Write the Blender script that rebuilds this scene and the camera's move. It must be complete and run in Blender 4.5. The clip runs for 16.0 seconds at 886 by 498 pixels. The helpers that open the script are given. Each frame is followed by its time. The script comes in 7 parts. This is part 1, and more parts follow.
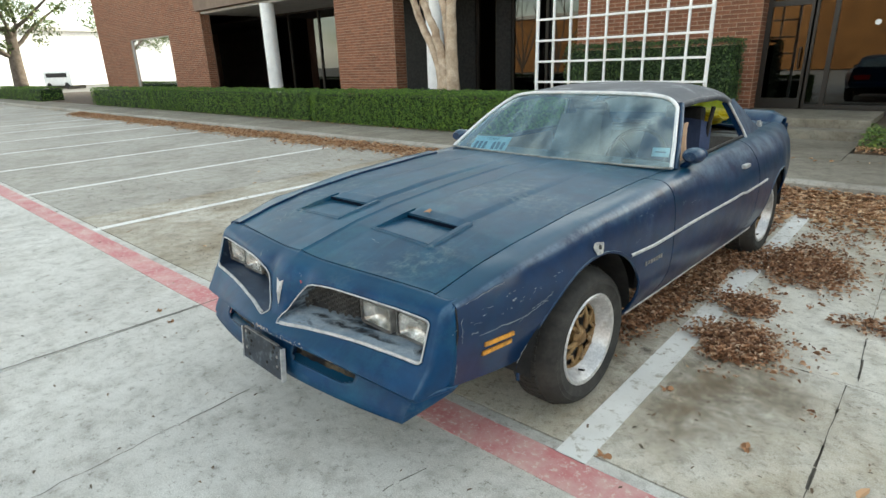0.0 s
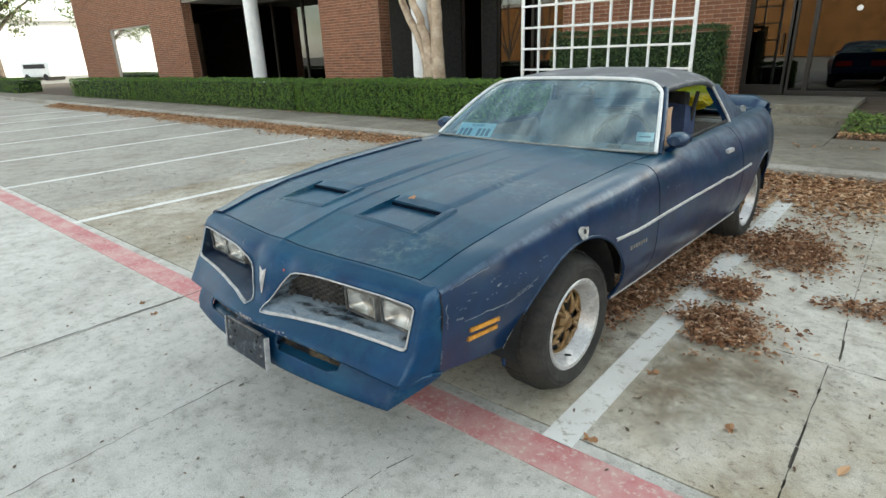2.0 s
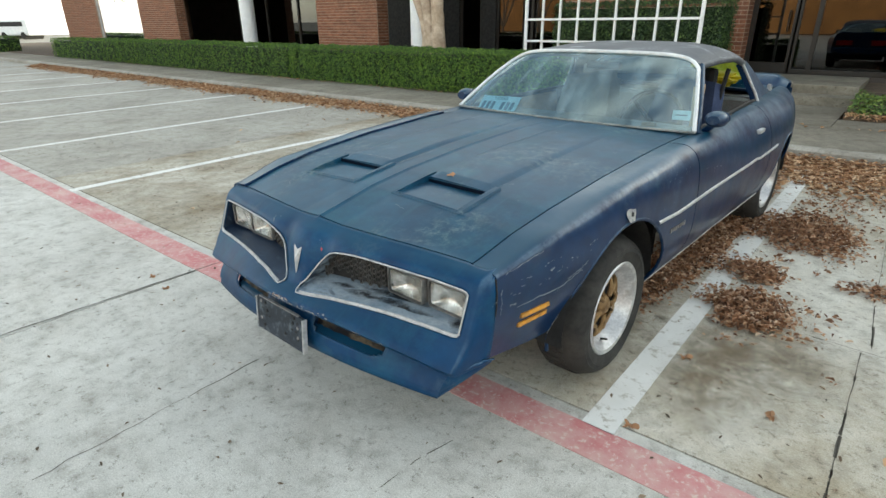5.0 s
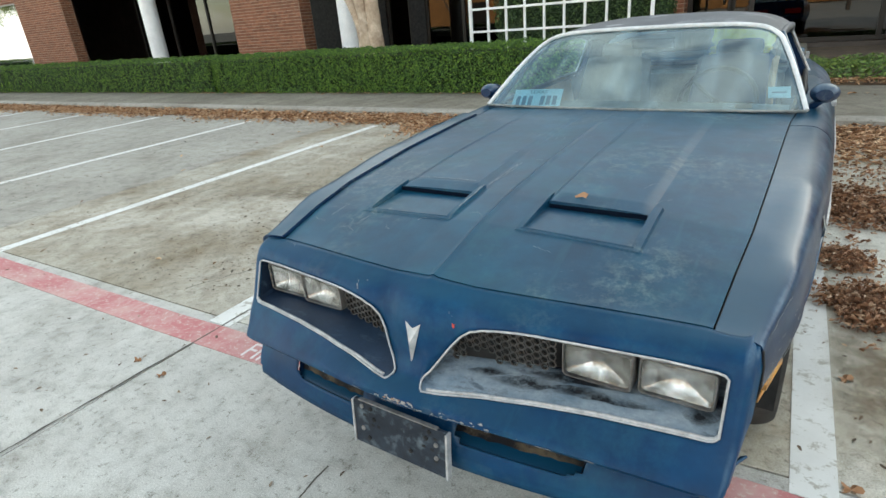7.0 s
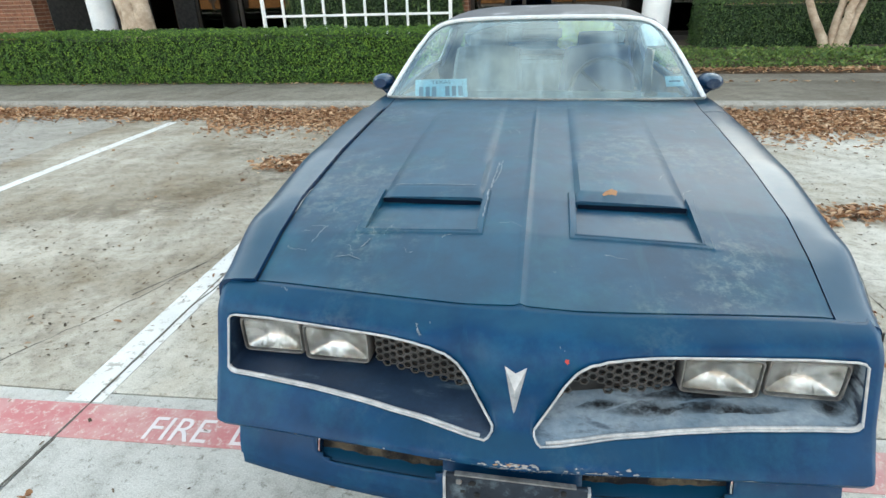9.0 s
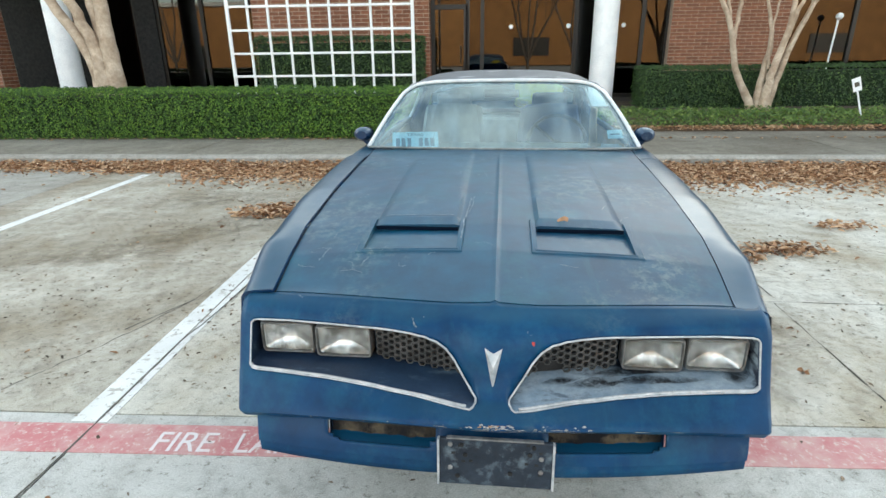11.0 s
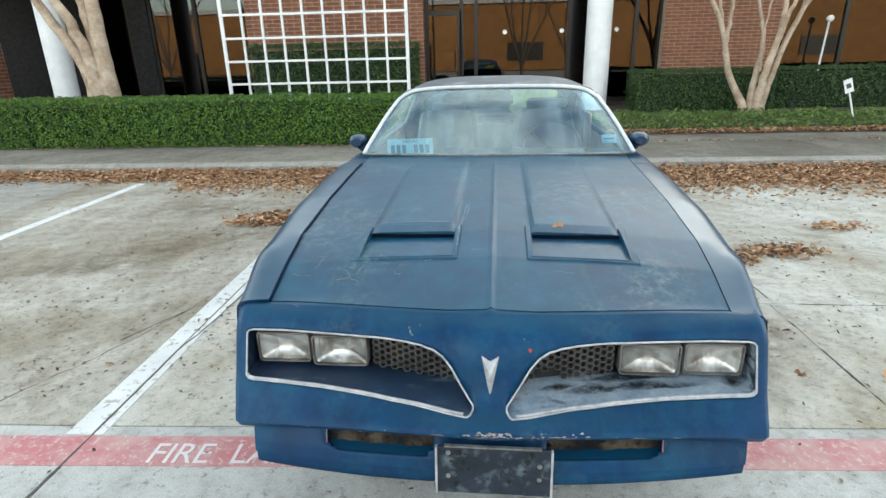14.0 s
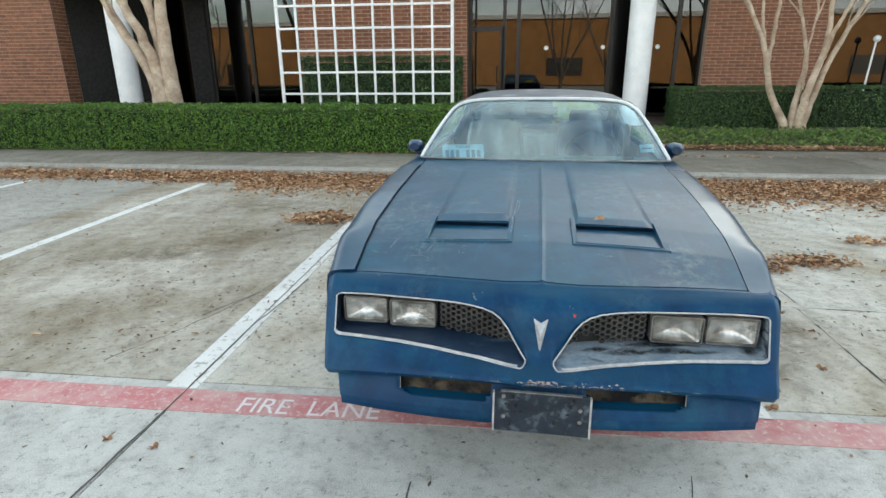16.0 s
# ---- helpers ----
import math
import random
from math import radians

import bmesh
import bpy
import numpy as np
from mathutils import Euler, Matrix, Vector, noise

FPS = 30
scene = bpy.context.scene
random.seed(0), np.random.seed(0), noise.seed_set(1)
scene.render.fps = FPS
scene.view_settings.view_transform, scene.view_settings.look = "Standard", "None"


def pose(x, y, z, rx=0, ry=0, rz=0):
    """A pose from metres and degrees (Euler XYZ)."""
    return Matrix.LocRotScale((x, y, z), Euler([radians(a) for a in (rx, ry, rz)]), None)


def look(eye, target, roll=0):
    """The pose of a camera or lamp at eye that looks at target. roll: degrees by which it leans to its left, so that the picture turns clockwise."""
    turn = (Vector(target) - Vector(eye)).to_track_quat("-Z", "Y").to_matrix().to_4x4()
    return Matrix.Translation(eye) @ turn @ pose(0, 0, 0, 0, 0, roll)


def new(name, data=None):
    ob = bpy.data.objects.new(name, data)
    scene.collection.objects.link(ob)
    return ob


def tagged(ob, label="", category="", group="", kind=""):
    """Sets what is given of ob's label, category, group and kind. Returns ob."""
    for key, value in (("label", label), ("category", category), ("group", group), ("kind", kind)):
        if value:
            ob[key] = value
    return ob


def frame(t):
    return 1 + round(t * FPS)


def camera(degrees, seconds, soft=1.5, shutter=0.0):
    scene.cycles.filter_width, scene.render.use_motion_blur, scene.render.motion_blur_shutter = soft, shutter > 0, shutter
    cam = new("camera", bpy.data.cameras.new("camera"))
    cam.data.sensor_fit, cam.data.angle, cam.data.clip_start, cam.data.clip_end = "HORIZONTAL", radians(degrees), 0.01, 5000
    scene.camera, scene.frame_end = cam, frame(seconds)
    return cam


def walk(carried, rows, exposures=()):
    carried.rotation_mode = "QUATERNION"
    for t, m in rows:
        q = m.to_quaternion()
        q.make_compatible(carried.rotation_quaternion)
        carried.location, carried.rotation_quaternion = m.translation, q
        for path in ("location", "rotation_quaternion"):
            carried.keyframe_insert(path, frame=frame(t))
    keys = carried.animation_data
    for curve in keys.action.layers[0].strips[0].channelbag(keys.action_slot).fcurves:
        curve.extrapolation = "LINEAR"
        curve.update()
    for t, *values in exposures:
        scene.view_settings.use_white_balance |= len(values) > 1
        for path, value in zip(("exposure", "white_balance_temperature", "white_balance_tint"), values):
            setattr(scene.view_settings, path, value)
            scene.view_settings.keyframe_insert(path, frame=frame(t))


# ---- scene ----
cam = camera(77.7, 16.0)
PATH = [
    (0, (1.849, -2.052, 1.497), (0.571, -0.654, 0.855), -1.8),
    (0.5, (1.849, -2.063, 1.498), (0.549, -0.68, 0.866), -2.2),
    (1, (1.852, -2.043, 1.486), (0.57, -0.653, 0.835), -2.4),
    (1.5, (1.849, -2.034, 1.48), (0.604, -0.622, 0.806), -2.2),
    (2, (1.854, -2.035, 1.477), (0.614, -0.619, 0.8), -2.1),
    (2.5, (1.855, -2.036, 1.479), (0.612, -0.62, 0.809), -2.1),
    (3, (1.863, -2.035, 1.482), (0.605, -0.627, 0.822), -2.0),
    (3.5, (1.857, -2.047, 1.482), (0.586, -0.651, 0.822), -1.8),
    (5.8, (1.327, -2.114, 1.476), (0.199, -0.68, 0.658), -0.7),
    (6, (1.232, -2.094, 1.448), (0.108, -0.655, 0.632), -1.7),
    (6.3, (1.086, -2.029, 1.416), (-0.056, -0.602, 0.604), -4.3),
    (6.5, (0.952, -2.019, 1.429), (-0.149, -0.55, 0.634), -4.1),
    (7, (0.742, -1.987, 1.44), (-0.247, -0.436, 0.654), -4.7),
    (7.5, (0.486, -2.027, 1.46), (-0.296, -0.387, 0.624), -3.7),
    (8, (0.305, -1.934, 1.424), (-0.279, -0.248, 0.522), -3.7),
    (8.5, (0.16, -1.847, 1.448), (-0.262, -0.119, 0.534), -3.2),
    (9, (-0.016, -1.95, 1.441), (-0.284, -0.163, 0.584), -1.6),
    (11.3, (-0.052, -2.304, 1.466), (-0.186, -0.426, 0.791), -0.7),
    (11.5, (-0.054, -2.302, 1.467), (-0.192, -0.429, 0.781), -0.8),
    (12, (-0.057, -2.286, 1.46), (-0.205, -0.419, 0.759), -1.2),
    (12.5, (-0.056, -2.285, 1.467), (-0.205, -0.413, 0.78), -1.5),
    (13, (-0.046, -2.29, 1.465), (-0.178, -0.41, 0.797), -1.5),
    (13.5, (-0.042, -2.277, 1.464), (-0.16, -0.395, 0.797), -1.5),
    (14, (-0.046, -2.294, 1.47), (-0.169, -0.411, 0.809), -1.3),
    (14.5, (-0.057, -2.321, 1.469), (-0.177, -0.438, 0.805), -0.8),
    (15, (-0.109, -2.411, 1.46), (-0.249, -0.55, 0.742), -0.7),
    (15.5, (-0.181, -2.581, 1.438), (-0.364, -0.721, 0.727), -0.2),
    (16, (-0.121, -2.641, 1.473), (-0.359, -0.754, 0.856), -0.4),
]
walk(cam, [(t, look(eye, target, roll)) for t, eye, target, roll in PATH], [(0.0, 1.48, 6850, 1.5), (3.5, 1.48, 6850, 1.5), (6.0, 1.44, 6850, 1.5), (7.0, 1.52, 6750, 1.5), (9.0, 1.84, 6550, 1.5), (12.5, 1.72, 6500, 1.5), (14.5, 1.70, 6500, 1.5), (16.0, 1.50, 6500, 1.5)])

# ---- light ----
world = bpy.data.worlds.new("overcast")
scene.world = world
world.use_nodes = True
wn, wl = world.node_tree.nodes, world.node_tree.links
sky = wn.new("ShaderNodeTexSky")
sky.sky_type = "NISHITA"
sky.sun_disc = False
SUN_ELEV, SUN_AZ = 15.0, 24.0     # low, behind the office building, whose shade covers the lot
sky.sun_elevation = radians(SUN_ELEV)
sky.sun_rotation = radians(SUN_AZ)
sky.dust_density = 0.7
sky.air_density = 1.0
hsv = wn.new("ShaderNodeHueSaturation")
hsv.inputs["Saturation"].default_value = 0.75
CLOUD = (1.3, 1.35, 1.4)       # light of the cloud, over the sky's
wl.new(sky.outputs["Color"], hsv.inputs["Color"])
# broken cloud all over the sky
wtc = wn.new("ShaderNodeTexCoord")
wmap = wn.new("ShaderNodeMapping")
wmap.inputs["Scale"].default_value = (1.0, 1.0, 2.2)
wl.new(wtc.outputs["Generated"], wmap.inputs["Vector"])
cloud = wn.new("ShaderNodeTexNoise")
cloud.inputs["Scale"].default_value, cloud.inputs["Detail"].default_value, cloud.inputs["Roughness"].default_value = 2.6, 7.0, 0.58
wl.new(wmap.outputs["Vector"], cloud.inputs["Vector"])
cover_ramp = wn.new("ShaderNodeValToRGB")
cover_ramp.color_ramp.elements[0].position, cover_ramp.color_ramp.elements[1].position = 0.44, 0.57
wl.new(cloud.outputs["Fac"], cover_ramp.inputs["Fac"])
cloudy = wn.new("ShaderNodeMix")
cloudy.data_type = "RGBA"
wl.new(cover_ramp.outputs["Color"], cloudy.inputs[0])
wl.new(hsv.outputs["Color"], cloudy.inputs[6])
pale = wn.new("ShaderNodeHueSaturation")
pale.inputs["Saturation"].default_value, pale.inputs["Value"].default_value = 0.18, 1.50
wl.new(sky.outputs["Color"], pale.inputs["Color"])
lift = wn.new("ShaderNodeMix")
lift.data_type, lift.blend_type = "RGBA", "ADD"
lift.inputs[0].default_value = 1.0
lift.inputs[7].default_value = (*CLOUD, 1)
wl.new(pale.outputs["Color"], lift.inputs[6])
wl.new(lift.outputs[2], cloudy.inputs[7])
wl.new(cloudy.outputs[2], wn["Background"].inputs["Color"])
wn["Background"].inputs["Strength"].default_value = 0.15
sun_data = bpy.data.lights.new("sun", "SUN")
sun_data.energy, sun_data.angle, sun_data.color = 3.0, radians(0.6), (1.0, 0.90, 0.76)
sun = new("sun", sun_data)
se, sa = radians(SUN_ELEV), radians(SUN_AZ)
sun.matrix_world = look((80 * math.cos(se) * math.sin(sa), 80 * math.cos(se) * math.cos(sa), 80 * math.sin(se)), (0, 0, 0))

# ---- materials ----


def nodes_of(name):
    m = bpy.data.materials.new(name)
    m.use_nodes = True
    return m, m.node_tree.nodes, m.node_tree.links, m.node_tree.nodes["Principled BSDF"]


def noise_node(n, l, scale, detail=6.0, rough=0.6, coord="Object"):
    tc = n.new("ShaderNodeTexCoord")
    t = n.new("ShaderNodeTexNoise")
    t.inputs["Scale"].default_value, t.inputs["Detail"].default_value, t.inputs["Roughness"].default_value = scale, detail, rough
    l.new(tc.outputs[coord], t.inputs["Vector"])
    return t


def ramp(n, l, source, stops):
    r = n.new("ShaderNodeValToRGB")
    while len(r.color_ramp.elements) < len(stops):
        r.color_ramp.elements.new(0.5)
    for e, (p, c) in zip(r.color_ramp.elements, stops):
        e.position, e.color = p, (*c, 1) if len(c) == 3 else c
    l.new(source, r.inputs["Fac"])
    return r


def mix(n, l, fac, a, b, mode="MIX"):
    m = n.new("ShaderNodeMix")
    m.data_type, m.blend_type = "RGBA", mode
    for sock, v in ((m.inputs[0], fac), (m.inputs[6], a), (m.inputs[7], b)):
        if hasattr(v, "is_output"):
            l.new(v, sock)
        elif isinstance(v, (int, float)):
            sock.default_value = v
        else:
            sock.default_value = (*v, 1)
    return m.outputs[2]


def bump(n, l, p, height, strength=0.3, distance=0.01):
    b = n.new("ShaderNodeBump")
    b.inputs["Strength"].default_value, b.inputs["Distance"].default_value = strength, distance
    l.new(height, b.inputs["Height"])
    l.new(b.outputs["Normal"], p.inputs["Normal"])


def surface(name, a, b, scale=6.0, rough=0.6, metal=0.0, fine=80.0, relief=0.15, stain=None, stain_scale=1.5, stain_at=(0.5, 0.65), spread=0.0, stretch=None):
    """Two-tone noise, fine grain with relief, and stains of their own shape."""
    m, n, l, p = nodes_of(name)
    big = noise_node(n, l, scale)
    r = ramp(n, l, big.outputs["Fac"], [(0.35, a), (0.65, b)])
    col = r.outputs["Color"]
    grain = noise_node(n, l, fine, 4, 0.7)
    g = ramp(n, l, grain.outputs["Fac"], [(0.3, (0.82, 0.82, 0.82)), (0.7, (1.12, 1.12, 1.12))])
    col = mix(n, l, 1.0, col, g.outputs["Color"], "MULTIPLY")
    if stain:
        s = noise_node(n, l, stain_scale, 8, 0.65)
        if stretch:
            mp = n.new("ShaderNodeMapping")
            mp.inputs["Scale"].default_value = stretch
            l.new(s.inputs["Vector"].links[0].from_socket, mp.inputs["Vector"])
            l.new(mp.outputs["Vector"], s.inputs["Vector"])
        sr = ramp(n, l, s.outputs["Fac"], [(stain_at[0], (0, 0, 0)), (stain_at[1], (1, 1, 1))])
        col = mix(n, l, sr.outputs["Color"], col, stain)
    if spread:
        info = n.new("ShaderNodeObjectInfo")
        rr = ramp(n, l, info.outputs["Random"], [(0, (1 - spread,) * 3), (1, (1 + spread,) * 3)])
        col = mix(n, l, 1.0, col, rr.outputs["Color"], "MULTIPLY")
    l.new(col, p.inputs["Base Color"])
    p.inputs["Roughness"].default_value, p.inputs["Metallic"].default_value = rough, metal
    if relief:
        bump(n, l, p, grain.outputs["Fac"], relief, 0.004)
    return m


def plain(name, col, rough=0.5, metal=0.0, **kw):
    m, n, l, p = nodes_of(name)
    p.inputs["Base Color"].default_value = (*col, 1)
    p.inputs["Roughness"].default_value, p.inputs["Metallic"].default_value = rough, metal
    g = noise_node(n, l, 40, 4)
    r = ramp(n, l, g.outputs["Fac"], [(0.3, tuple(c * 0.85 for c in col)), (0.7, tuple(min(1, c * 1.1) for c in col))])
    l.new(r.outputs["Color"], p.inputs["Base Color"])
    return m


def car_paint(name, a, b, bloom_col, bloom_at, bloom_most, rough, coat, chips, lichen=0.0, coat_rough=0.17, lightened=None):
    """Old navy paint: rubbed, dusty, with chalky bloom, pale crusty patches and a few scrapes; skylight painted onto
    tops and crests.
    """
    m, n, l, p = nodes_of(name)
    big = noise_node(n, l, 2.2, 8, 0.6)
    base = ramp(n, l, big.outputs["Fac"], [(0.35, a), (0.68, b)])
    bloom = noise_node(n, l, 3.7, 12, 0.72)
    br = ramp(n, l, bloom.outputs["Fac"], [(bloom_at, (0, 0, 0)), (bloom_at + 0.2, (bloom_most,) * 3)])
    col = mix(n, l, br.outputs["Color"], base.outputs["Color"], bloom_col)
    cloud = noise_node(n, l, 11, 6, 0.6)
    cr = ramp(n, l, cloud.outputs["Fac"], [(0.3, (0.72, 0.75, 0.78)), (0.7, (1.25, 1.22, 1.18))])
    col = mix(n, l, 1.0, col, cr.outputs["Color"], "MULTIPLY")
    scr = noise_node(n, l, 34, 10, 0.8)
    sr = ramp(n, l, scr.outputs["Fac"], [(chips, (0, 0, 0)), (chips + 0.07, (0.7, 0.7, 0.7))])
    col = mix(n, l, sr.outputs["Color"], col, (0.20, 0.23, 0.26))
    streak = noise_node(n, l, 1.0, 6, 0.6)
    mp = n.new("ShaderNodeMapping")
    mp.inputs["Scale"].default_value = (22, 3.0, 8)
    l.new(streak.inputs["Vector"].links[0].from_socket, mp.inputs["Vector"])
    l.new(mp.outputs["Vector"], streak.inputs["Vector"])
    st = ramp(n, l, streak.outputs["Fac"], [(0.60, (0, 0, 0)), (0.80, (0.45, 0.45, 0.45))])
    col = mix(n, l, st.outputs["Color"], col, bloom_col)
    if lichen:
        where = noise_node(n, l, 2.9, 4, 0.5, "Object")
        wr = ramp(n, l, where.outputs["Fac"], [(0.50, (0, 0, 0)), (0.64, (1, 1, 1))])
        crust = noise_node(n, l, 26, 12, 0.78)
        kr = ramp(n, l, crust.outputs["Fac"], [(0.47, (0, 0, 0)), (0.62, (lichen,) * 3)])
        both = mix(n, l, 1.0, wr.outputs["Color"], kr.outputs["Color"], "MULTIPLY")
        col = mix(n, l, both, col, (0.135, 0.185, 0.185))
    # up-facing faces get a paler tint: the sky's light put into the colour
    if lightened:
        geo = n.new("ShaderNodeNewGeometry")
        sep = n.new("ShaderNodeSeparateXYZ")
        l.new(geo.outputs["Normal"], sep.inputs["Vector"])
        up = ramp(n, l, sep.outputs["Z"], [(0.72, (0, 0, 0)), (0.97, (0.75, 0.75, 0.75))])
        col = mix(n, l, up.outputs["Color"], col, lightened)
    if lightened:
        # rounded crests of the panels: painted sky highlight, with some rubbed and chalked paint
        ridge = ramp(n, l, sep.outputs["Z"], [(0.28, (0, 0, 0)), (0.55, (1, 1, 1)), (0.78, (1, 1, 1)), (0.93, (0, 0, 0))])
        rub_glint = noise_node(n, l, 5.5, 12, 0.75)
        rb = ramp(n, l, rub_glint.outputs["Fac"], [(0.38, (0, 0, 0)), (0.66, (0.55, 0.55, 0.55))])
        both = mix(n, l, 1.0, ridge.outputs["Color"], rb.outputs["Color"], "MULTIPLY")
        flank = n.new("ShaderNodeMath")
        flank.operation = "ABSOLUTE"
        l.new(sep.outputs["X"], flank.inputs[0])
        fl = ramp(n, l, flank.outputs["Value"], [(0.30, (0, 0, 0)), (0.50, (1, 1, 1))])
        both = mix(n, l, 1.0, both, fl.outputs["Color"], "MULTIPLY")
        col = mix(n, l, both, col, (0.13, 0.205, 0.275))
    l.new(col, p.inputs["Base Color"])
    rr = ramp(n, l, bloom.outputs["Fac"], [(0.35, (rough,) * 3), (0.7, (rough + 0.2,) * 3)])
    l.new(rr.outputs["Color"], p.inputs["Roughness"])
    p.inputs["Specular IOR Level"].default_value = 0.12
    p.inputs["Coat Weight"].default_value, p.inputs["Coat Roughness"].default_value, p.inputs["Coat IOR"].default_value = coat, coat_rough, 1.55
    bump(n, l, p, scr.outputs["Fac"], 0.05, 0.002)
    return m


def concrete(name, light, dark, stain, dirt=0.5, joints=0.0):
    """Old concrete: broad mottling, brown stains, pits, fine grit."""
    m, n, l, p = nodes_of(name)
    big = noise_node(n, l, 0.55, 8, 0.62)
    c = ramp(n, l, big.outputs["Fac"], [(0.32, dark), (0.62, light)])
    st = noise_node(n, l, 0.85, 12, 0.72)
    sr = ramp(n, l, st.outputs["Fac"], [(0.60 - 0.22 * dirt, (0, 0, 0)), (0.80 - 0.20 * dirt, (0.85, 0.85, 0.85))])
    col = mix(n, l, sr.outputs["Color"], c.outputs["Color"], stain)
    mid = noise_node(n, l, 7.0, 10, 0.7)
    mr = ramp(n, l, mid.outputs["Fac"], [(0.30, (0.58, 0.56, 0.53)), (0.50, (0.98, 0.98, 0.97)), (0.72, (1.14, 1.14, 1.14))])
    col = mix(n, l, 0.85, col, mr.outputs["Color"], "MULTIPLY")
    spk = noise_node(n, l, 24, 9, 0.82)
    sp = ramp(n, l, spk.outputs["Fac"], [(0.34 + 0.03 * dirt, (0.26, 0.23, 0.19)), (0.44 + 0.04 * dirt, (1, 1, 1))])
    col = mix(n, l, 0.8, col, sp.outputs["Color"], "MULTIPLY")
    fine = noise_node(n, l, 180, 3, 0.7)
    fr = ramp(n, l, fine.outputs["Fac"], [(0.3, (0.70, 0.70, 0.69)), (0.7, (1.20, 1.20, 1.20))])
    col = mix(n, l, 1.0, col, fr.outputs["Color"], "MULTIPLY")
    info = n.new("ShaderNodeObjectInfo")
    ir = ramp(n, l, info.outputs["Random"], [(0, (0.93, 0.93, 0.92)), (1, (1.05, 1.05, 1.05))])
    col = mix(n, l, 1.0, col, ir.outputs["Color"], "MULTIPLY")
    l.new(col, p.inputs["Base Color"])
    p.inputs["Roughness"].default_value = 0.85
    bump(n, l, p, fine.outputs["Fac"], 0.25, 0.004)
    return m


def road_paint(name, col, under, keep, scale=9.0, thin=0.25):
    """Old road paint, worn through to the concrete in flakes."""
    m, n, l, p = nodes_of(name)
    w = noise_node(n, l, scale, 10, 0.75)
    r = ramp(n, l, w.outputs["Fac"], [(keep, (0, 0, 0)), (keep + 0.06, (1, 1, 1))])
    fade = noise_node(n, l, 2.0, 6)
    fr = ramp(n, l, fade.outputs["Fac"], [(0.3, tuple(c * 0.82 for c in col)), (0.7, col)])
    col = mix(n, l, r.outputs["Color"], fr.outputs["Color"], under)
    scuff = noise_node(n, l, 3.2, 9, 0.7)
    sc = ramp(n, l, scuff.outputs["Fac"], [(0.42, (0, 0, 0)), (0.66, (thin,) * 3)])
    l.new(mix(n, l, sc.outputs["Color"], col, under), p.inputs["Base Color"])
    p.inputs["Roughness"].default_value = 0.75
    g = noise_node(n, l, 150, 3)
    bump(n, l, p, g.outputs["Fac"], 0.2, 0.003)
    return m


def leaf_mat(name, stops, rough=0.55, through=0.2):
    m, n, l, p = nodes_of(name)
    geo = n.new("ShaderNodeNewGeometry")
    r = ramp(n, l, geo.outputs["Random Per Island"], stops)
    l.new(r.outputs["Color"], p.inputs["Base Color"])
    p.inputs["Roughness"].default_value = rough
    return m


def glass(name, tint=(1, 1, 1), rough=0.02, ior=1.45, sheen=(0.9, 0.9, 0.9)):
    m, n, l, p = nodes_of(name)
    n.remove(p)
    out = n["Material Output"]
    tr = n.new("ShaderNodeBsdfTransparent")
    tr.inputs["Color"].default_value = (*tint, 1)
    gl = n.new("ShaderNodeBsdfGlossy")
    gl.inputs["Roughness"].default_value = rough
    gl.inputs["Color"].default_value = (*sheen, 1)
    fr = n.new("ShaderNodeFresnel")
    fr.inputs["IOR"].default_value = ior
    ms = n.new("ShaderNodeMixShader")
    l.new(fr.outputs["Fac"], ms.inputs["Fac"])
    l.new(tr.outputs["BSDF"], ms.inputs[1])
    l.new(gl.outputs["BSDF"], ms.inputs[2])
    l.new(ms.outputs["Shader"], out.inputs["Surface"])
    return m


def dusty_glass(name, tint, ior, dust_sheen, amount):
    """Reflective glass with wiped, dusty streaks whose pale teal also paints in reflected sky."""
    m = glass(name, tint, 0.04, ior, (0.80, 0.97, 1.0))
    n, l = m.node_tree.nodes, m.node_tree.links
    out = n["Material Output"]
    clear = out.inputs["Surface"].links[0].from_socket
    d = n.new("ShaderNodeBsdfDiffuse")
    d.inputs["Color"].default_value = (*dust_sheen, 1)
    st = noise_node(n, l, 1.0, 8, 0.65)
    mp = n.new("ShaderNodeMapping")
    mp.inputs["Scale"].default_value = (7.5, 1.6, 1.6)
    mp.inputs["Rotation"].default_value = (0, 0, 0.22)
    l.new(st.inputs["Vector"].links[0].from_socket, mp.inputs["Vector"])
    l.new(mp.outputs["Vector"], st.inputs["Vector"])
    r = ramp(n, l, st.outputs["Fac"], [(0.42, (0.0,) * 3), (0.50, (amount * 0.16,) * 3), (0.58, (amount * 0.50,) * 3), (0.74, (amount,) * 3)])
    mx = n.new("ShaderNodeMixShader")
    l.new(r.outputs["Color"], mx.inputs["Fac"])
    l.new(clear, mx.inputs[1])
    l.new(d.outputs["BSDF"], mx.inputs[2])
    l.new(mx.outputs["Shader"], out.inputs["Surface"])
    return m


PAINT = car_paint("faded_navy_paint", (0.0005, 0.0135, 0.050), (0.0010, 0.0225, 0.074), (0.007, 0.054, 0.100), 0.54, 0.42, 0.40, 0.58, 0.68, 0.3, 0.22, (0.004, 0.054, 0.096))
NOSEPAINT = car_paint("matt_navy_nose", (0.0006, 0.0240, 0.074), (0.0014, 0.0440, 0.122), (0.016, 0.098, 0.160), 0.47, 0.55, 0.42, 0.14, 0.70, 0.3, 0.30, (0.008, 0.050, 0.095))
# hood is chalky; its paler base also holds the sky's light
HOODPAINT = car_paint("chalky_skylit_hood", (0.0010, 0.036, 0.080), (0.0024, 0.056, 0.108), (0.022, 0.100, 0.134), 0.50, 0.55, 0.45, 0.38, 0.640, 0.5, 0.34)
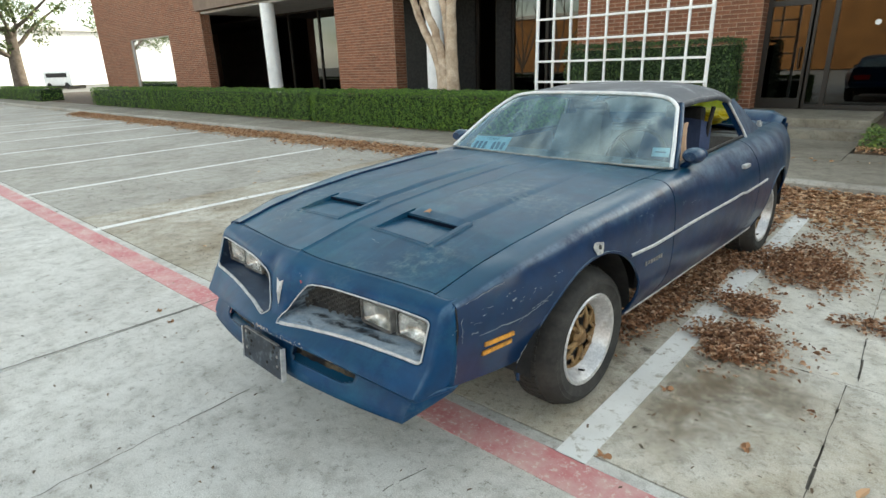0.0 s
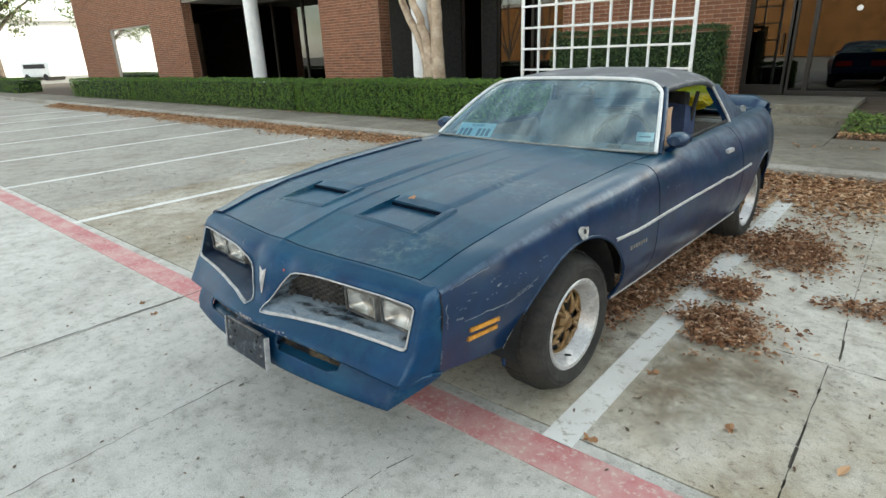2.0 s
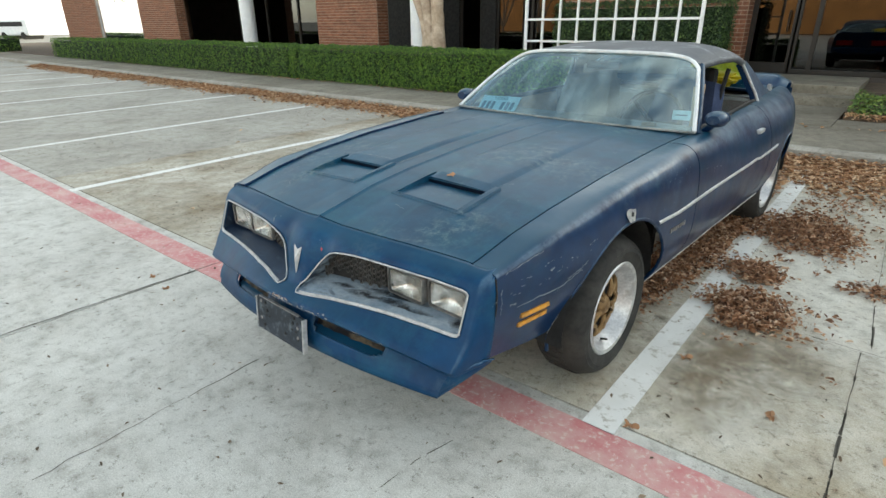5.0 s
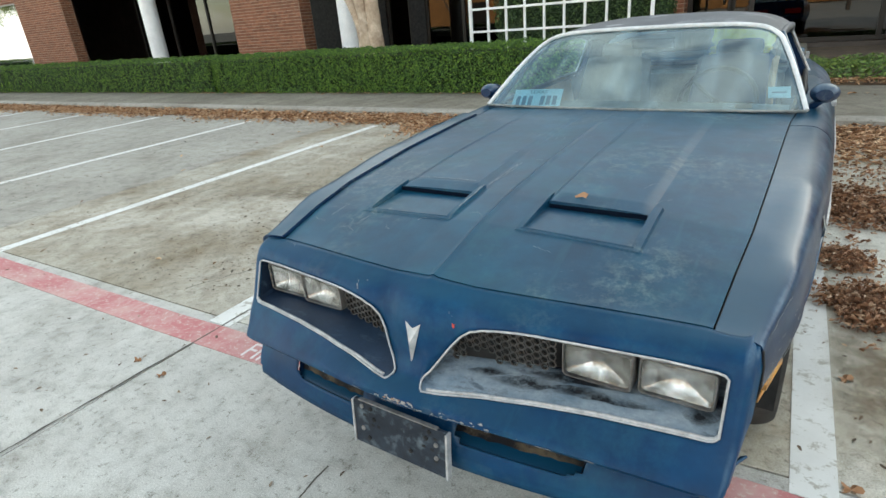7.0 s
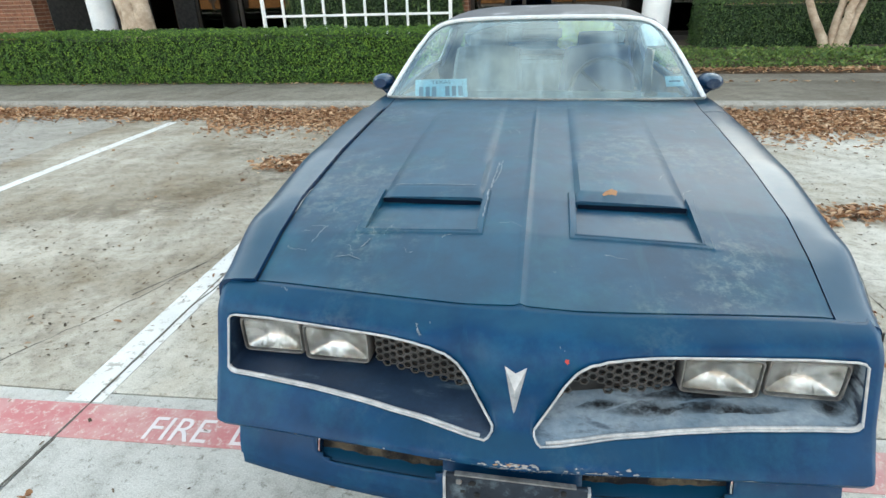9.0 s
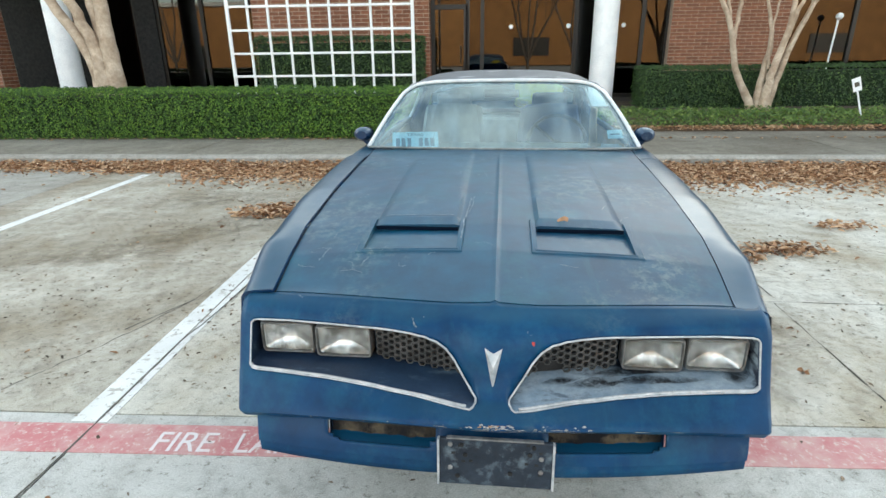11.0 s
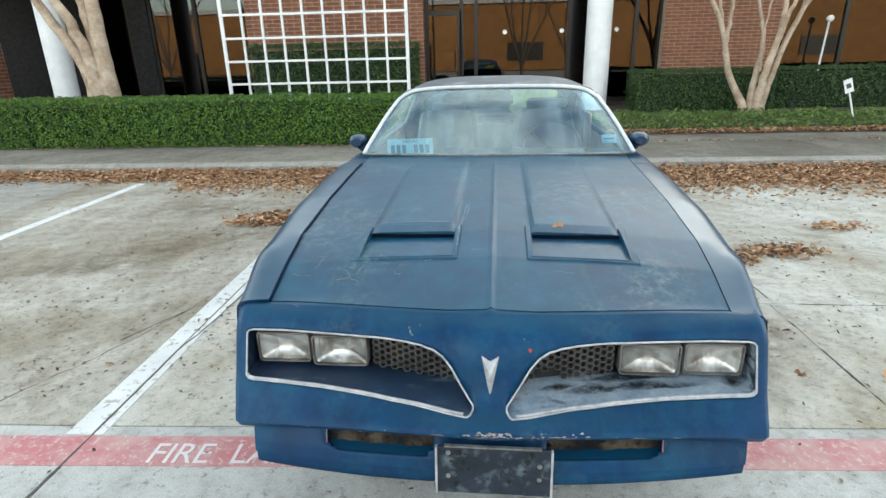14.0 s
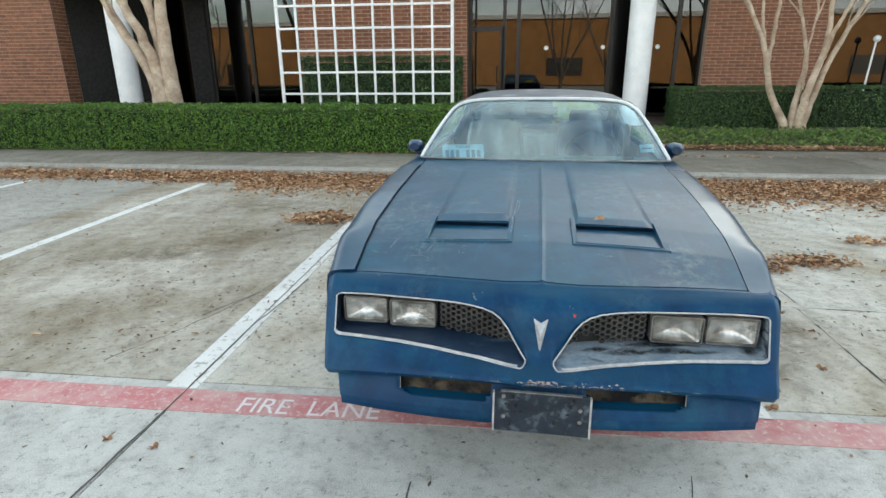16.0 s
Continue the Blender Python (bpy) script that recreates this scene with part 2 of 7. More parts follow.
ROOF = surface("worn_vinyl_roof", (0.030, 0.036, 0.048), (0.075, 0.082, 0.095), 5, 0.5, fine=120, stain=(0.26, 0.27, 0.28), stain_scale=5, stain_at=(0.54, 0.66))
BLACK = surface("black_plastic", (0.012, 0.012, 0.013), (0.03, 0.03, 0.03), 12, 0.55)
MOUTHSHADE = plain("mouth_shade", (0.003, 0.007, 0.016), 0.9)
RUBBER = surface("tyre_rubber", (0.022, 0.022, 0.022), (0.050, 0.048, 0.045), 9, 0.75, fine=60)
TRIM = surface("dull_bright_trim", (0.34, 0.35, 0.36), (0.54, 0.54, 0.54), 30, 0.4, 0.3, stain=(0.32, 0.32, 0.32), stain_scale=22, stain_at=(0.58, 0.75))
WHITETRIM = surface("pale_screen_trim", (0.60, 0.62, 0.63), (0.76, 0.77, 0.77), 9, 0.4, 0.1)
DULLSEAL = surface("dull_grey_seal", (0.14, 0.16, 0.16), (0.30, 0.32, 0.31), 14, 0.6)
# darker copy of the hedge leaf: shade near the building put into the colour
SHADEDHEDGE = leaf_mat("shaded_hedge_leaf", [(0, (0.010, 0.028, 0.007)), (0.5, (0.026, 0.062, 0.013)), (0.85, (0.06, 0.115, 0.022)), (1, (0.12, 0.19, 0.04))])
FARSTALL = concrete("outer_stall_concrete", (0.43, 0.41, 0.37), (0.335, 0.315, 0.28), (0.25, 0.225, 0.185), 0.5)
STEEL = surface("brushed_steel_rim", (0.46, 0.46, 0.47), (0.62, 0.62, 0.62), 20, 0.40, 0.6, stain=(0.35, 0.33, 0.30), stain_scale=9, stain_at=(0.6, 0.75))
BRONZE = surface("bronze_paint", (0.16, 0.09, 0.035), (0.30, 0.19, 0.085), 18, 0.5, 0.4)
AMBER = surface("amber_lens", (0.42, 0.18, 0.02), (0.68, 0.31, 0.04), 30, 0.3, stain=(0.25, 0.12, 0.03), stain_scale=25)
CHALK = surface("primer_grey_rubbed", (0.12, 0.18, 0.24), (0.34, 0.39, 0.43), 7, 0.6, stain=(0.012, 0.02, 0.04), stain_scale=7, stain_at=(0.47, 0.57), stretch=(0.6, 1.0, 2.6))
BARECHIP = surface("bare_bumper_chip", (0.20, 0.21, 0.22), (0.42, 0.41, 0.38), 40, 0.8)
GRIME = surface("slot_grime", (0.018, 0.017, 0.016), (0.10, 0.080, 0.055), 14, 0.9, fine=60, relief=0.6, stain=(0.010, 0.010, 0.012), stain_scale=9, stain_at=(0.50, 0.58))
MIRRORGLASS = plain("mirror_glass", (0.8, 0.82, 0.85), 0.03, 1.0)
WINDSCREEN = dusty_glass("windscreen_glass", (0.62, 0.90, 0.97), 2.5, (0.52, 0.71, 0.78), 0.27)
def ribbed(m, scale, strength):
    n, l = m.node_tree.nodes, m.node_tree.links
    tc = n.new("ShaderNodeTexCoord")
    w = n.new("ShaderNodeTexWave")
    w.bands_direction = "X"
    w.inputs["Scale"].default_value, w.inputs["Distortion"].default_value = scale, 0.4
    l.new(tc.outputs["Object"], w.inputs["Vector"])
    b = n.new("ShaderNodeBump")
    b.inputs["Strength"].default_value, b.inputs["Distance"].default_value = strength, 0.004
    l.new(w.outputs["Fac"], b.inputs["Height"])
    old = n["Principled BSDF"].inputs["Normal"]
    if old.links:
        l.new(old.links[0].from_socket, b.inputs["Normal"])
    l.new(b.outputs["Normal"], old)


LENS = glass("lamp_lens", (0.95, 0.96, 0.97), 0.08, 1.5)
REFLECTOR = surface("lamp_reflector", (0.62, 0.61, 0.57), (0.90, 0.90, 0.88), 22, 0.27, 0.9, fine=45, relief=0.7, stain=(0.26, 0.24, 0.20), stain_scale=18, stain_at=(0.48, 0.66))
ribbed(REFLECTOR, 26.0, 0.16)
SEAT = surface("faded_seat_cloth", (0.24, 0.23, 0.22), (0.38, 0.36, 0.34), 5, 0.9)
TAN = surface("tan_vinyl", (0.42, 0.27, 0.17), (0.58, 0.40, 0.27), 6, 0.7)
DASH = surface("sunbleached_dash", (0.20, 0.22, 0.22), (0.33, 0.34, 0.33), 5, 0.8)
YELLOW = surface("yellow_plastic_bag", (0.75, 0.55, 0.01), (0.88, 0.70, 0.03), 12, 0.45, relief=0.3)
PAPER = plain("pale_blue_paper", (0.55, 0.78, 0.85), 0.8)
INK = plain("dark_ink", (0.10, 0.19, 0.26), 0.8)
WHITE = surface("white_painted_metal", (0.72, 0.73, 0.74), (0.84, 0.84, 0.84), 3, 0.5, fine=60, relief=0.05)
CONCRETE = concrete("drive_concrete", (0.585, 0.575, 0.545), (0.45, 0.44, 0.415), (0.31, 0.29, 0.25), 0.45)
STALL = concrete("stained_stall_concrete", (0.535, 0.50, 0.435), (0.39, 0.36, 0.30), (0.215, 0.165, 0.10), 0.84)
PALESTALL = concrete("pale_stall_concrete", (0.625, 0.60, 0.54), (0.49, 0.465, 0.405), (0.32, 0.265, 0.18), 0.74)
WALKWAY = concrete("pavement_concrete", (0.265, 0.24, 0.195), (0.175, 0.155, 0.122), (0.125, 0.102, 0.072), 0.65)
KERB = concrete("kerb_concrete", (0.38, 0.36, 0.32), (0.275, 0.255, 0.225), (0.20, 0.172, 0.135))
GROUNDMAT = surface("far_ground", (0.20, 0.19, 0.17), (0.28, 0.27, 0.24), 0.4, 0.9, fine=30)
WHITELINE = road_paint("white_line_paint", (0.78, 0.78, 0.755), (0.42, 0.40, 0.35), 0.54, 16)
REDLINE = road_paint("red_lane_paint", (0.52, 0.19, 0.195), (0.57, 0.44, 0.40), 0.54, 40, 0.75)
STENCIL = road_paint("stencil_white", (0.78, 0.72, 0.72), (0.5, 0.15, 0.15), 0.64, 14)
TAR = plain("dark_joint", (0.095, 0.085, 0.07), 0.9)
HEDGELEAF = leaf_mat("hedge_leaf", [(0, (0.009, 0.032, 0.004)), (0.45, (0.042, 0.112, 0.008)), (0.8, (0.115, 0.225, 0.016)), (1, (0.23, 0.36, 0.035))])
# near-black inner core painted in place of the shade between the leaves
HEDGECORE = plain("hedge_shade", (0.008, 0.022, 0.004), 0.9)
COVERLEAF = leaf_mat("cover_leaf", [(0, (0.03, 0.065, 0.010)), (0.6, (0.085, 0.15, 0.02)), (1, (0.19, 0.25, 0.05))])
DRYLEAF = leaf_mat("dry_leaf", [(0, (0.15, 0.070, 0.034)), (0.35, (0.35, 0.185, 0.092)), (0.7, (0.53, 0.325, 0.18)), (1, (0.68, 0.50, 0.33))], 0.75)
SOIL = surface("soil", (0.06, 0.04, 0.028), (0.12, 0.085, 0.055), 5, 0.95, fine=40, relief=0.6)
BARK = surface("crape_bark", (0.36, 0.265, 0.185), (0.55, 0.44, 0.335), 5, 0.8, fine=25, relief=0.3, stain=(0.27, 0.19, 0.13), stain_scale=3)
DARKBARK = surface("oak_bark", (0.08, 0.065, 0.05), (0.15, 0.12, 0.10), 6, 0.9, fine=25, relief=0.5)
TREELEAF = leaf_mat("tree_leaf", [(0, (0.03, 0.06, 0.012)), (0.6, (0.08, 0.12, 0.025)), (1, (0.17, 0.18, 0.05))])
BRICK = surface("red_brick", (0.15, 0.055, 0.030), (0.27, 0.112, 0.060), 9, 0.85, fine=90, relief=0.3, spread=0.2)
MORTAR = surface("mortar", (0.33, 0.24, 0.175), (0.44, 0.33, 0.25), 8, 0.95, fine=60)
BRONZEFRAME = plain("dark_bronze_frame", (0.022, 0.018, 0.015), 0.45, 0.3)
TINTED = glass("bronze_tinted_glass", (0.10, 0.075, 0.055), 0.01, 1.7)
DOORGLASS = glass("entrance_door_glass", (0.10, 0.075, 0.055), 0.02, 1.8)
REFLECTIVE = plain("reflective_window", (0.80, 0.82, 0.84), 0.04, 1.0)
SOFFIT = surface("pale_soffit", (0.45, 0.44, 0.42), (0.55, 0.54, 0.52), 3, 0.8)
FASCIAPANEL = surface("brown_panel", (0.13, 0.085, 0.06), (0.18, 0.12, 0.085), 3, 0.7)
# dark base colour makes the unlit rooms behind the glass look dim
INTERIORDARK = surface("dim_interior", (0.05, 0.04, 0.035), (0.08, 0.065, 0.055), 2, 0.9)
BEIGE = surface("beige_wall", (0.26, 0.125, 0.045), (0.36, 0.175, 0.06), 1.2, 0.9)
GRILLE = surface("grille_plastic", (0.035, 0.034, 0.033), (0.085, 0.082, 0.078), 14, 0.6)
BRACKET = surface("scuffed_black_bracket", (0.010, 0.014, 0.021), (0.026, 0.036, 0.052), 8, 0.45, stain=(0.13, 0.165, 0.19), stain_scale=22, stain_at=(0.52, 0.74))
BLUESEAT = surface("dark_blue_cloth", (0.02, 0.035, 0.09), (0.05, 0.07, 0.14), 6, 0.9)
HOUSING = surface("grimy_navy_housing", (0.008, 0.020, 0.046), (0.018, 0.040, 0.078), 6, 0.5, stain=(0.10, 0.15, 0.19), stain_scale=7, stain_at=(0.55, 0.78), stretch=(1, 3, 6))
STEELDARK = surface("tarnished_lamp_frame", (0.16, 0.155, 0.15), (0.30, 0.29, 0.28), 20, 0.45, 0.5)
RUST = surface("rusty_chip", (0.22, 0.11, 0.05), (0.40, 0.26, 0.14), 40, 0.9)
CHIPS = surface("scraped_paint", (0.10, 0.13, 0.16), (0.24, 0.28, 0.31), 60, 0.7)


def soot(name):
    """Black smear that thins out to its rim in streaks."""
    m, n, l, p = nodes_of(name)
    p.inputs["Base Color"].default_value = (0.012, 0.014, 0.018, 1)
    p.inputs["Roughness"].default_value = 0.7
    tc = n.new("ShaderNodeTexCoord")
    sub = n.new("ShaderNodeVectorMath")
    sub.operation = "SUBTRACT"
    sub.inputs[1].default_value = (0.5, 0.5, 0.5)
    l.new(tc.outputs["Generated"], sub.inputs[0])
    length = n.new("ShaderNodeVectorMath")
    length.operation = "LENGTH"
    l.new(sub.outputs["Vector"], length.inputs[0])
    rim = ramp(n, l, length.outputs["Value"], [(0.10, (1, 1, 1)), (0.62, (0, 0, 0))])
    streaks = noise_node(n, l, 30, 8, 0.7)
    sr = ramp(n, l, streaks.outputs["Fac"], [(0.36, (0.1, 0.1, 0.1)), (0.56, (1, 1, 1))])
    fac = mix(n, l, 1.0, rim.outputs["Color"], sr.outputs["Color"], "MULTIPLY")
    clear = n.new("ShaderNodeBsdfTransparent")
    ms = n.new("ShaderNodeMixShader")
    l.new(fac, ms.inputs["Fac"])
    l.new(clear.outputs["BSDF"], ms.inputs[1])
    l.new(p.outputs["BSDF"], ms.inputs[2])
    l.new(ms.outputs["Shader"], n["Material Output"].inputs["Surface"])
    return m


SOOT = soot("soot_smear")
REDFLECK = plain("red_paint_fleck", (0.45, 0.05, 0.04), 0.6)
PILELEAF = leaf_mat("damp_fallen_leaf", [(0, (0.10, 0.047, 0.026)), (0.35, (0.27, 0.130, 0.066)), (0.7, (0.43, 0.240, 0.135)), (0.9, (0.55, 0.37, 0.24)), (1, (0.70, 0.55, 0.41))], 0.75)
CRUMB = leaf_mat("leaf_crumb", [(0, (0.06, 0.045, 0.032)), (0.6, (0.17, 0.12, 0.08)), (1, (0.30, 0.22, 0.15))], 0.85)

for m, level in ((RUBBER, 0.18), (BLACK, 0.2), (GRIME, 0.15), (BRACKET, 0.25), (MOUTHSHADE, 0.05)):
    m.node_tree.nodes["Principled BSDF"].inputs["Specular IOR Level"].default_value = level

# ---- building helpers ----


def link(name, me, mat, parent=None, label="", smooth=False):
    if mat:
        me.materials.append(mat)
    if smooth:
        me.polygons.foreach_set("use_smooth", [True] * len(me.polygons))
        me.set_sharp_from_angle(angle=radians(38))
    ob = new(name, me)
    ob.parent = parent
    if label:
        ob["label"] = label
    return ob


def part(name, bm, mat, parent=None, label="", smooth=False):
    me = bpy.data.meshes.new(name)
    bmesh.ops.recalc_face_normals(bm, faces=bm.faces)
    bm.to_mesh(me)
    bm.free()
    return link(name, me, mat, parent, label, smooth)


def raw(name, verts, faces, mat, parent=None, label="", smooth=False):
    me = bpy.data.meshes.new(name)
    me.from_pydata(verts, [], faces)
    me.update()
    return link(name, me, mat, parent, label, smooth)


def group_of(name, label, category, m=None, group="", kind=""):
    e = new(name)
    if m is not None:
        e.matrix_world = m
    return tagged(e, label, category, group, kind)


def add_box(bm, lo, hi, bevel=0.0):
    c = [(a + b) / 2 for a, b in zip(lo, hi)]
    s = [b - a for a, b in zip(lo, hi)]
    made = bmesh.ops.create_cube(bm, size=1.0, matrix=Matrix.Translation(c) @ Matrix.Diagonal((*s, 1)))
    if bevel:
        edges = list({e for v in made["verts"] for e in v.link_edges})
        bmesh.ops.bevel(bm, geom=edges, offset=bevel, segments=2, affect="EDGES", profile=0.6)


def box(name, lo, hi, mat, parent=None, bevel=0.0, label=""):
    bm = bmesh.new()
    add_box(bm, lo, hi, bevel)
    return part(name, bm, mat, parent, label)


def add_tube(bm, path, radius, sides=8, closed=False, caps=True):
    pts = [Vector(p) for p in path]
    n = len(pts)
    rad = radius if callable(radius) else (lambda k: radius)
    rings, last = [], None
    for i, p in enumerate(pts):
        a = pts[(i - 1) % n] if closed or i > 0 else p
        b = pts[(i + 1) % n] if closed or i < n - 1 else p
        d = (b - a).normalized()
        if last is None:
            last = d.orthogonal().normalized()
        last = (last - d * last.dot(d)).normalized()
        o = d.cross(last)
        r = rad(i / max(1, n - 1))
        rings.append([bm.verts.new(p + (last * math.cos(2 * math.pi * k / sides) + o * math.sin(2 * math.pi * k / sides)) * r) for k in range(sides)])
    for i in range(n if closed else n - 1):
        A, B = rings[i], rings[(i + 1) % n]
        for k in range(sides):
            bm.faces.new((A[k], A[(k + 1) % sides], B[(k + 1) % sides], B[k]))
    if caps and not closed:
        bm.faces.new(rings[0][::-1])
        bm.faces.new(rings[-1])


def tube(name, path, radius, mat, parent=None, sides=8, closed=False, label=""):
    bm = bmesh.new()
    add_tube(bm, path, radius, sides, closed)
    return part(name, bm, mat, parent, label, True)


def add_lathe(bm, profile, axis_m, steps=40):
    """profile: (radius, along) pairs, turned round the local z of axis_m."""
    rings = []
    for r, a in profile:
        rings.append([bm.verts.new(axis_m @ Vector((r * math.cos(2 * math.pi * k / steps), r * math.sin(2 * math.pi * k / steps), a))) for k in range(steps)])
    for A, B in zip(rings, rings[1:]):
        for k in range(steps):
            bm.faces.new((A[k], A[(k + 1) % steps], B[(k + 1) % steps], B[k]))
    return rings


def add_sheet(bm, rows, closed=False):
    vs = [[bm.verts.new(p) for p in row] for row in rows]
    for A, B in zip(vs, vs[1:]):
        for k in range(len(A) - (0 if closed else 1)):
            q = (A[k], A[(k + 1) % len(A)], B[(k + 1) % len(A)], B[k])
            bm.faces.new(q)
    return vs


def thicken(bm, depth):
    bmesh.ops.recalc_face_normals(bm, faces=bm.faces)
    bmesh.ops.solidify(bm, geom=list(bm.faces), thickness=depth)


def sheet(name, rows, mat, parent=None, label="", depth=0.0, smooth=True):
    bm = bmesh.new()
    add_sheet(bm, rows)
    if depth:
        thicken(bm, depth)
    return part(name, bm, mat, parent, label, smooth)


def lerp(a, b, t):
    return a + (b - a) * t


def table(keys, x):
    """Smooth interpolation in a list of (x, value or tuple)."""
    if x <= keys[0][0]:
        return keys[0][1]
    for (a, va), (b, vb) in zip(keys, keys[1:]):
        if x <= b:
            t = (x - a) / (b - a)
            if isinstance(va, tuple):
                return tuple(lerp(p, q, t) for p, q in zip(va, vb))
            return lerp(va, vb, t)
    return keys[-1][1]


def spline(pts, t):
    """Catmull-Rom through pts, t in 0..1."""
    n = len(pts) - 1
    f = min(n - 1e-6, max(0.0, t * n))
    i = int(f)
    u = f - i
    p0, p1, p2, p3 = (Vector(pts[max(0, min(n, k))]) for k in (i - 1, i, i + 1, i + 2))
    return 0.5 * ((2 * p1) + (p2 - p0) * u + (2 * p0 - 5 * p1 + 4 * p2 - p3) * u * u + (3 * p1 - p0 - 3 * p2 + p3) * u ** 3)


def leaves(name, places, size, mat, kind="stuff", flat=False, parent=None, fold=0.25):
    """Many small leaves, each two folded quads: places are (point, normal)."""
    rng = random.Random(name)
    verts, faces = [], []
    for p, nrm in places:
        s = size * rng.uniform(0.6, 1.3)
        nv = Vector(nrm)
        nv = (nv + Vector((rng.gauss(0, 1), rng.gauss(0, 1), rng.gauss(0, 1))) * (0.18 if flat else 0.55)).normalized()
        u = nv.orthogonal().normalized()
        a = rng.uniform(0, 6.283)
        d = u * math.cos(a) + nv.cross(u) * math.sin(a)
        w = nv.cross(d) * s * rng.uniform(0.3, 0.5)
        d = d * s
        lift = nv * s * fold * rng.uniform(0.3, 1.2)
        b = len(verts)
        c = Vector(p)
        if flat:
            curl = nv * s * fold * rng.uniform(-0.2, 0.7)
            verts += [c - d, c - d * 0.45 + w * 0.9 + lift, c + d * 0.35 + w * 0.8 + lift * 0.8, c + d + curl, c + d * 0.35 - w * 0.8 + lift * 0.8, c - d * 0.45 - w * 0.9 + lift]
            faces += [(b, b + 1, b + 2, b + 3), (b, b + 3, b + 4, b + 5)]
        else:
            verts += [c - d, c - d * 0.1 + w + lift, c + d, c - d * 0.1 - w + lift]
            faces += [(b, b + 1, b + 2), (b, b + 2, b + 3)]
    me = bpy.data.meshes.new(name)
    me.from_pydata([tuple(v) for v in verts], [], faces)
    me.update()
    return link(name, me, mat, parent)


# ---- ground ----
KY = 5.05          # face of the kerb
KH = 0.13          # its height
FACE = 10.0         # front of the brick piers

gb = bmesh.new()
add_sheet(gb, [[(x, y, -0.06) for x in (-400, -60, 0, 60, 400)] for y in (-400, -40, 0, 60, 400)])
ground = tagged(part("ground", gb, GROUNDMAT), "grey paved ground reaching to the horizon", "ground", kind="structure")

def lane(x, at):
    """Bends the lane line and the joint beside it slightly askew to fit the camera's view."""
    return at + (0.024 * x if x > -2 else -0.048 + 0.005 * (x + 2))


road = group_of("parking_lot", "stained pale concrete parking lot with dark joints", "parking lot", kind="structure")
XJ = [-45, -28.6, -21.9, -15.15, -11.8, -8.4, -5.03, -1.66, 5.1, 11.8, 25]
YJ = [-30, -12, -7.2, -0.39, KY]
for xa, xb in zip(XJ, XJ[1:]):
    for ya, yb in zip(YJ, YJ[1:]):
        g = 0.0038
        bm = bmesh.new()
        add_box(bm, (xa + g, ya + g, -0.05), (xb - g, yb - (g if yb < KY else 0), 0.0), 0.004)
        for v in bm.verts:
            if abs(v.co.y + 0.39) < 0.05:
                v.co.y = lane(v.co.x, v.co.y + 0.03)
        part("slab", bm, CONCRETE if ya < -1 else PALESTALL if xa > -2 else STALL if xa > -6 else FARSTALL, road)
box("joint_bed", (-45, -30, -0.055), (25, KY, -0.012), TAR, road)


def crack(points, width=0.008, jitter=0.008, z=0.0012):
    rng = random.Random(str(points))
    pts = []
    for (xa, ya), (xb, yb) in zip(points, points[1:]):
        n = max(2, int(math.hypot(xb - xa, yb - ya) / 0.06))
        for i in range(n):
            pts.append((lerp(xa, xb, i / n) + rng.gauss(0, jitter), lerp(ya, yb, i / n) + rng.gauss(0, jitter)))
    pts.append(points[-1])
    rows = []
    for i, (x, y) in enumerate(pts):
        xa, ya = pts[max(0, i - 1)]
        xb, yb = pts[min(len(pts) - 1, i + 1)]
        d = Vector((yb - ya, xa - xb, 0)).normalized() * width * rng.uniform(0.25, 0.6)
        rows.append([Vector((x, y, z)) - d, Vector((x, y, z)) + d])
    sheet("crack", rows, TAR, road, smooth=False)


def broken_joint(a, b, width=0.010, pieces=7, seed=1):
    """A sawn joint, filled in places, that shows as dark lengths."""
    rng = random.Random(seed)
    cuts = sorted(rng.random() for _ in range(2 * pieces))
    for u, v in zip(cuts[::2], cuts[1::2]):
        if (v - u) * math.dist(a, b) > 0.03:
            crack([(lerp(a[0], b[0], u), lerp(a[1], b[1], u)), (lerp(a[0], b[0], v), lerp(a[1], b[1], v))], width * rng.uniform(0.4, 0.8), 0.0012)


broken_joint((1.50, 0.885), (4.2, 0.79), 0.014, 14, 3)
crack([(1.50, 0.885), (4.2, 0.79)], 0.0040, 0.0015)
crack([(1.724, -0.35), (1.732, 0.86)], 0.0045, 0.0015)
crack([(1.77, 0.93), (1.745, 1.45)], 0.0040, 0.0015)
broken_joint((1.724, -0.35), (1.732, 0.86), 0.018, 9, 4)
broken_joint((1.77, 0.95), (1.745, 1.45), 0.015, 5, 5)
broken_joint((1.745, 1.6), (1.72, 4.6), 0.007, 8, 6)
broken_joint((-4.07, 0.6), (-4.07, 4.5), 0.014, 10, 7)
broken_joint((0.68, -0.50), (0.56, -0.95), 0.006, 3, 8)
broken_joint((0.56, -0.95), (0.45, -2.4), 0.006, 6, 9)
crack([(-2.27, -0.25), (-2.11, 0.06), (-1.95, 0.45), (-1.846, 0.75), (-1.80, 1.1)], 0.007, 0.006)
crack([(-2.05, 0.35), (-1.846, 0.76)], 0.012, 0.004)
crack([(-0.449, -1.32), (-0.461, -0.97)], 0.007, 0.004)
crack([(-0.45, -1.35), (-0.43, -1.9)], 0.004, 0.006)
crack([(2.4, 2.2), (3.3, 1.5), (4.4, 1.2)], 0.006)
crack([(-1.69, -1.9), (-1.668, -0.856), (-1.66, -0.625), (-1.656, -0.41)], 0.011, 0.002, 0.0038)
crack([(-1.656, -0.40), (-1.655, 0.24), (-1.62, 0.60), (-1.60, 1.04)], 0.010, 0.0015, 0.0038)


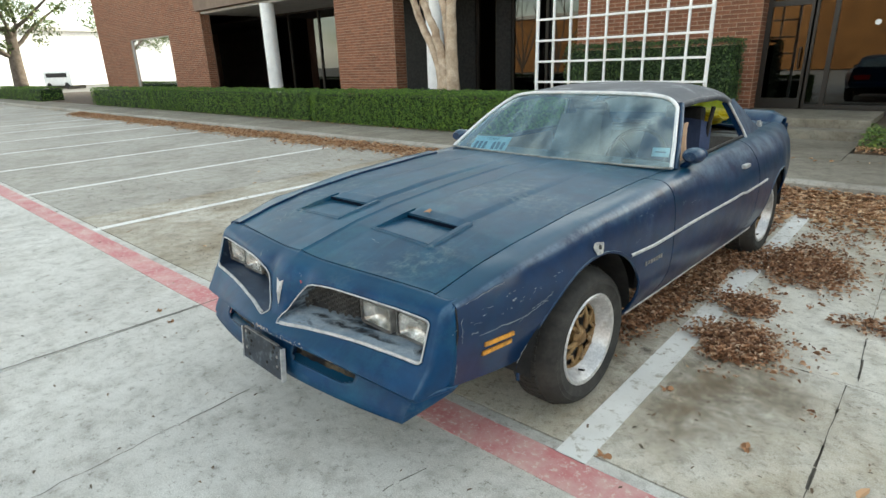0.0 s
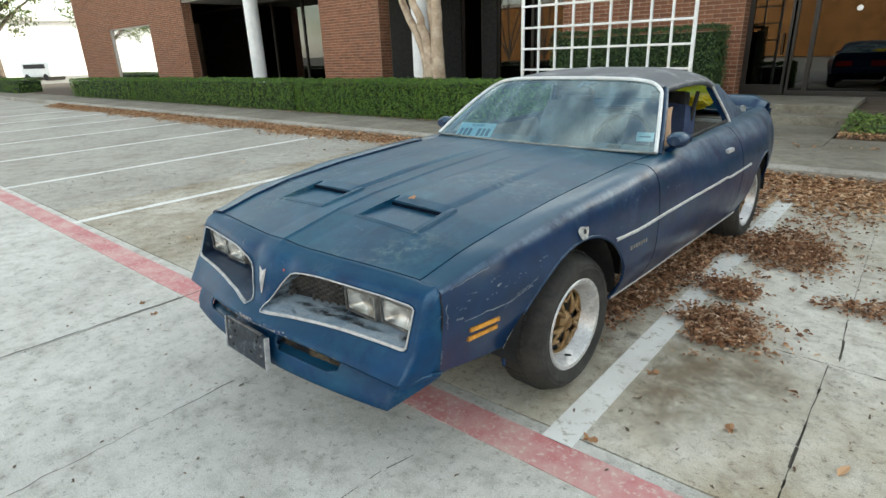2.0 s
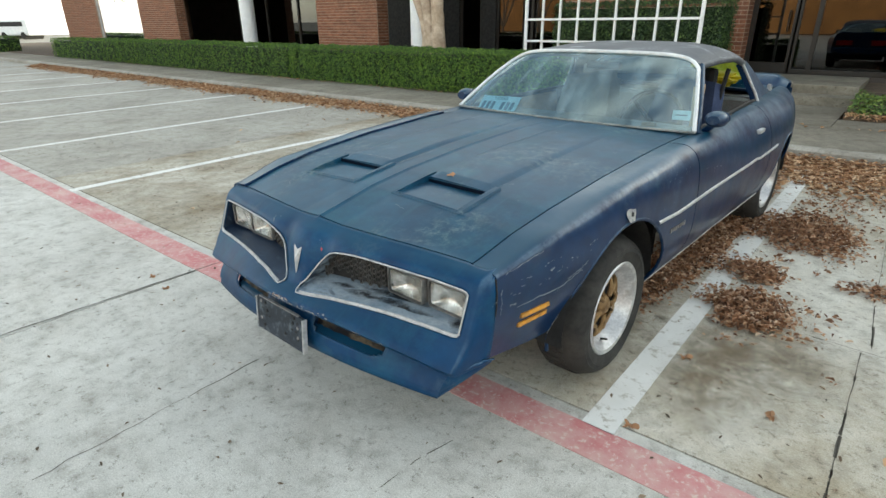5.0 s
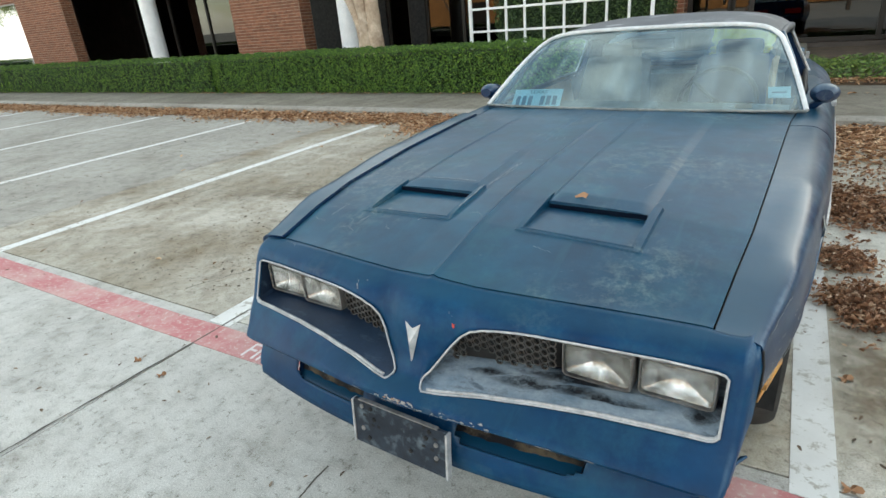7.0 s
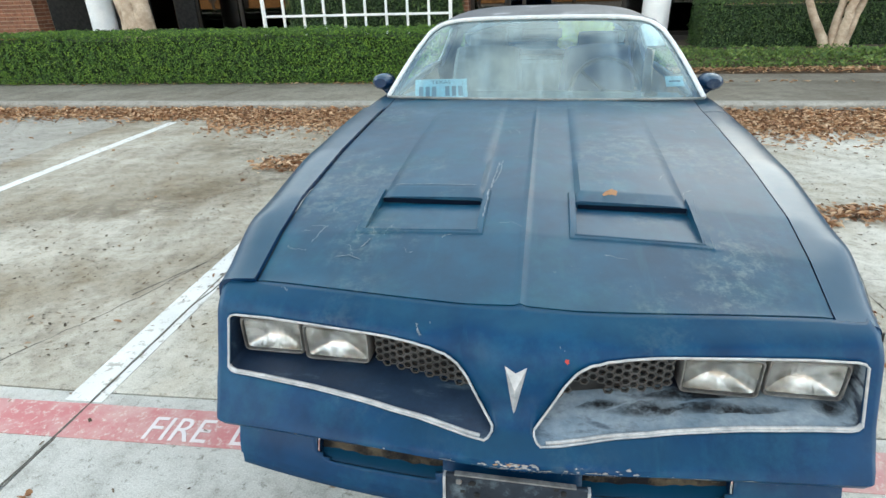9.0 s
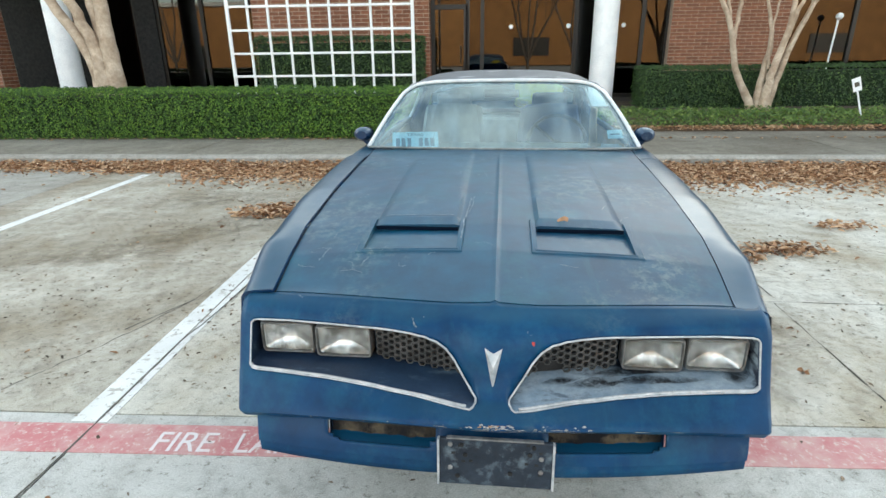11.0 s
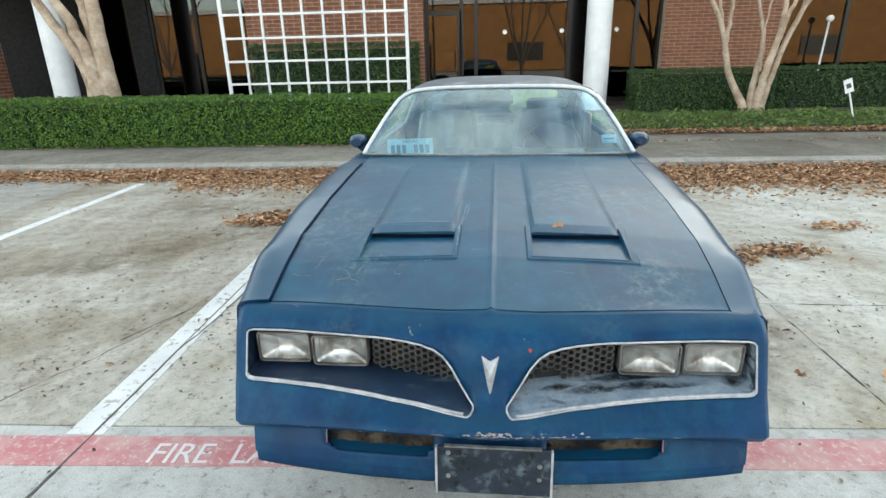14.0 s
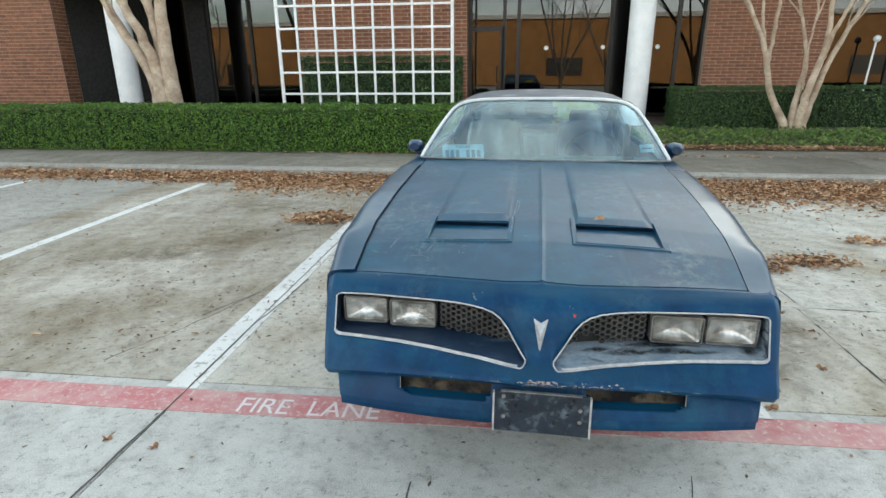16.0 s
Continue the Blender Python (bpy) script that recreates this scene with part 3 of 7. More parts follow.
def stained(name, col, most):
    """A soaked-in stain that thins out to its rim in blotches."""
    m, n, l, p = nodes_of(name)
    p.inputs["Base Color"].default_value = (*col, 1)
    p.inputs["Roughness"].default_value = 0.85
    tc = n.new("ShaderNodeTexCoord")
    far = n.new("ShaderNodeVectorMath")
    far.operation = "LENGTH"
    l.new(tc.outputs["Object"], far.inputs[0])
    rim = ramp(n, l, far.outputs["Value"], [(0.15, (1, 1, 1)), (0.98, (0, 0, 0))])
    geo = n.new("ShaderNodeNewGeometry")
    blot = noise_node(n, l, 4.5, 12, 0.72)
    l.new(geo.outputs["Position"], blot.inputs["Vector"])
    br = ramp(n, l, blot.outputs["Fac"], [(0.36, (0, 0, 0)), (0.62, (most,) * 3)])
    fac = mix(n, l, 1.0, rim.outputs["Color"], br.outputs["Color"], "MULTIPLY")
    ms = n.new("ShaderNodeMixShader")
    l.new(fac, ms.inputs["Fac"])
    l.new(n.new("ShaderNodeBsdfTransparent").outputs["BSDF"], ms.inputs[1])
    l.new(p.outputs["BSDF"], ms.inputs[2])
    l.new(ms.outputs["Shader"], n["Material Output"].inputs["Surface"])
    return m


BROWNSTAIN = stained("brown_ground_stain", (0.23, 0.175, 0.11), 0.50)
WARMSTAIN = stained("warm_ground_stain", (0.24, 0.175, 0.10), 0.60)
OILSTAIN = stained("oil_ground_stain", (0.045, 0.035, 0.025), 1.0)


def stain_patch(x, y, rx, ry, turn, mat, z):
    ob = raw("stain", [(math.cos(2 * math.pi * k / 24), math.sin(2 * math.pi * k / 24), 0) for k in range(24)], [list(range(24))], mat, road)
    ob.matrix_local = pose(x, y, z, 0, 0, turn) @ Matrix.Diagonal((rx, ry, 1, 1))


stain_patch(0.80, 0.42, 0.26, 0.85, 4, WARMSTAIN, 0.0013)
stain_patch(1.20, 0.30, 0.22, 0.55, 4, WARMSTAIN, 0.0034)
for k, (x, y, rx, ry, turn) in enumerate(((1.30, 0.35, 0.40, 0.65, -8), (1.45, 0.60, 0.45, 0.40, 20), (-2.75, 1.75, 0.75, 0.45, 20), (-3.2, 1.4, 0.8, 0.30, 10), (-2.2, 2.3, 0.7, 0.35, 15), (-2.9, 3.2, 1.3, 0.5, 5))):
    stain_patch(x, y, rx, ry, turn, BROWNSTAIN, 0.0014 + 0.0002 * k)
stain_patch(0.88, 0.59, 0.055, 0.05, 0, OILSTAIN, 0.0036)


def strip(name, lo, hi, mat, label, category, group=""):
    ob = box(name, (*lo, 0.0), (*hi, 0.003), mat)
    return tagged(ob, label, category, group, "structure")


rows = [[(x, lane(x, dy), z) for dy, z in ((-0.605, 0.0), (-0.605, 0.003), (-0.43, 0.003), (-0.43, 0.0))] for x in [-40 + 2 * k for k in range(31)]]
tagged(sheet("red_fire_lane_line", rows, REDLINE, smooth=False), "faded red fire lane stripe on concrete", "road marking", kind="structure")
for i in range(8):
    x = -1.70 - 2.66 * i
    strip("white_parking_line", (x - (0.075 if i == 0 else 0.052), lane(x, -0.418)), (x + (0.034 if i == 0 else -0.025), 4.45), WHITELINE, "worn white parking stall line on concrete", "road marking", "parking lines")
    strip("white_parking_line", (x + 0.044 if i == 0 else x - 0.024, lane(x, -0.418)), (x + (0.085 if i == 0 else 0.052), 4.45), WHITELINE, "worn white parking stall line on concrete", "road marking", "parking lines")
strip("white_parking_line", (0.925, -0.41), (1.055, 4.7), WHITELINE, "worn white parking stall line under fallen leaves", "road marking", "parking lines")


def writing(name, text, m, height, mat, label, category, width=None, depth=0.0006, parent=None):
    cu = bpy.data.curves.new(name, "FONT")
    cu.body, cu.size, cu.extrude = text, height / 0.7, depth
    ob = new(name, cu)
    dg = bpy.context.evaluated_depsgraph_get()
    me = bpy.data.meshes.new_from_object(ob.evaluated_get(dg))
    bpy.data.objects.remove(ob)
    xs = [v.co.x for v in me.vertices]
    if width:
        k = width / (max(xs) - min(xs))
        for v in me.vertices:
            v.co.x = (v.co.x - min(xs)) * k
    me.materials.clear()
    out = link(name, me, mat, parent)
    out.matrix_world = m
    return tagged(out, label, category)


tagged(writing("fire_lane_lettering", "FIRE  LANE", pose(-1.335, -0.622, 0.0042, 0, 0, 1.4), 0.115, STENCIL, "white stencilled words on the red lane stripe", "lettering", 0.66), kind="structure")

# kerb and pavement
bm = bmesh.new()
add_sheet(bm, [[(x, y, z) for x in [-60 + 3 * i for i in range(30)]] for y, z in ((KY, -0.05), (KY + 0.012, KH - 0.03), (KY + 0.04, KH - 0.006), (KY + 0.07, KH), (KY + 0.16, KH), (KY + 0.16, 0.0))])
tagged(part("kerb", bm, KERB, None, "", True), "pale concrete kerb with a rounded edge", "kerb", kind="structure")
pave = group_of("pavement", "grey concrete pavement slabs behind the kerb", "pavement", kind="structure")
for i in range(20):
    xa = -50 + 3.05 * i
    bm = bmesh.new()
    add_box(bm, (xa + 0.006, KY + 0.166, 0.0), (xa + 3.044, 6.75, KH - 0.004), 0.005)
    part("slab", bm, WALKWAY, pave)
box("bed", (-50, KY + 0.17, 0.0), (11, 6.74, KH - 0.02), TAR, pave)
for i in range(6):
    bm = bmesh.new()
    add_box(bm, (0.906 + 3.05 * i, 6.756, 0.0), (3.944 + 3.05 * i, 7.45, KH - 0.004), 0.005)
    part("slab", bm, WALKWAY, pave)
# walk to the entrance, and its step
for i in range(2):
    bm = bmesh.new()
    add_box(bm, (-0.95, 6.756 + 0.97 * i, 0.0), (0.9, 7.72 + 0.97 * i, KH - 0.002), 0.005)
    part("slab", bm, WALKWAY, pave)
# steps take the darker pavement concrete in place of the overhang's shade
for ya, yb, za, zb in ((8.7, 9.12, 0.0, 0.275), (9.12, 10.96, 0.0, 0.415)):
    tagged(box("entrance_step", (-1.35, ya, za), (0.95, yb, zb), WALKWAY, None, 0.012), "broad grey concrete step before the glass entrance", "step", kind="structure")
# planting beds
tagged(box("planting_bed", (-50, 6.75, 0.0), (-0.95, 12.9, KH + 0.02), SOIL), "dark soil bed under the hedge", "planting bed", kind="structure")


def bank(y):
    """Height of the bed, raised from the pavement to meet the feet of the scaled entrance wing."""
    return table([(7.46, KH + 0.03), (8.0, 0.29), (9.2, 0.325), (11.5, 0.33)], y)


bm = bmesh.new()
ys = [7.46, 8.0, 9.2, 11.2]
low = [[bm.verts.new((x, y, 0)) for y in ys] for x in (0.955, 25)]
top = [[bm.verts.new((x, y, bank(y))) for y in ys] for x in (0.955, 25)]
for i in range(3):
    bm.faces.new((top[0][i], top[1][i], top[1][i + 1], top[0][i + 1]))
for i in (0, 1):
    bm.faces.new((*low[i], *reversed(top[i])))
for k in (0, 3):
    bm.faces.new((low[0][k], low[1][k], top[1][k], top[0][k]))
tagged(part("planting_bed", bm, SOIL), "dark soil bed with ground cover", "planting bed", kind="structure")

# ---- hedges ----


def hedge(name, x0, x1, y0, y1, z0, z1, count, label, leaf=0.022, seed=1, mat=None):
    e = group_of(name, label, "hedge")
    rng = random.Random(seed)
    bm = bmesh.new()
    nx = max(3, int((x1 - x0) / 0.4))
    rows = []
    for i in range(nx + 1):
        x = lerp(x0 + 0.03, x1 - 0.03, i / nx)
        w = lambda: rng.uniform(-0.02, 0.02)
        rows.append([(x, y0 + 0.12 + w(), z0), (x, y0 + 0.11 + w(), lerp(z0, z1, 0.5)), (x, y0 + 0.13 + w(), z1 - 0.11), (x, y1 - 0.06 + w(), z1 - 0.11), (x, y1 - 0.04, z0)])
    vs = add_sheet(bm, rows)
    bm.faces.new(vs[0])
    bm.faces.new(vs[-1][::-1])
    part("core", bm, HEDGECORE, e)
    pl = []
    af, at, ae = (x1 - x0) * (z1 - z0), (x1 - x0) * (y1 - y0), (y1 - y0) * (z1 - z0)
    tot = af + at + 2 * ae
    for i in range(count):
        r = rng.uniform(0, tot)
        if r < af:
            x, z = rng.uniform(x0, x1), rng.uniform(z0, z1)
            bulge = 0.05 * noise.noise(Vector((x * 2.3, z * 3.1, seed))) + 0.07 * noise.noise(Vector((x * 8, z * 8, seed)))
            p, nn = (x, y0 + bulge + abs(rng.gauss(0, 0.022)), z), (0, -1, 0.35)
        elif r < af + at:
            x, y = rng.uniform(x0, x1), rng.uniform(y0, y1)
            bulge = 0.04 * noise.noise(Vector((x * 1.7, y * 3.1, seed + 5))) + 0.06 * noise.noise(Vector((x * 8, y * 8, seed)))
            p, nn = (x, y, z1 + bulge - abs(rng.gauss(0, 0.02))), (0, -0.2, 1)
        else:
            left = r < af + at + ae
            y, z = rng.uniform(y0, y1), rng.uniform(z0, z1)
            p, nn = ((x0 if left else x1) + rng.gauss(0, 0.02), y, z), (-1 if left else 1, 0, 0.3)
        pl.append((p, nn))
    ob = leaves("foliage", pl, leaf, mat or HEDGELEAF, parent=e)
    ob["kind"] = "stuff"
    return e


hedge("clipped_hedge", -10.6, -0.95, 6.62, 7.55, 0.14, 0.90, 80000, "long clipped green box hedge along the pavement", 0.0195, 1)
hedge("clipped_hedge", -21.0, -10.75, 6.62, 7.55, 0.14, 0.90, 42000, "long clipped green box hedge along the pavement", 0.023, 2)
hedge("clipped_hedge", -27.5, -21.1, 6.6, 7.7, 0.14, 0.88, 9000, "clipped hedge at the end of the building", 0.035, 3)
hedge("clipped_hedge", -46, -35, 6.3, 7.5, 0.0, 0.85, 7000, "low clipped hedge across the drive", 0.045, 4)
hedge("clipped_hedge", 3.62, 6.6, 10.9, 12.0, 0.17, 1.06, 15000, "square dark green hedge in front of a brick pier", 0.026, 5, SHADEDHEDGE)
hedge("clipped_hedge", 6.75, 13.0, 11.2, 12.3, 0.17, 1.06, 14000, "dark green hedge along the windows", 0.03, 6, SHADEDHEDGE)
hedge("clipped_hedge", -4.6, -1.25, 9.1, 9.9, 0.14, 1.75, 15000, "tall hedge between trellis and brick wall, shade put into its colour", 0.028, 7, SHADEDHEDGE)
hedge("clipped_hedge", -10.5, -5.0, 8.9, 9.5, 0.14, 0.80, 8000, "low hedge under the windows", 0.03, 8, SHADEDHEDGE)

rng = random.Random(11)
cover = []
for i in range(17000):
    x, y = rng.uniform(0.98, 13), rng.uniform(7.5, 8.7)
    h = bank(y) + 0.10 * rng.random() + 0.06 * noise.noise(Vector((x * 2, y * 2, 3)))
    cover.append(((x, y, h), (0, -0.3, 1)))
ob = leaves("ground_cover", cover, 0.035, COVERLEAF)
tagged(ob, "low dark green ground cover in the bed", "ground cover", kind="stuff")

# ---- fallen leaves ----
rng = random.Random(5)
fallen = []


def litter(n, cx, cy, sx, sy, pile=0.03):
    k = 0
    while k < n:
        u, v = rng.gauss(0, 1), rng.gauss(0, 1)
        reach = 2.05 + 0.60 * noise.noise(Vector((cx + math.atan2(v, u) * 1.3, cy, 2)))
        k += 1
        if math.hypot(u, v) > reach and rng.random() < 0.85:
            continue
        x, y = cx + sx * u, cy + sy * v
        if y > KY - 0.02:
            y = KY - 0.02 - abs(rng.gauss(0, 0.06))
        if math.hypot(x - 0.8, y) < 0.28 or y < -0.3:
            continue
        fallen.append(((x, y, 0.008 + pile * rng.random() ** 2), (0, 0, 1)))


for i in range(76000):
    x = rng.uniform(-24, 8.5)
    if x < -5 and rng.random() < 0.55:
        continue
    band = 0.34 + 0.22 * noise.noise(Vector((x * 0.8, 0, 1))) + (0.46 if 0.7 < x < 5.2 else 0.0) + (0.26 if -3.8 < x < -0.8 else 0)
    y = KY - 0.02 - abs(rng.gauss(0, max(0.10, band * 0.72)))
    fallen.append(((x, y, 0.008 + 0.08 * rng.random() ** 2 * max(0, 1 - (KY - y) / 0.7)), (0, 0, 1)))
litter(2600, 3.2, 4.55, 0.9, 0.28, 0.05)
litter(1100, 0.66, 1.02, 0.085, 0.24, 0.04)
litter(1300, 0.72, 1.55, 0.11, 0.30, 0.05)
litter(1300, 0.82, 2.15, 0.13, 0.27, 0.05)
litter(1250, 1.19, 0.95, 0.125, 0.125, 0.045)
litter(90, 1.20, 0.95, 0.24, 0.20, 0.01)
litter(780, 1.10, 1.50, 0.105, 0.10, 0.045)
litter(1500, 1.29, 2.44, 0.165, 0.24, 0.05)
litter(110, 1.35, 2.3, 0.30, 0.35, 0.01)
litter(700, 1.00, 2.45, 0.12, 0.20, 0.05)
litter(600, 0.80, 3.2, 0.12, 0.4, 0.04)
litter(200, 1.30, 3.4, 0.25, 0.4, 0.02)
litter(170, 1.80, 1.62, 0.13, 0.06)
litter(240, 2.25, 1.80, 0.20, 0.09)
litter(110, 3.05, 2.42, 0.16, 0.08)
litter(620, -2.05, 2.72, 0.20, 0.13, 0.05)
litter(500, 0.9, 4.0, 0.5, 0.5)
for i in range(60):
    fallen.append(((rng.uniform(-6, 4.5), rng.uniform(-0.3, 4.6), 0.008), (0, 0, 1)))
for i in range(420):
    fallen.append(((rng.uniform(-14, 13), 6.72 - abs(rng.gauss(0, 0.10)) , KH + 0.006), (0, 0, 1)))
for i in range(5200):
    fallen.append(((rng.uniform(0.98, 13), 7.55 - abs(rng.gauss(0, 0.10)) + 0.1 * rng.random(), KH + 0.02 + 0.06 * rng.random()), (0, 0, 1)))
fallen = [f for f in fallen if not (0.90 < f[0][0] < 1.09 and (f[0][1] < 0.90 or 1.16 < f[0][1] < 1.36 or 1.78 < f[0][1] < 2.16 or 2.85 < f[0][1] < 3.9) and rng.random() < 0.96)]
near = [f for f in fallen if 0.3 < f[0][0] < 1.9 and 0.4 < f[0][1] < 3.6]
fallen = [f for f in fallen if not (0.3 < f[0][0] < 1.9 and 0.4 < f[0][1] < 3.6)]
for again in (0, 1):
    near += [((p[0] + rng.gauss(0, 0.03), p[1] + rng.gauss(0, 0.03), p[2]), q) for p, q in near if not 0.88 < p[0] < 1.12 and rng.random() < 0.6]
tagged(leaves("leaf_pile", near, 0.0150, PILELEAF, flat=True, fold=0.9), "heaps of red-brown fallen leaves beside the car", "fallen leaves", kind="stuff")
ob = leaves("fallen_leaves", fallen, 0.031, DRYLEAF, flat=True, fold=0.5)
tagged(ob, "drifts of dry brown fallen leaves along the kerb", "fallen leaves", kind="stuff")


bits = []
rng = random.Random(77)
while len(bits) < 1900:
    x, y = rng.uniform(-7.5, 5.5), rng.uniform(-0.3, 4.8)
    if noise.noise(Vector((x * 0.9, y * 0.9, 4))) + 0.25 * rng.random() > 0.05:
        bits.append(((x, y, 0.004), (0, 0, 1)))
for i in range(1100):
    x, y = rng.gauss(-2.2, 0.75), rng.uniform(-0.3, 4.2)
    if noise.noise(Vector((x * 1.6, y * 1.6, 9))) > -0.12:
        bits.append(((x, y, 0.004), (0, 0, 1)))
for i in range(650):
    x, y = rng.uniform(1.1, 4.5), rng.uniform(-0.3, 4.4)
    if noise.noise(Vector((x * 1.6, y * 1.6, 9))) > -0.05:
        bits.append(((x, y, 0.004), (0, 0, 1)))
for i in range(260):
    bits.append(((rng.uniform(-6, 4), rng.uniform(-2.6, -0.4), 0.004), (0, 0, 1)))
tagged(leaves("leaf_crumbs", bits, 0.0125, CRUMB, flat=True, fold=0.3), "dark crumbs of broken leaves on the concrete", "leaf litter", kind="stuff")


def big_leaf(x, y, a, s=0.034):
    """A single lobed leaf lying flat."""
    bm = bmesh.new()
    ring = []
    for k in range(20):
        r = s * (0.55 + 0.45 * abs(math.cos(k * math.pi / 20 * 5)))
        t = 2 * math.pi * k / 20
        ring.append(bm.verts.new((r * math.cos(t), r * math.sin(t) * 0.8, 0.006 + 0.01 * math.sin(3 * t))))
    c = bm.verts.new((0, 0, 0.003))
    for k in range(20):
        bm.faces.new((c, ring[k], ring[(k + 1) % 20]))
    ob = part("fallen_leaf", bm, DRYLEAF)
    ob.matrix_world = pose(x, y, 0.001, 0, 0, a)
    tagged(ob, "single curled dry brown leaf on the concrete", "leaf", "single leaves")


for x, y, a in ((-1.78, -0.87, 20), (-1.55, -0.895, 70), (1.088, -0.316, 10), (1.103, 0.30, 40), (1.50, 0.085, 80)):
    big_leaf(x, y, a, 0.022 if x < 0 else 0.034)

# ---- office building ----
CH, CL, BD = 0.0812, 0.305, 0.006


def brick_face(owner, x0, x1, y, z0, z1, singles, facing="y", seed=0):
    """Running-bond bricks proud of a mortar face; the first ones are pieces of their own."""
    rng = random.Random(seed)
    bw, bh = CL - 0.014, CH - 0.014
    bm = bmesh.new()
    add_box(bm, (-bw / 2, -BD, -bh / 2), (bw / 2, 0.03, bh / 2), 0.0015)
    whole = bpy.data.meshes.new("brick")
    bm.to_mesh(whole)
    bm.free()
    whole.materials.append(BRICK)
    verts, faces, made = [], [], 0
    cells = []
    for r in range(int((z1 - z0) / CH)):
        z = z0 + CH * (r + 0.5)
        x = x0 - (CL / 2 if r % 2 else 0)
        while x < x1 - 0.02:
            a, b = max(x, x0) + 0.007, min(x + CL, x1) - 0.007
            x += CL
            if b - a > 0.03:
                cells.append((a, b, z))
    mid = 1.9
    cells.sort(key=lambda c: abs(c[2] - mid))
    for a, b, z in cells:
        off = rng.uniform(-0.0015, 0.0015)
        if made < singles and b - a > bw - 0.003:
            ob = new("brick", whole)
            ob.parent = owner
            ob.matrix_local = pose((a + b) / 2, y + off, z) if facing == "y" else pose(y - off, (a + b) / 2, z, 0, 0, 90)
            made += 1
            continue
        base = len(verts)
        d0, d1 = -BD + off, 0.02
        for dx, dz in ((a, z - bh / 2), (b, z - bh / 2), (b, z + bh / 2), (a, z + bh / 2)):
            verts += [(dx, y + d0, dz), (dx, y + d1, dz)] if facing == "y" else [(y - d0, dx, dz), (y - d1, dx, dz)]
        q = [base + k for k in range(8)]
        faces += [(q[0], q[2], q[4], q[6]), (q[0], q[1], q[3], q[2]), (q[2], q[3], q[5], q[4]), (q[4], q[5], q[7], q[6]), (q[6], q[7], q[1], q[0])]
    if verts:
        ob = raw("brickwork", verts, faces, BRICKSTUFF, owner)
        ob["kind"] = "stuff"


BRICKSTUFF = BRICK.copy()
BRICKSTUFF.name = "red_brick_joined"
for nd in list(BRICKSTUFF.node_tree.nodes):
    if nd.bl_idname == "ShaderNodeObjectInfo":
        geo = BRICKSTUFF.node_tree.nodes.new("ShaderNodeNewGeometry")
        for lk in list(BRICKSTUFF.node_tree.links):
            if lk.from_node == nd:
                BRICKSTUFF.node_tree.links.new(geo.outputs["Random Per Island"], lk.to_socket)


def brick_pier(name, x0, x1, y0, y1, z1, label, singles=0, hole=None, seed=0):
    e = group_of(name, label, "brick wall", kind="structure")
    if hole:
        ha, hb, za, zb = hole
        for lo, hi in (((x0, y0 + 0.002, 0), (ha, y1, z1)), ((hb, y0 + 0.002, 0), (x1, y1, z1)), ((ha, y0 + 0.002, 0), (hb, y1, za)), ((ha, y0 + 0.002, zb), (hb, y1, z1))):
            box("mortar", lo, hi, MORTAR, e)
        brick_face(e, x0, ha, y0, 0.12, z1, 0, seed=seed)
        brick_face(e, hb, x1, y0, 0.12, z1, 0, seed=seed + 1)
        brick_face(e, ha, hb, y0, 0.12, za, 0, seed=seed + 2)
        brick_face(e, ha, hb, y0, zb, z1, 0, seed=seed + 3)
    else:
        box("mortar", (x0, y0 + 0.002, 0), (x1, y1, z1), MORTAR, e)
        brick_face(e, x0, x1, y0, 0.12, z1, singles, seed=seed)
    brick_face(e, y0 + 0.01, y1 - 0.01, x1, 0.12, z1, 0, "x", seed=seed + 9)
    return e


SOF = 3.75       # underside of the overhang
GLASSY = 12.9    # plane of the recessed glass
brick_pier("wall_brick_1", -35.5, -22.8, FACE, FACE + 0.42, 6.6, "red brick wall with a large reflective window", hole=(-31.0, -26.2, 0.2, 3.1), seed=1)
brick_pier("wall_brick_2", -13.6, -10.86, FACE, FACE + 0.45, SOF, "red brick pier between dark windows", 0, seed=2)
brick_pier("wall_brick_3", -5.15, -1.215, 10.6, 11.0, SOF, "red brick wall behind the white trellis", 260, seed=3)
brick_pier("wall_brick_4", 4.57, 7.40, GLASSY - 0.25, GLASSY + 0.2, SOF, "red brick pier behind a bare tree", 300, seed=4)
brick_pier("wall_brick_5", 16.0, 28.5, GLASSY - 0.25, GLASSY + 0.2, SOF, "red brick wall at the end of the windows", 0, seed=5)

win = group_of("window_1", "large reflective window in the brick wall", "window", kind="structure")
box("pane", (-31.0, FACE + 0.10, 0.2), (-26.2, FACE + 0.12, 3.1), REFLECTIVE, win)
for z in (0.2, 3.05):
    box("rail", (-31.0, FACE + 0.07, z), (-26.2, FACE + 0.098, z + 0.05), SOFFIT, win)
for x in (-31.0, -26.25):
    box("mullion", (x, FACE + 0.065, 0.25), (x + 0.05, FACE + 0.099, 3.05), SOFFIT, win)

# overhang, and an unseen roof whose height is set to shade the lot
roof = group_of("roof", "deep overhang with a pale soffit under an added, unseen flat roof", "roof", kind="structure")
box("soffit", (-22.8, FACE + 0.05, SOF), (25, GLASSY + 0.3, SOF + 0.1), SOFFIT, roof)
box("fascia_board", (-22.75, FACE - 0.25, SOF + 0.1), (25, FACE + 0.1, 4.7), FASCIAPANEL, roof)
box("deck", (-35.6, FACE + 0.45, 4.3), (25, 24, 4.6), FASCIAPANEL, roof)
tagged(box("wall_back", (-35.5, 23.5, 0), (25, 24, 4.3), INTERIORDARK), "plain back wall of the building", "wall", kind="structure")
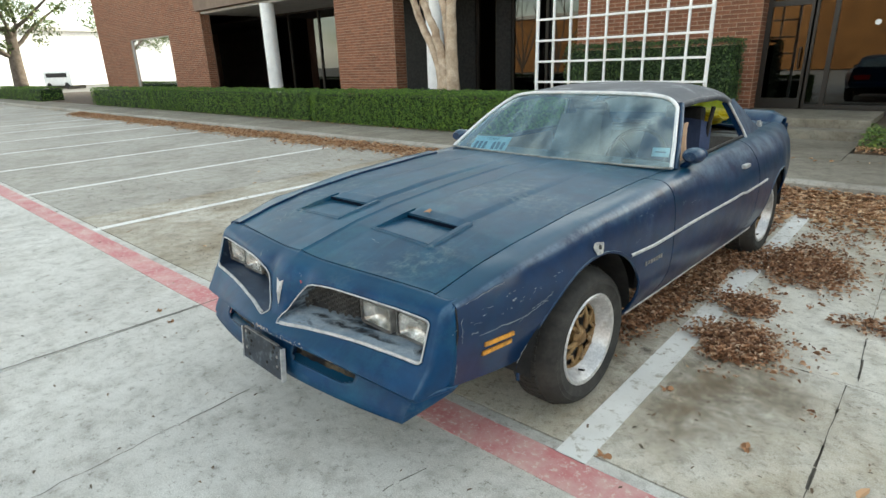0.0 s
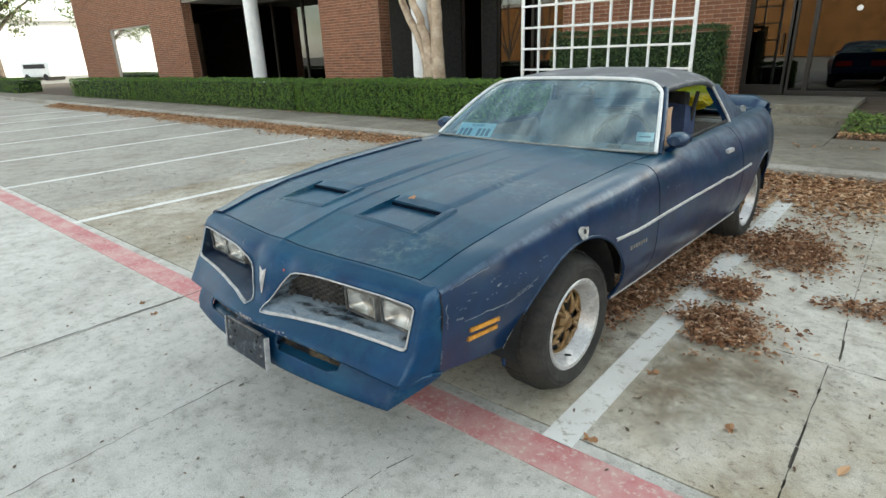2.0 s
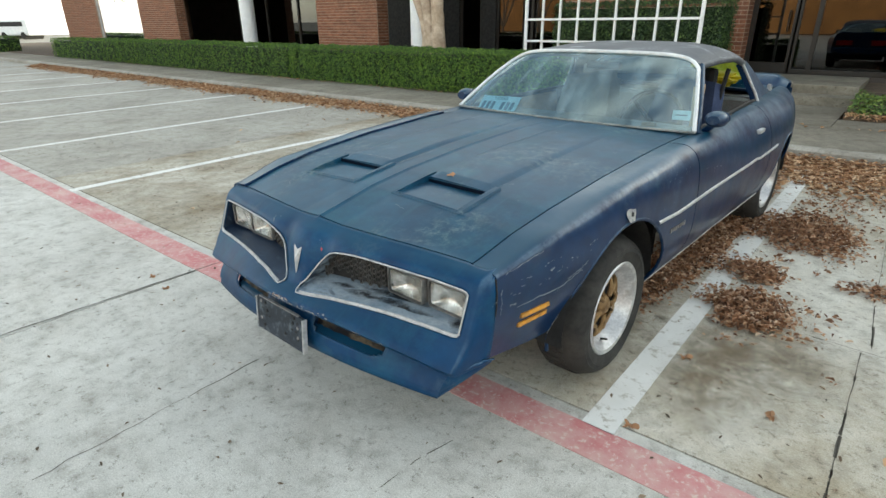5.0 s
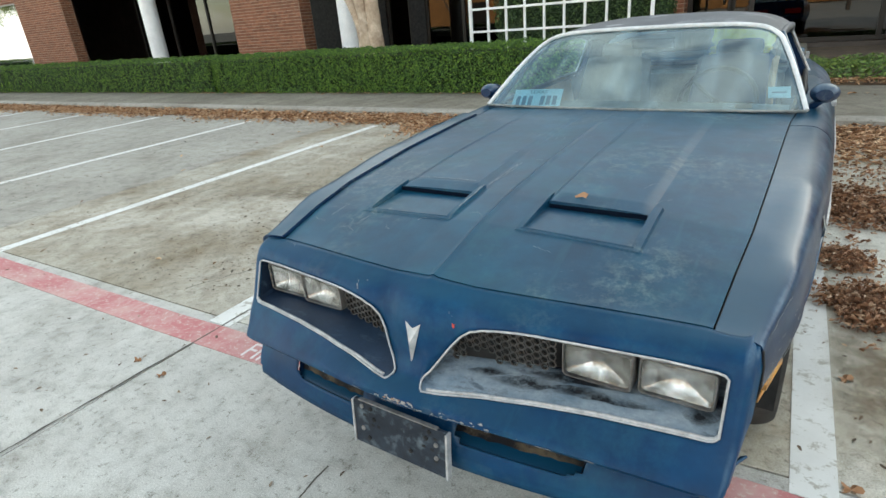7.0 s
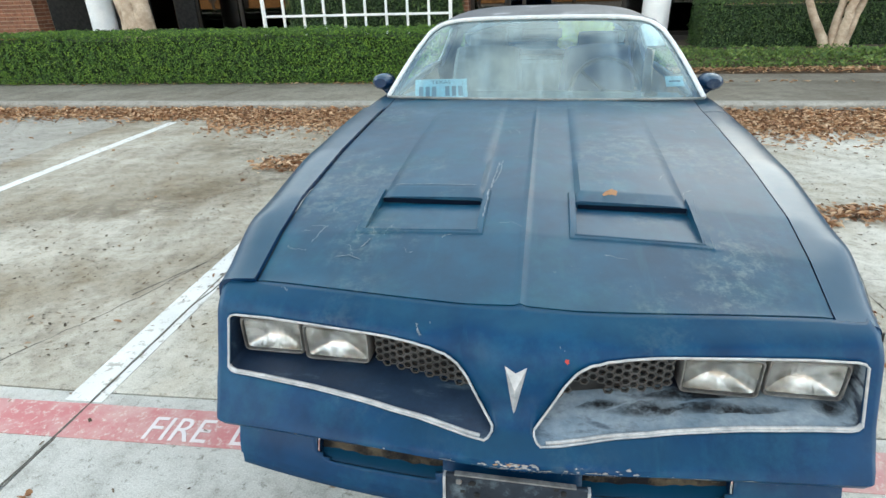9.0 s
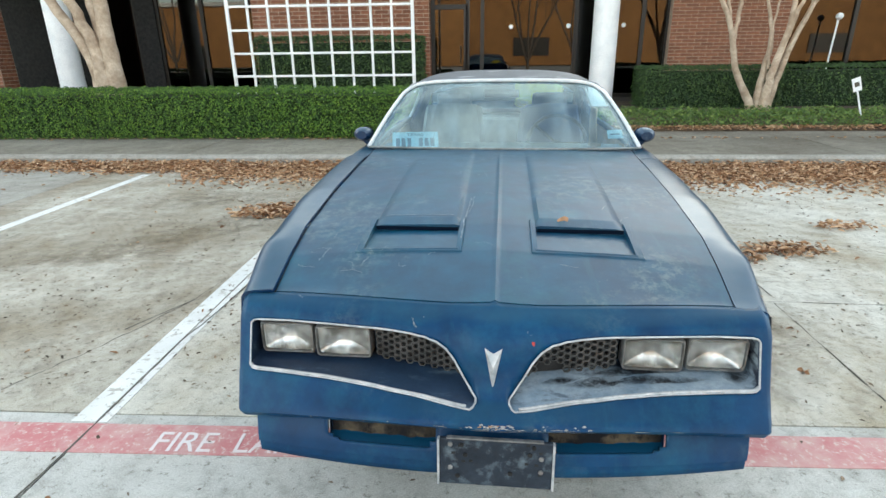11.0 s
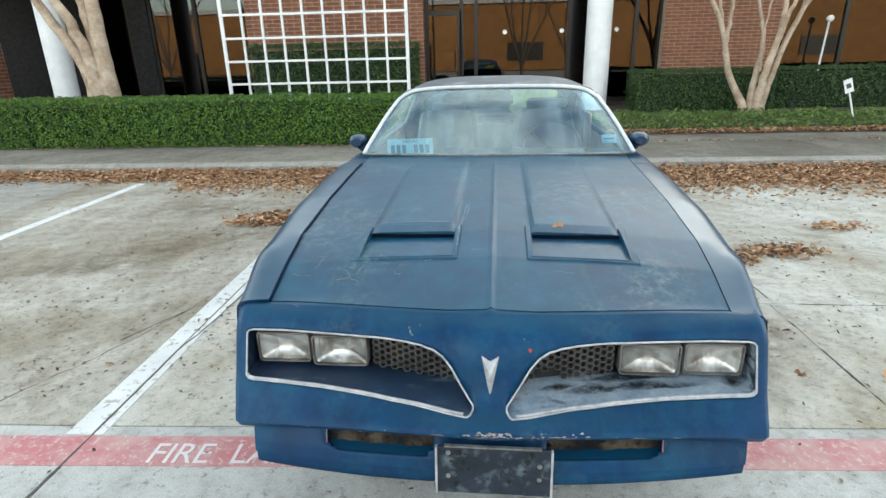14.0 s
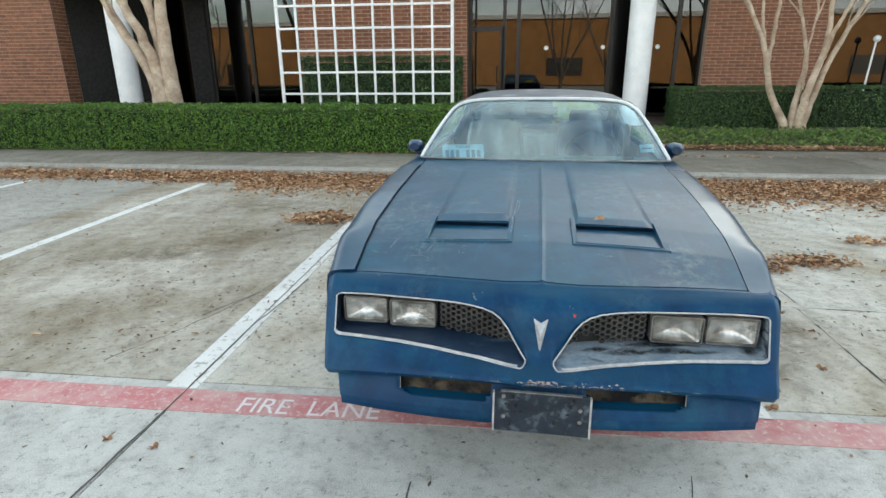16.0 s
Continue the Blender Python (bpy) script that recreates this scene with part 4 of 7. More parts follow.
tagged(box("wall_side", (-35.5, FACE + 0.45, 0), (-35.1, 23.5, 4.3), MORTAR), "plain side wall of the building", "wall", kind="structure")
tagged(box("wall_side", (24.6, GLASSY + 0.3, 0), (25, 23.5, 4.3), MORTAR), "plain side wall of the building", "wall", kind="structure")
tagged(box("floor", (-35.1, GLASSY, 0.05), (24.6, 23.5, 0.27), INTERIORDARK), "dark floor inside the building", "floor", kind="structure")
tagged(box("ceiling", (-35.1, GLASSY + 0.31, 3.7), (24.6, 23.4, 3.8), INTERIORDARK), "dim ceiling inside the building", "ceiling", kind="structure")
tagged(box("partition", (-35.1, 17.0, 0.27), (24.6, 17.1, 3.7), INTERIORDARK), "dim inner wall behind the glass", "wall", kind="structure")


def column(x, y=FACE):
    bm = bmesh.new()
    add_lathe(bm, [(0.0, 0.13), (0.265, 0.13), (0.265, 0.16), (0.255, 0.17), (0.255, SOF - 0.01), (0.0, SOF - 0.01)], pose(x, y, 0), 36)
    tagged(part("round_column", bm, WHITE, None, "", True), "smooth white round column holding the overhang", "column", "columns of the overhang", "structure")


for cx in (-17.6, -9.25, 2.46, 12.5):
    column(cx, 10.05)


def glazing(name, x0, x1, y, z0, z1, cuts, label, mat=None):
    e = group_of(name, label, "window", kind="structure")
    xs = [x0, *cuts, x1]
    for a, b in zip(xs, xs[1:]):
        box("pane", (a + 0.03, y + 0.02, z0 + 0.06), (b - 0.03, y + 0.032, z1 - 0.05), mat or TINTED, e)
    for x in xs:
        box("mullion", (x - 0.045, y - 0.03, z0), (x + 0.045, y + 0.07, z1), BRONZEFRAME, e)
    box("head", (x0, y - 0.028, z1 - 0.07), (x1, y + 0.068, z1), BRONZEFRAME, e)
    box("sill", (x0, y - 0.028, z0), (x1, y + 0.068, z0 + 0.09), BRONZEFRAME, e)
    return e


glazing("window_2", -22.8, -11.0, GLASSY, 0.25, SOF, [-20.6, -18.4, -16.9, -15.4, -13.6], "dark bronze-tinted windows under the overhang")
glazing("window_3", -11.0, -5.15, GLASSY, 0.25, SOF, [-10.0, -9.22, -8.62, -7.40], "dark bronze-tinted windows under the overhang")
# black sheets added over the glass for the dark recess and a broad mullion
for xa, xb in ((-13.55, -10.05), (-9.20, -8.64)):
    tagged(box("dark_panel", (xa, GLASSY - 0.08, 0.25), (xb, GLASSY - 0.035, SOF), BLACK), "added black sheet where the window bay looks dark", "panel", kind="structure")
glazing("window_4", -0.42, 4.57, GLASSY, 0.28, SOF, [-0.05, 2.30, 3.95], "bronze-tinted glass beside the entrance door")
glazing("window_5", 7.40, 16.0, GLASSY, 0.25, SOF, [9.0, 10.4, 11.8, 13.2, 14.6], "bronze-tinted windows beyond the brick pier")

door = group_of("door_1", "bronze-framed glass entrance door with a pull handle", "door", kind="structure")
for lo, hi in (((-1.36, GLASSY - 0.03, 0.28), (-1.26, GLASSY + 0.07, SOF)), ((-0.52, GLASSY - 0.03, 0.28), (-0.425, GLASSY + 0.07, 2.55)), ((-1.26, GLASSY - 0.03, 2.45), (-0.52, GLASSY + 0.07, 2.56)), ((-1.26, GLASSY - 0.03, 0.28), (-0.52, GLASSY + 0.07, 0.5))):
    box("door_frame", lo, hi, BRONZEFRAME, door)
box("pane", (-1.255, GLASSY + 0.02, 0.505), (-0.525, GLASSY + 0.032, 2.445), DOORGLASS, door)
box("transom_pane", (-1.255, GLASSY + 0.02, 2.565), (-0.46, GLASSY + 0.032, SOF - 0.01), TINTED, door)
tube("handle", [(-0.60, GLASSY - 0.03, 1.15), (-0.60, GLASSY - 0.10, 1.18), (-0.60, GLASSY - 0.10, 1.55), (-0.60, GLASSY - 0.03, 1.58)], 0.016, BRONZEFRAME, door)
red = tagged(box("red_notice", (-0.98, GLASSY + 0.034, 1.53), (-0.78, GLASSY + 0.038, 1.76), plain("red_sign", (0.85, 0.06, 0.02), 0.5)), "small red notice inside the door glass", "sign")

for x in (0.68, 2.12, 3.49):
    bm = bmesh.new()
    add_lathe(bm, [(0.0, -0.004), (0.045, -0.004), (0.055, 0.0), (0.055, 0.006)], pose(x, GLASSY + 0.012, 2.02, 90, 0, 0), 24)
    st = part("round_sticker", bm, WHITE, None, "", True)
    bm = bmesh.new()
    add_lathe(bm, [(0.0, -0.0065), (0.022, -0.0065), (0.026, -0.004)], pose(x, GLASSY + 0.012, 2.02, 90, 0, 0), 18)
    part("centre_mark", bm, TAR, st)
    tagged(st, "small round white sticker on the dark glass", "sticker", "stickers on the glass")

# lobby seats seen dimly through the glass
for x in (0.9, 1.9, 2.9):
    s = group_of("lobby_chair", "dark upholstered lobby chair behind the glass", "chair", pose(x, 14.4, 0.27), "lobby chairs")
    box("seat", (-0.35, -0.3, 0.2), (0.35, 0.3, 0.45), BLACK, s, 0.05)
    box("backrest", (-0.35, 0.2, 0.4), (0.35, 0.38, 0.9), BLACK, s, 0.06)
    box("base", (-0.3, -0.25, 0.0), (0.3, 0.25, 0.2), BLACK, s)

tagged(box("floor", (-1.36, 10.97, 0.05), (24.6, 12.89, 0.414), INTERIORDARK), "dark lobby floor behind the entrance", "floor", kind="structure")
# added to close the gap above the scaled entrance glass
tagged(box("bulkhead", (-1.21, 10.8, 3.474), (25, 11.2, SOF - 0.003), SOFFIT), "pale bulkhead above the entrance glass", "bulkhead", kind="structure")

# ---- white trellis ----
TX0, TX1, TY, TZ0, TZ1 = -4.50, -1.25, 7.85, 0.15, 3.35
tre = group_of("garden_trellis", "white painted metal grid trellis above the hedge", "trellis")
for i in range(10):
    x = lerp(TX0, TX1, i / 9)
    w = 0.028 if i in (0, 9) else 0.019
    box("upright", (x - w, TY - 0.02, TZ0), (x + w, TY + 0.02, TZ1), WHITE, tre, 0.003)
for k in range(7):
    z = 1.07 + 0.384 * k
    box("crossbar", (TX0 - 0.02, TY - 0.042, z - 0.019), (TX1 + 0.02, TY - 0.021, z + 0.019), WHITE, tre, 0.003)

# white stick standing in for a reflection in the glass; white stake sign
lamp = group_of("post_sign", "small white sign on a thin white stake in the bed", "sign", pose(7.5, 9.5, KH + 0.02, 0, -20, 0) @ Matrix.Scale(0.74, 4))
box("stake", (-0.02, -0.01, 0), (0.02, 0.01, 0.90), WHITE, lamp)
box("plate", (-0.11, -0.02, 0.68), (0.11, -0.011, 1.04), WHITE, lamp, 0.004)
box("mark", (-0.06, -0.024, 0.80), (0.06, -0.0205, 0.92), TAR, lamp)
wl = group_of("post_lamp", "slim white leaning stick with a round head, standing in for a reflection", "lamp", pose(8.34, 12.55, KH + 0.04, 0, 2.5, 0))
tube("stem", [(0, 0, -0.01), (0, 0, 1.92)], 0.022, WHITE, wl)
bm = bmesh.new()
bmesh.ops.create_uvsphere(bm, u_segments=20, v_segments=12, radius=0.08, matrix=Matrix.Translation((0, -0.02, 1.96)))
part("head", bm, WHITE, wl, "", True)

# ---- trees ----


def limb(bm, p, d, length, r0, r1, rng, bend=0.12, n=7):
    pts, q, d = [Vector(p)], Vector(p), Vector(d).normalized()
    for i in range(n):
        d = (d + Vector((rng.gauss(0, bend), rng.gauss(0, bend), rng.gauss(0, bend * 0.5) + 0.03))).normalized()
        q = q + d * length / n
        pts.append(q.copy())
    add_tube(bm, pts, lambda t: lerp(r0, r1, t), 10)
    return pts, d


def bare_tree(name, base, stems, label, seed, twigs=2, stem_r=0.045, length=4.2, mat=None, trunk=None):
    e = group_of(name, label, "tree", pose(*base))
    rng = random.Random(seed)
    bm = bmesh.new()
    ends = []
    start = Vector((0, 0, 0))
    if trunk:
        add_tube(bm, [(0, 0, -0.05), (0.01, 0, trunk[0] * 0.5), (0.02, 0, trunk[0])], lambda t: lerp(trunk[1] * 1.1, trunk[1] * 0.95, t), 16)
        start = Vector((0.02, 0, trunk[0] - 0.1))
        part("trunk", bm, mat or BARK, e, "", True)
    for dx, dy, dz, k in stems:
        bm = bmesh.new()
        pts, d = limb(bm, start + Vector((dx * (0.22 if trunk else 0.08), dy * 0.3, -0.12 if trunk else -0.03)), (dx, dy, dz), length * k, stem_r * (0.8 + 0.4 * k), stem_r * 0.45, rng, 0.07, 9)
        ends.append((pts, d))
        part("limb", bm, mat or BARK, e, "", True)
    bm = bmesh.new()
    for pts, d in ends:
        for k in range(3):
            p = pts[rng.randint(4, len(pts) - 1)]
            dd = d + Vector((rng.gauss(0, 0.5), rng.gauss(0, 0.5), 0.35))
            q, d2 = limb(bm, p, dd, length * 0.4, stem_r * 0.4, stem_r * 0.12, rng, 0.16, 6)
            for j in range(twigs):
                limb(bm, q[rng.randint(2, 6)], d2 + Vector((rng.gauss(0, 0.6), rng.gauss(0, 0.6), 0.2)), length * 0.2, stem_r * 0.13, 0.004, rng, 0.2, 4)
    part("twigs", bm, mat or BARK, e, "", True)["kind"] = "stuff"
    return e


def curved_tree(name, base, stems, label, seed):
    """Stems given as curves (x, depth, z, radius) from the foot; thin branches part from them."""
    e = group_of(name, label, "tree", pose(*base))
    rng = random.Random(seed)
    tw = bmesh.new()
    for st in stems:
        bm = bmesh.new()
        pts = [spline([p[:3] for p in st], k / 22) for k in range(23)]
        pts = [p + Vector((rng.gauss(0, 0.008), rng.gauss(0, 0.008), 0)) for p in pts]
        add_tube(bm, pts, lambda t: table([(i / (len(st) - 1), p[3]) for i, p in enumerate(st)], t), 12)
        part("stem", bm, BARK, e, "", True)
        d = (pts[-1] - pts[-3]).normalized()
        for k in range(4):
            q, d2 = limb(tw, pts[rng.randint(13, 22)], d + Vector((rng.gauss(0, 0.4), rng.gauss(0, 0.4), 0.3)), 1.4, 0.018, 0.006, rng, 0.14, 6)
            for j in range(3):
                limb(tw, q[rng.randint(2, 6)], d2 + Vector((rng.gauss(0, 0.6), rng.gauss(0, 0.6), 0.2)), 0.7, 0.007, 0.003, rng, 0.2, 4)
    part("twigs", tw, BARK, e, "", True)["kind"] = "stuff"


west_stems = [
    [(-0.10, 0, -0.05, 0.105), (-0.20, 0.01, 0.25, 0.085), (-0.38, 0.02, 0.55, 0.072), (-0.58, 0.02, 0.98, 0.062), (-0.74, 0, 1.54, 0.054), (-0.98, -0.05, 2.1, 0.046), (-1.38, -0.1, 2.75, 0.037), (-2.1, -0.1, 3.7, 0.022)],
    [(-0.68, 0.01, 1.25, 0.046), (-0.66, 0.05, 1.7, 0.042), (-0.62, 0.08, 2.3, 0.038), (-0.60, 0.1, 3.2, 0.028), (-0.6, 0.1, 4.2, 0.015)],
    [(-0.72, 0.01, 1.45, 0.036), (-0.84, 0.05, 2.05, 0.033), (-0.96, 0.08, 2.75, 0.028), (-1.1, 0.1, 3.9, 0.015)],
    [(0.00, 0.06, -0.05, 0.100), (0.03, 0.08, 0.45, 0.080), (0.07, 0.10, 0.95, 0.062), (0.12, 0.12, 1.5, 0.048), (-0.02, 0.15, 2.1, 0.034), (-0.22, 0.2, 2.8, 0.026), (-0.4, 0.2, 3.9, 0.014)],
]
east_stems = [
    [(0.10, -0.03, -0.05, 0.105), (0.13, -0.04, 0.45, 0.088), (0.19, -0.05, 0.95, 0.074), (0.33, -0.06, 1.55, 0.060), (0.36, -0.08, 2.1, 0.050), (0.30, -0.1, 2.8, 0.042), (0.32, -0.1, 4.1, 0.020)],
    [(0.20, 0.02, -0.05, 0.100), (0.26, 0.02, 0.45, 0.080), (0.38, 0.03, 0.95, 0.066), (0.56, 0.04, 1.55, 0.056), (0.80, 0.05, 2.15, 0.047), (1.10, 0.08, 2.8, 0.038), (1.5, 0.1, 4.0, 0.018)],
    [(0.34, -0.06, 1.50, 0.044), (0.46, -0.12, 2.1, 0.040), (0.70, -0.16, 2.8, 0.033), (0.95, -0.2, 4.0, 0.016)],
    [(0.10, 0.0, 0.9, 0.030), (0.02, -0.05, 1.6, 0.024), (0.06, -0.1, 2.4, 0.018), (-0.05, -0.1, 3.3, 0.010)]
]
curved_tree("crape_myrtle", (5.86, 10.35, KH), west_stems + east_stems, "bare multi-stemmed crape myrtle with smooth pale bark", 3)
# the entrance wing is scaled towards the last camera position to fit its view
VIEW_FIT = Matrix.Translation((-0.0148, -0.3222, 0.1797)) @ Matrix.Scale(0.878, 4)
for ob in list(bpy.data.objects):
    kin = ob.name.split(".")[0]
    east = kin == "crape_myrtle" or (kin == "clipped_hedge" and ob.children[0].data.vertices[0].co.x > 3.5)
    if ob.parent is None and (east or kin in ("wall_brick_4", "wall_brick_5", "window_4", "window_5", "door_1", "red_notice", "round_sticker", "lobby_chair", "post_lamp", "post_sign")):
        ob.matrix_basis = VIEW_FIT @ ob.matrix_basis

curved_tree("crape_myrtle", (-6.95, 7.95, KH), [
    [(-0.14, 0, -0.05, 0.19), (-0.16, 0, 0.7, 0.155), (-0.33, 0.02, 1.4, 0.105), (-0.75, 0.03, 2.1, 0.088), (-1.12, 0.03, 2.9, 0.072), (-1.5, 0, 4.1, 0.05)],
    [(-0.04, -0.08, -0.05, 0.20), (-0.05, -0.07, 0.75, 0.165), (-0.13, -0.06, 1.5, 0.108), (-0.42, -0.08, 2.25, 0.086), (-0.68, -0.1, 2.9, 0.072), (-0.9, -0.1, 4.1, 0.05)],
    [(0.12, 0, -0.05, 0.21), (0.11, 0, 0.75, 0.175), (0.10, 0.02, 1.5, 0.14), (0.08, 0.03, 2.2, 0.115), (0.14, 0.03, 2.9, 0.095), (0.3, 0, 4.1, 0.06)],
    [(0.02, 0.1, 0.2, 0.17), (0.0, 0.1, 1.1, 0.135), (-0.08, 0.12, 1.8, 0.098), (-0.2, 0.14, 2.5, 0.082), (-0.33, 0.15, 3.0, 0.07), (-0.4, 0.15, 4.1, 0.05)]],
    "thick bare crape myrtle with smooth pale bark", 8)


def leafy_tree(name, base, height, spread, label, seed, clumps=60, per=90, leaf=0.10):
    e = group_of(name, label, "tree", pose(*base))
    rng = random.Random(seed)
    bm = bmesh.new()
    top = height * 0.42
    add_tube(bm, [(0, 0, -0.1), (0.1, 0, top * 0.5), (0.05, 0.1, top)], lambda t: lerp(0.045, 0.030, t) * height, 14)
    tips = []
    for k in range(7):
        a = 2 * math.pi * k / 7 + rng.uniform(-0.3, 0.3)
        pts, d = limb(bm, (0.05, 0.1, top * rng.uniform(0.55, 1.0)), (math.cos(a), math.sin(a), rng.uniform(0.5, 1.3)), height * 0.5, 0.13, 0.03, rng, 0.12, 7)
        tips += pts[2:]
    part("trunk", bm, DARKBARK, e, "", True)
    pl = []
    for c in range(clumps):
        t = rng.choice(tips) + Vector((rng.gauss(0, spread * 0.17), rng.gauss(0, spread * 0.17), rng.gauss(0.3, 0.5)))
        r = rng.uniform(0.35, 0.8)
        for k in range(per):
            o = Vector((rng.gauss(0, 1), rng.gauss(0, 1), rng.gauss(0, 0.7))).normalized() * r * rng.random() ** 0.4
            pl.append((t + o, o + Vector((0, 0, 0.4))))
    ob = leaves("crown", pl, leaf, TREELEAF, parent=e)
    ob["kind"] = "stuff"
    return e


leafy_tree("oak_tree", (-41.5, 7.0, 0), 9.5, 6.5, "spreading oak beyond the hedge with thin green crown", 21, 70, 90, 0.11)
leafy_tree("oak_tree", (-42.8, 14.7, 0), 9.0, 6.0, "far oak with thin green crown", 22, 50, 80, 0.13)

# what stands far beyond the drive and behind the camera, mirrored in the glass
far = group_of("white_warehouse", "pale low warehouse far beyond the drive", "building")
box("wall", (-120, -20, 0), (-90, 70, 7), WHITE, far)
box("roof", (-121, -21, 7), (-89, 71, 7.5), SOFFIT, far)
opp = group_of("beige_office", "long beige office building across the lot", "building")
box("wall", (-70, -42, 0), (60, -34, 6.2), BEIGE, opp)
box("roof", (-70.5, -42.5, 6.2), (60.5, -33.6, 6.6), SOFFIT, opp)
box("doorway", (-32.6, -33.98, 0.0), (-29.8, -33.9, 2.3), BRONZEFRAME, opp)
for k in range(3):
    box("window", (3 + 14 * k, -33.98, 0.9), (6.5 + 14 * k, -33.9, 2.6), BRONZEFRAME, opp)
for x in (-23.0, 2.9, 6.4, -26.5):
    bare_tree("street_tree", (x, -14 if x != 6.4 else -17, 0), [(-0.35, 0.1, 0.9, 1.0), (0.1, 0.1, 1, 1.0), (0.4, -0.1, 0.9, 1.0), (0, 0.3, 0.9, 0.9), (-0.15, -0.2, 1, 0.9)], "bare tree across the lot", int(40 + x), 6, 0.07, 5.5, DARKBARK, (1.1, 0.10))
van = group_of("parked_van", "pale van parked far beyond the drive", "van", pose(-70, 17, 0, 0, 0, 20))
box("body", (-2.2, -0.9, 0.35), (2.2, 0.9, 1.9), WHITE, van, 0.2)
box("windows", (-1.7, -0.92, 1.2), (1.6, 0.92, 1.65), BLACK, van, 0.05)
for x in (-1.4, 1.4):
    bm = bmesh.new()
    add_lathe(bm, [(0.0, -0.95), (0.34, -0.95), (0.34, 0.95), (0.0, 0.95)], pose(x, 0, 0.34, 90, 0, 0), 20)
    part("wheel", bm, RUBBER, van)

# ---- the car ----
# own axes: x to its left side (the camera's right), y from nose to tail, front axle at y = 0
CAR_YAW = -2.1
car = group_of("sports_coupe", "faded navy blue two-door sports coupe, parked nose out", "car", pose(0.026, 0.0, 0, 0, 0, CAR_YAW))
HUB = 0.322
AXLES = (0.0, 2.748)


def rear(y):
    """Shortens the cabin and tail, as drawn below, a little to fit the camera's view."""
    return y if y < 1.0 else 1.0 + (y - 1.0) * 0.935


# hood -----------------------------------------------------------------
def hood_half(y):
    return table([(-0.80, 0.685), (-0.4, 0.710), (0.0, 0.718), (0.7, 0.725), (0.93, 0.740)], y)


def hood_front(x):
    t = min(1.0, abs(x) / 0.688)
    return -0.872 + 0.085 * t ** 1.8


def hood_back(x):
    return 0.80 + 0.115 * (abs(x) / 0.735) ** 2


def hood_base(x, y):
    t = min(1.3, abs(x) / hood_half(max(-0.8, y)))
    zc = table([(-0.95, 0.765), (-0.872, 0.783), (-0.6, 0.843), (-0.4, 0.871), (0.0, 0.905), (0.4, 0.925), (0.85, 0.942)], y)
    ze = table([(-0.95, 0.752), (-0.785, 0.763), (-0.6, 0.810), (-0.4, 0.845), (0.0, 0.885), (0.5, 0.915), (0.93, 0.927)], y)
    return lerp(zc, ze, t ** 2.2)


SC = (0.134, 0.446, -0.590, -0.408)      # scoop: inner, outer, front, mouth


def hood_z(x, y):
    z = hood_base(x, y)
    a = abs(x)
    fade = max(0.0, min(1.0, (0.80 - y) / 1.0)) ** 0.6
    if a < 0.125:                        # flat spine with a crease along the middle
        z += (0.008 * (1 - a / 0.125) + 0.005 * max(0.0, 1 - a / 0.012)) * min(1.0, (0.75 - y) / 0.3 if y > 0.45 else 1.0)
    if SC[0] <= a <= SC[1] and y > SC[3]:          # low blister behind the mouth
        edge = min(1.0, (a - SC[0]) / 0.016, (SC[1] - a) / 0.030)
        z += 0.013 * fade * edge * min(1.0, 0.32 + 0.68 * (y - SC[3]) / 0.055)
    elif SC[0] <= a <= SC[1] and y > SC[2]:        # floor, falling to the mouth
        z -= 0.017 * (y - SC[2]) / (SC[3] - SC[2])
    elif SC[0] - 0.020 < a < SC[1] + 0.028 and SC[2] - 0.016 < y < SC[3] + 0.05:
        z += 0.009 * min(1.0, (y - SC[2] + 0.016) / 0.10 + 0.45)
    return z


hx = sorted(set([round(s * v, 4) for s in (-1, 1) for v in (0, 0.006, 0.012, 0.018, 0.03, 0.06, 0.09, 0.106, 0.1135, 0.1165, 0.124, 0.1335, 0.1345, 0.138, 0.15, 0.17, 0.2, 0.25, 0.29, 0.33, 0.38, 0.41, 0.42, 0.434, 0.442, 0.4455, 0.4465, 0.46, 0.470, 0.4745, 0.5, 0.54, 0.58, 0.62, 0.65, 0.66)]))
hood_rows = []
fixed = sorted([-0.70, -0.66, -0.62, -0.607, -0.6045, -0.597, -0.5905, -0.5895, -0.57, -0.54, -0.50, -0.46, -0.43, -0.412, -0.409, -0.407, -0.39, -0.37, -0.3585, -0.3575, -0.350, -0.347, -0.318, -0.28, -0.22, -0.16] + [-0.1 + 0.06 * i for i in range(14)])
for k in range(-6, len(fixed) + 3):
    row = []
    xs = [-1.0] + hx + [1.0]
    for x in xs:
        if k < 0:
            y = lerp(hood_front(min(0.66, abs(x)) if abs(x) < 1 else 0.668), -0.72, (k + 6) / 6)
        elif k < len(fixed):
            y = fixed[k]
        else:
            y = lerp(fixed[-1], hood_back(x if abs(x) < 1 else 0.735), (k - len(fixed) + 1) / 3)
        xx = math.copysign(hood_half(y) - 0.004, x) if abs(x) == 1.0 else x
        row.append((xx, y, hood_z(xx, y)))
    hood_rows.append(row)
hood = sheet("hood", hood_rows, HOODPAINT, car, "hood with two open scoops, scratched and chalky", 0.012)
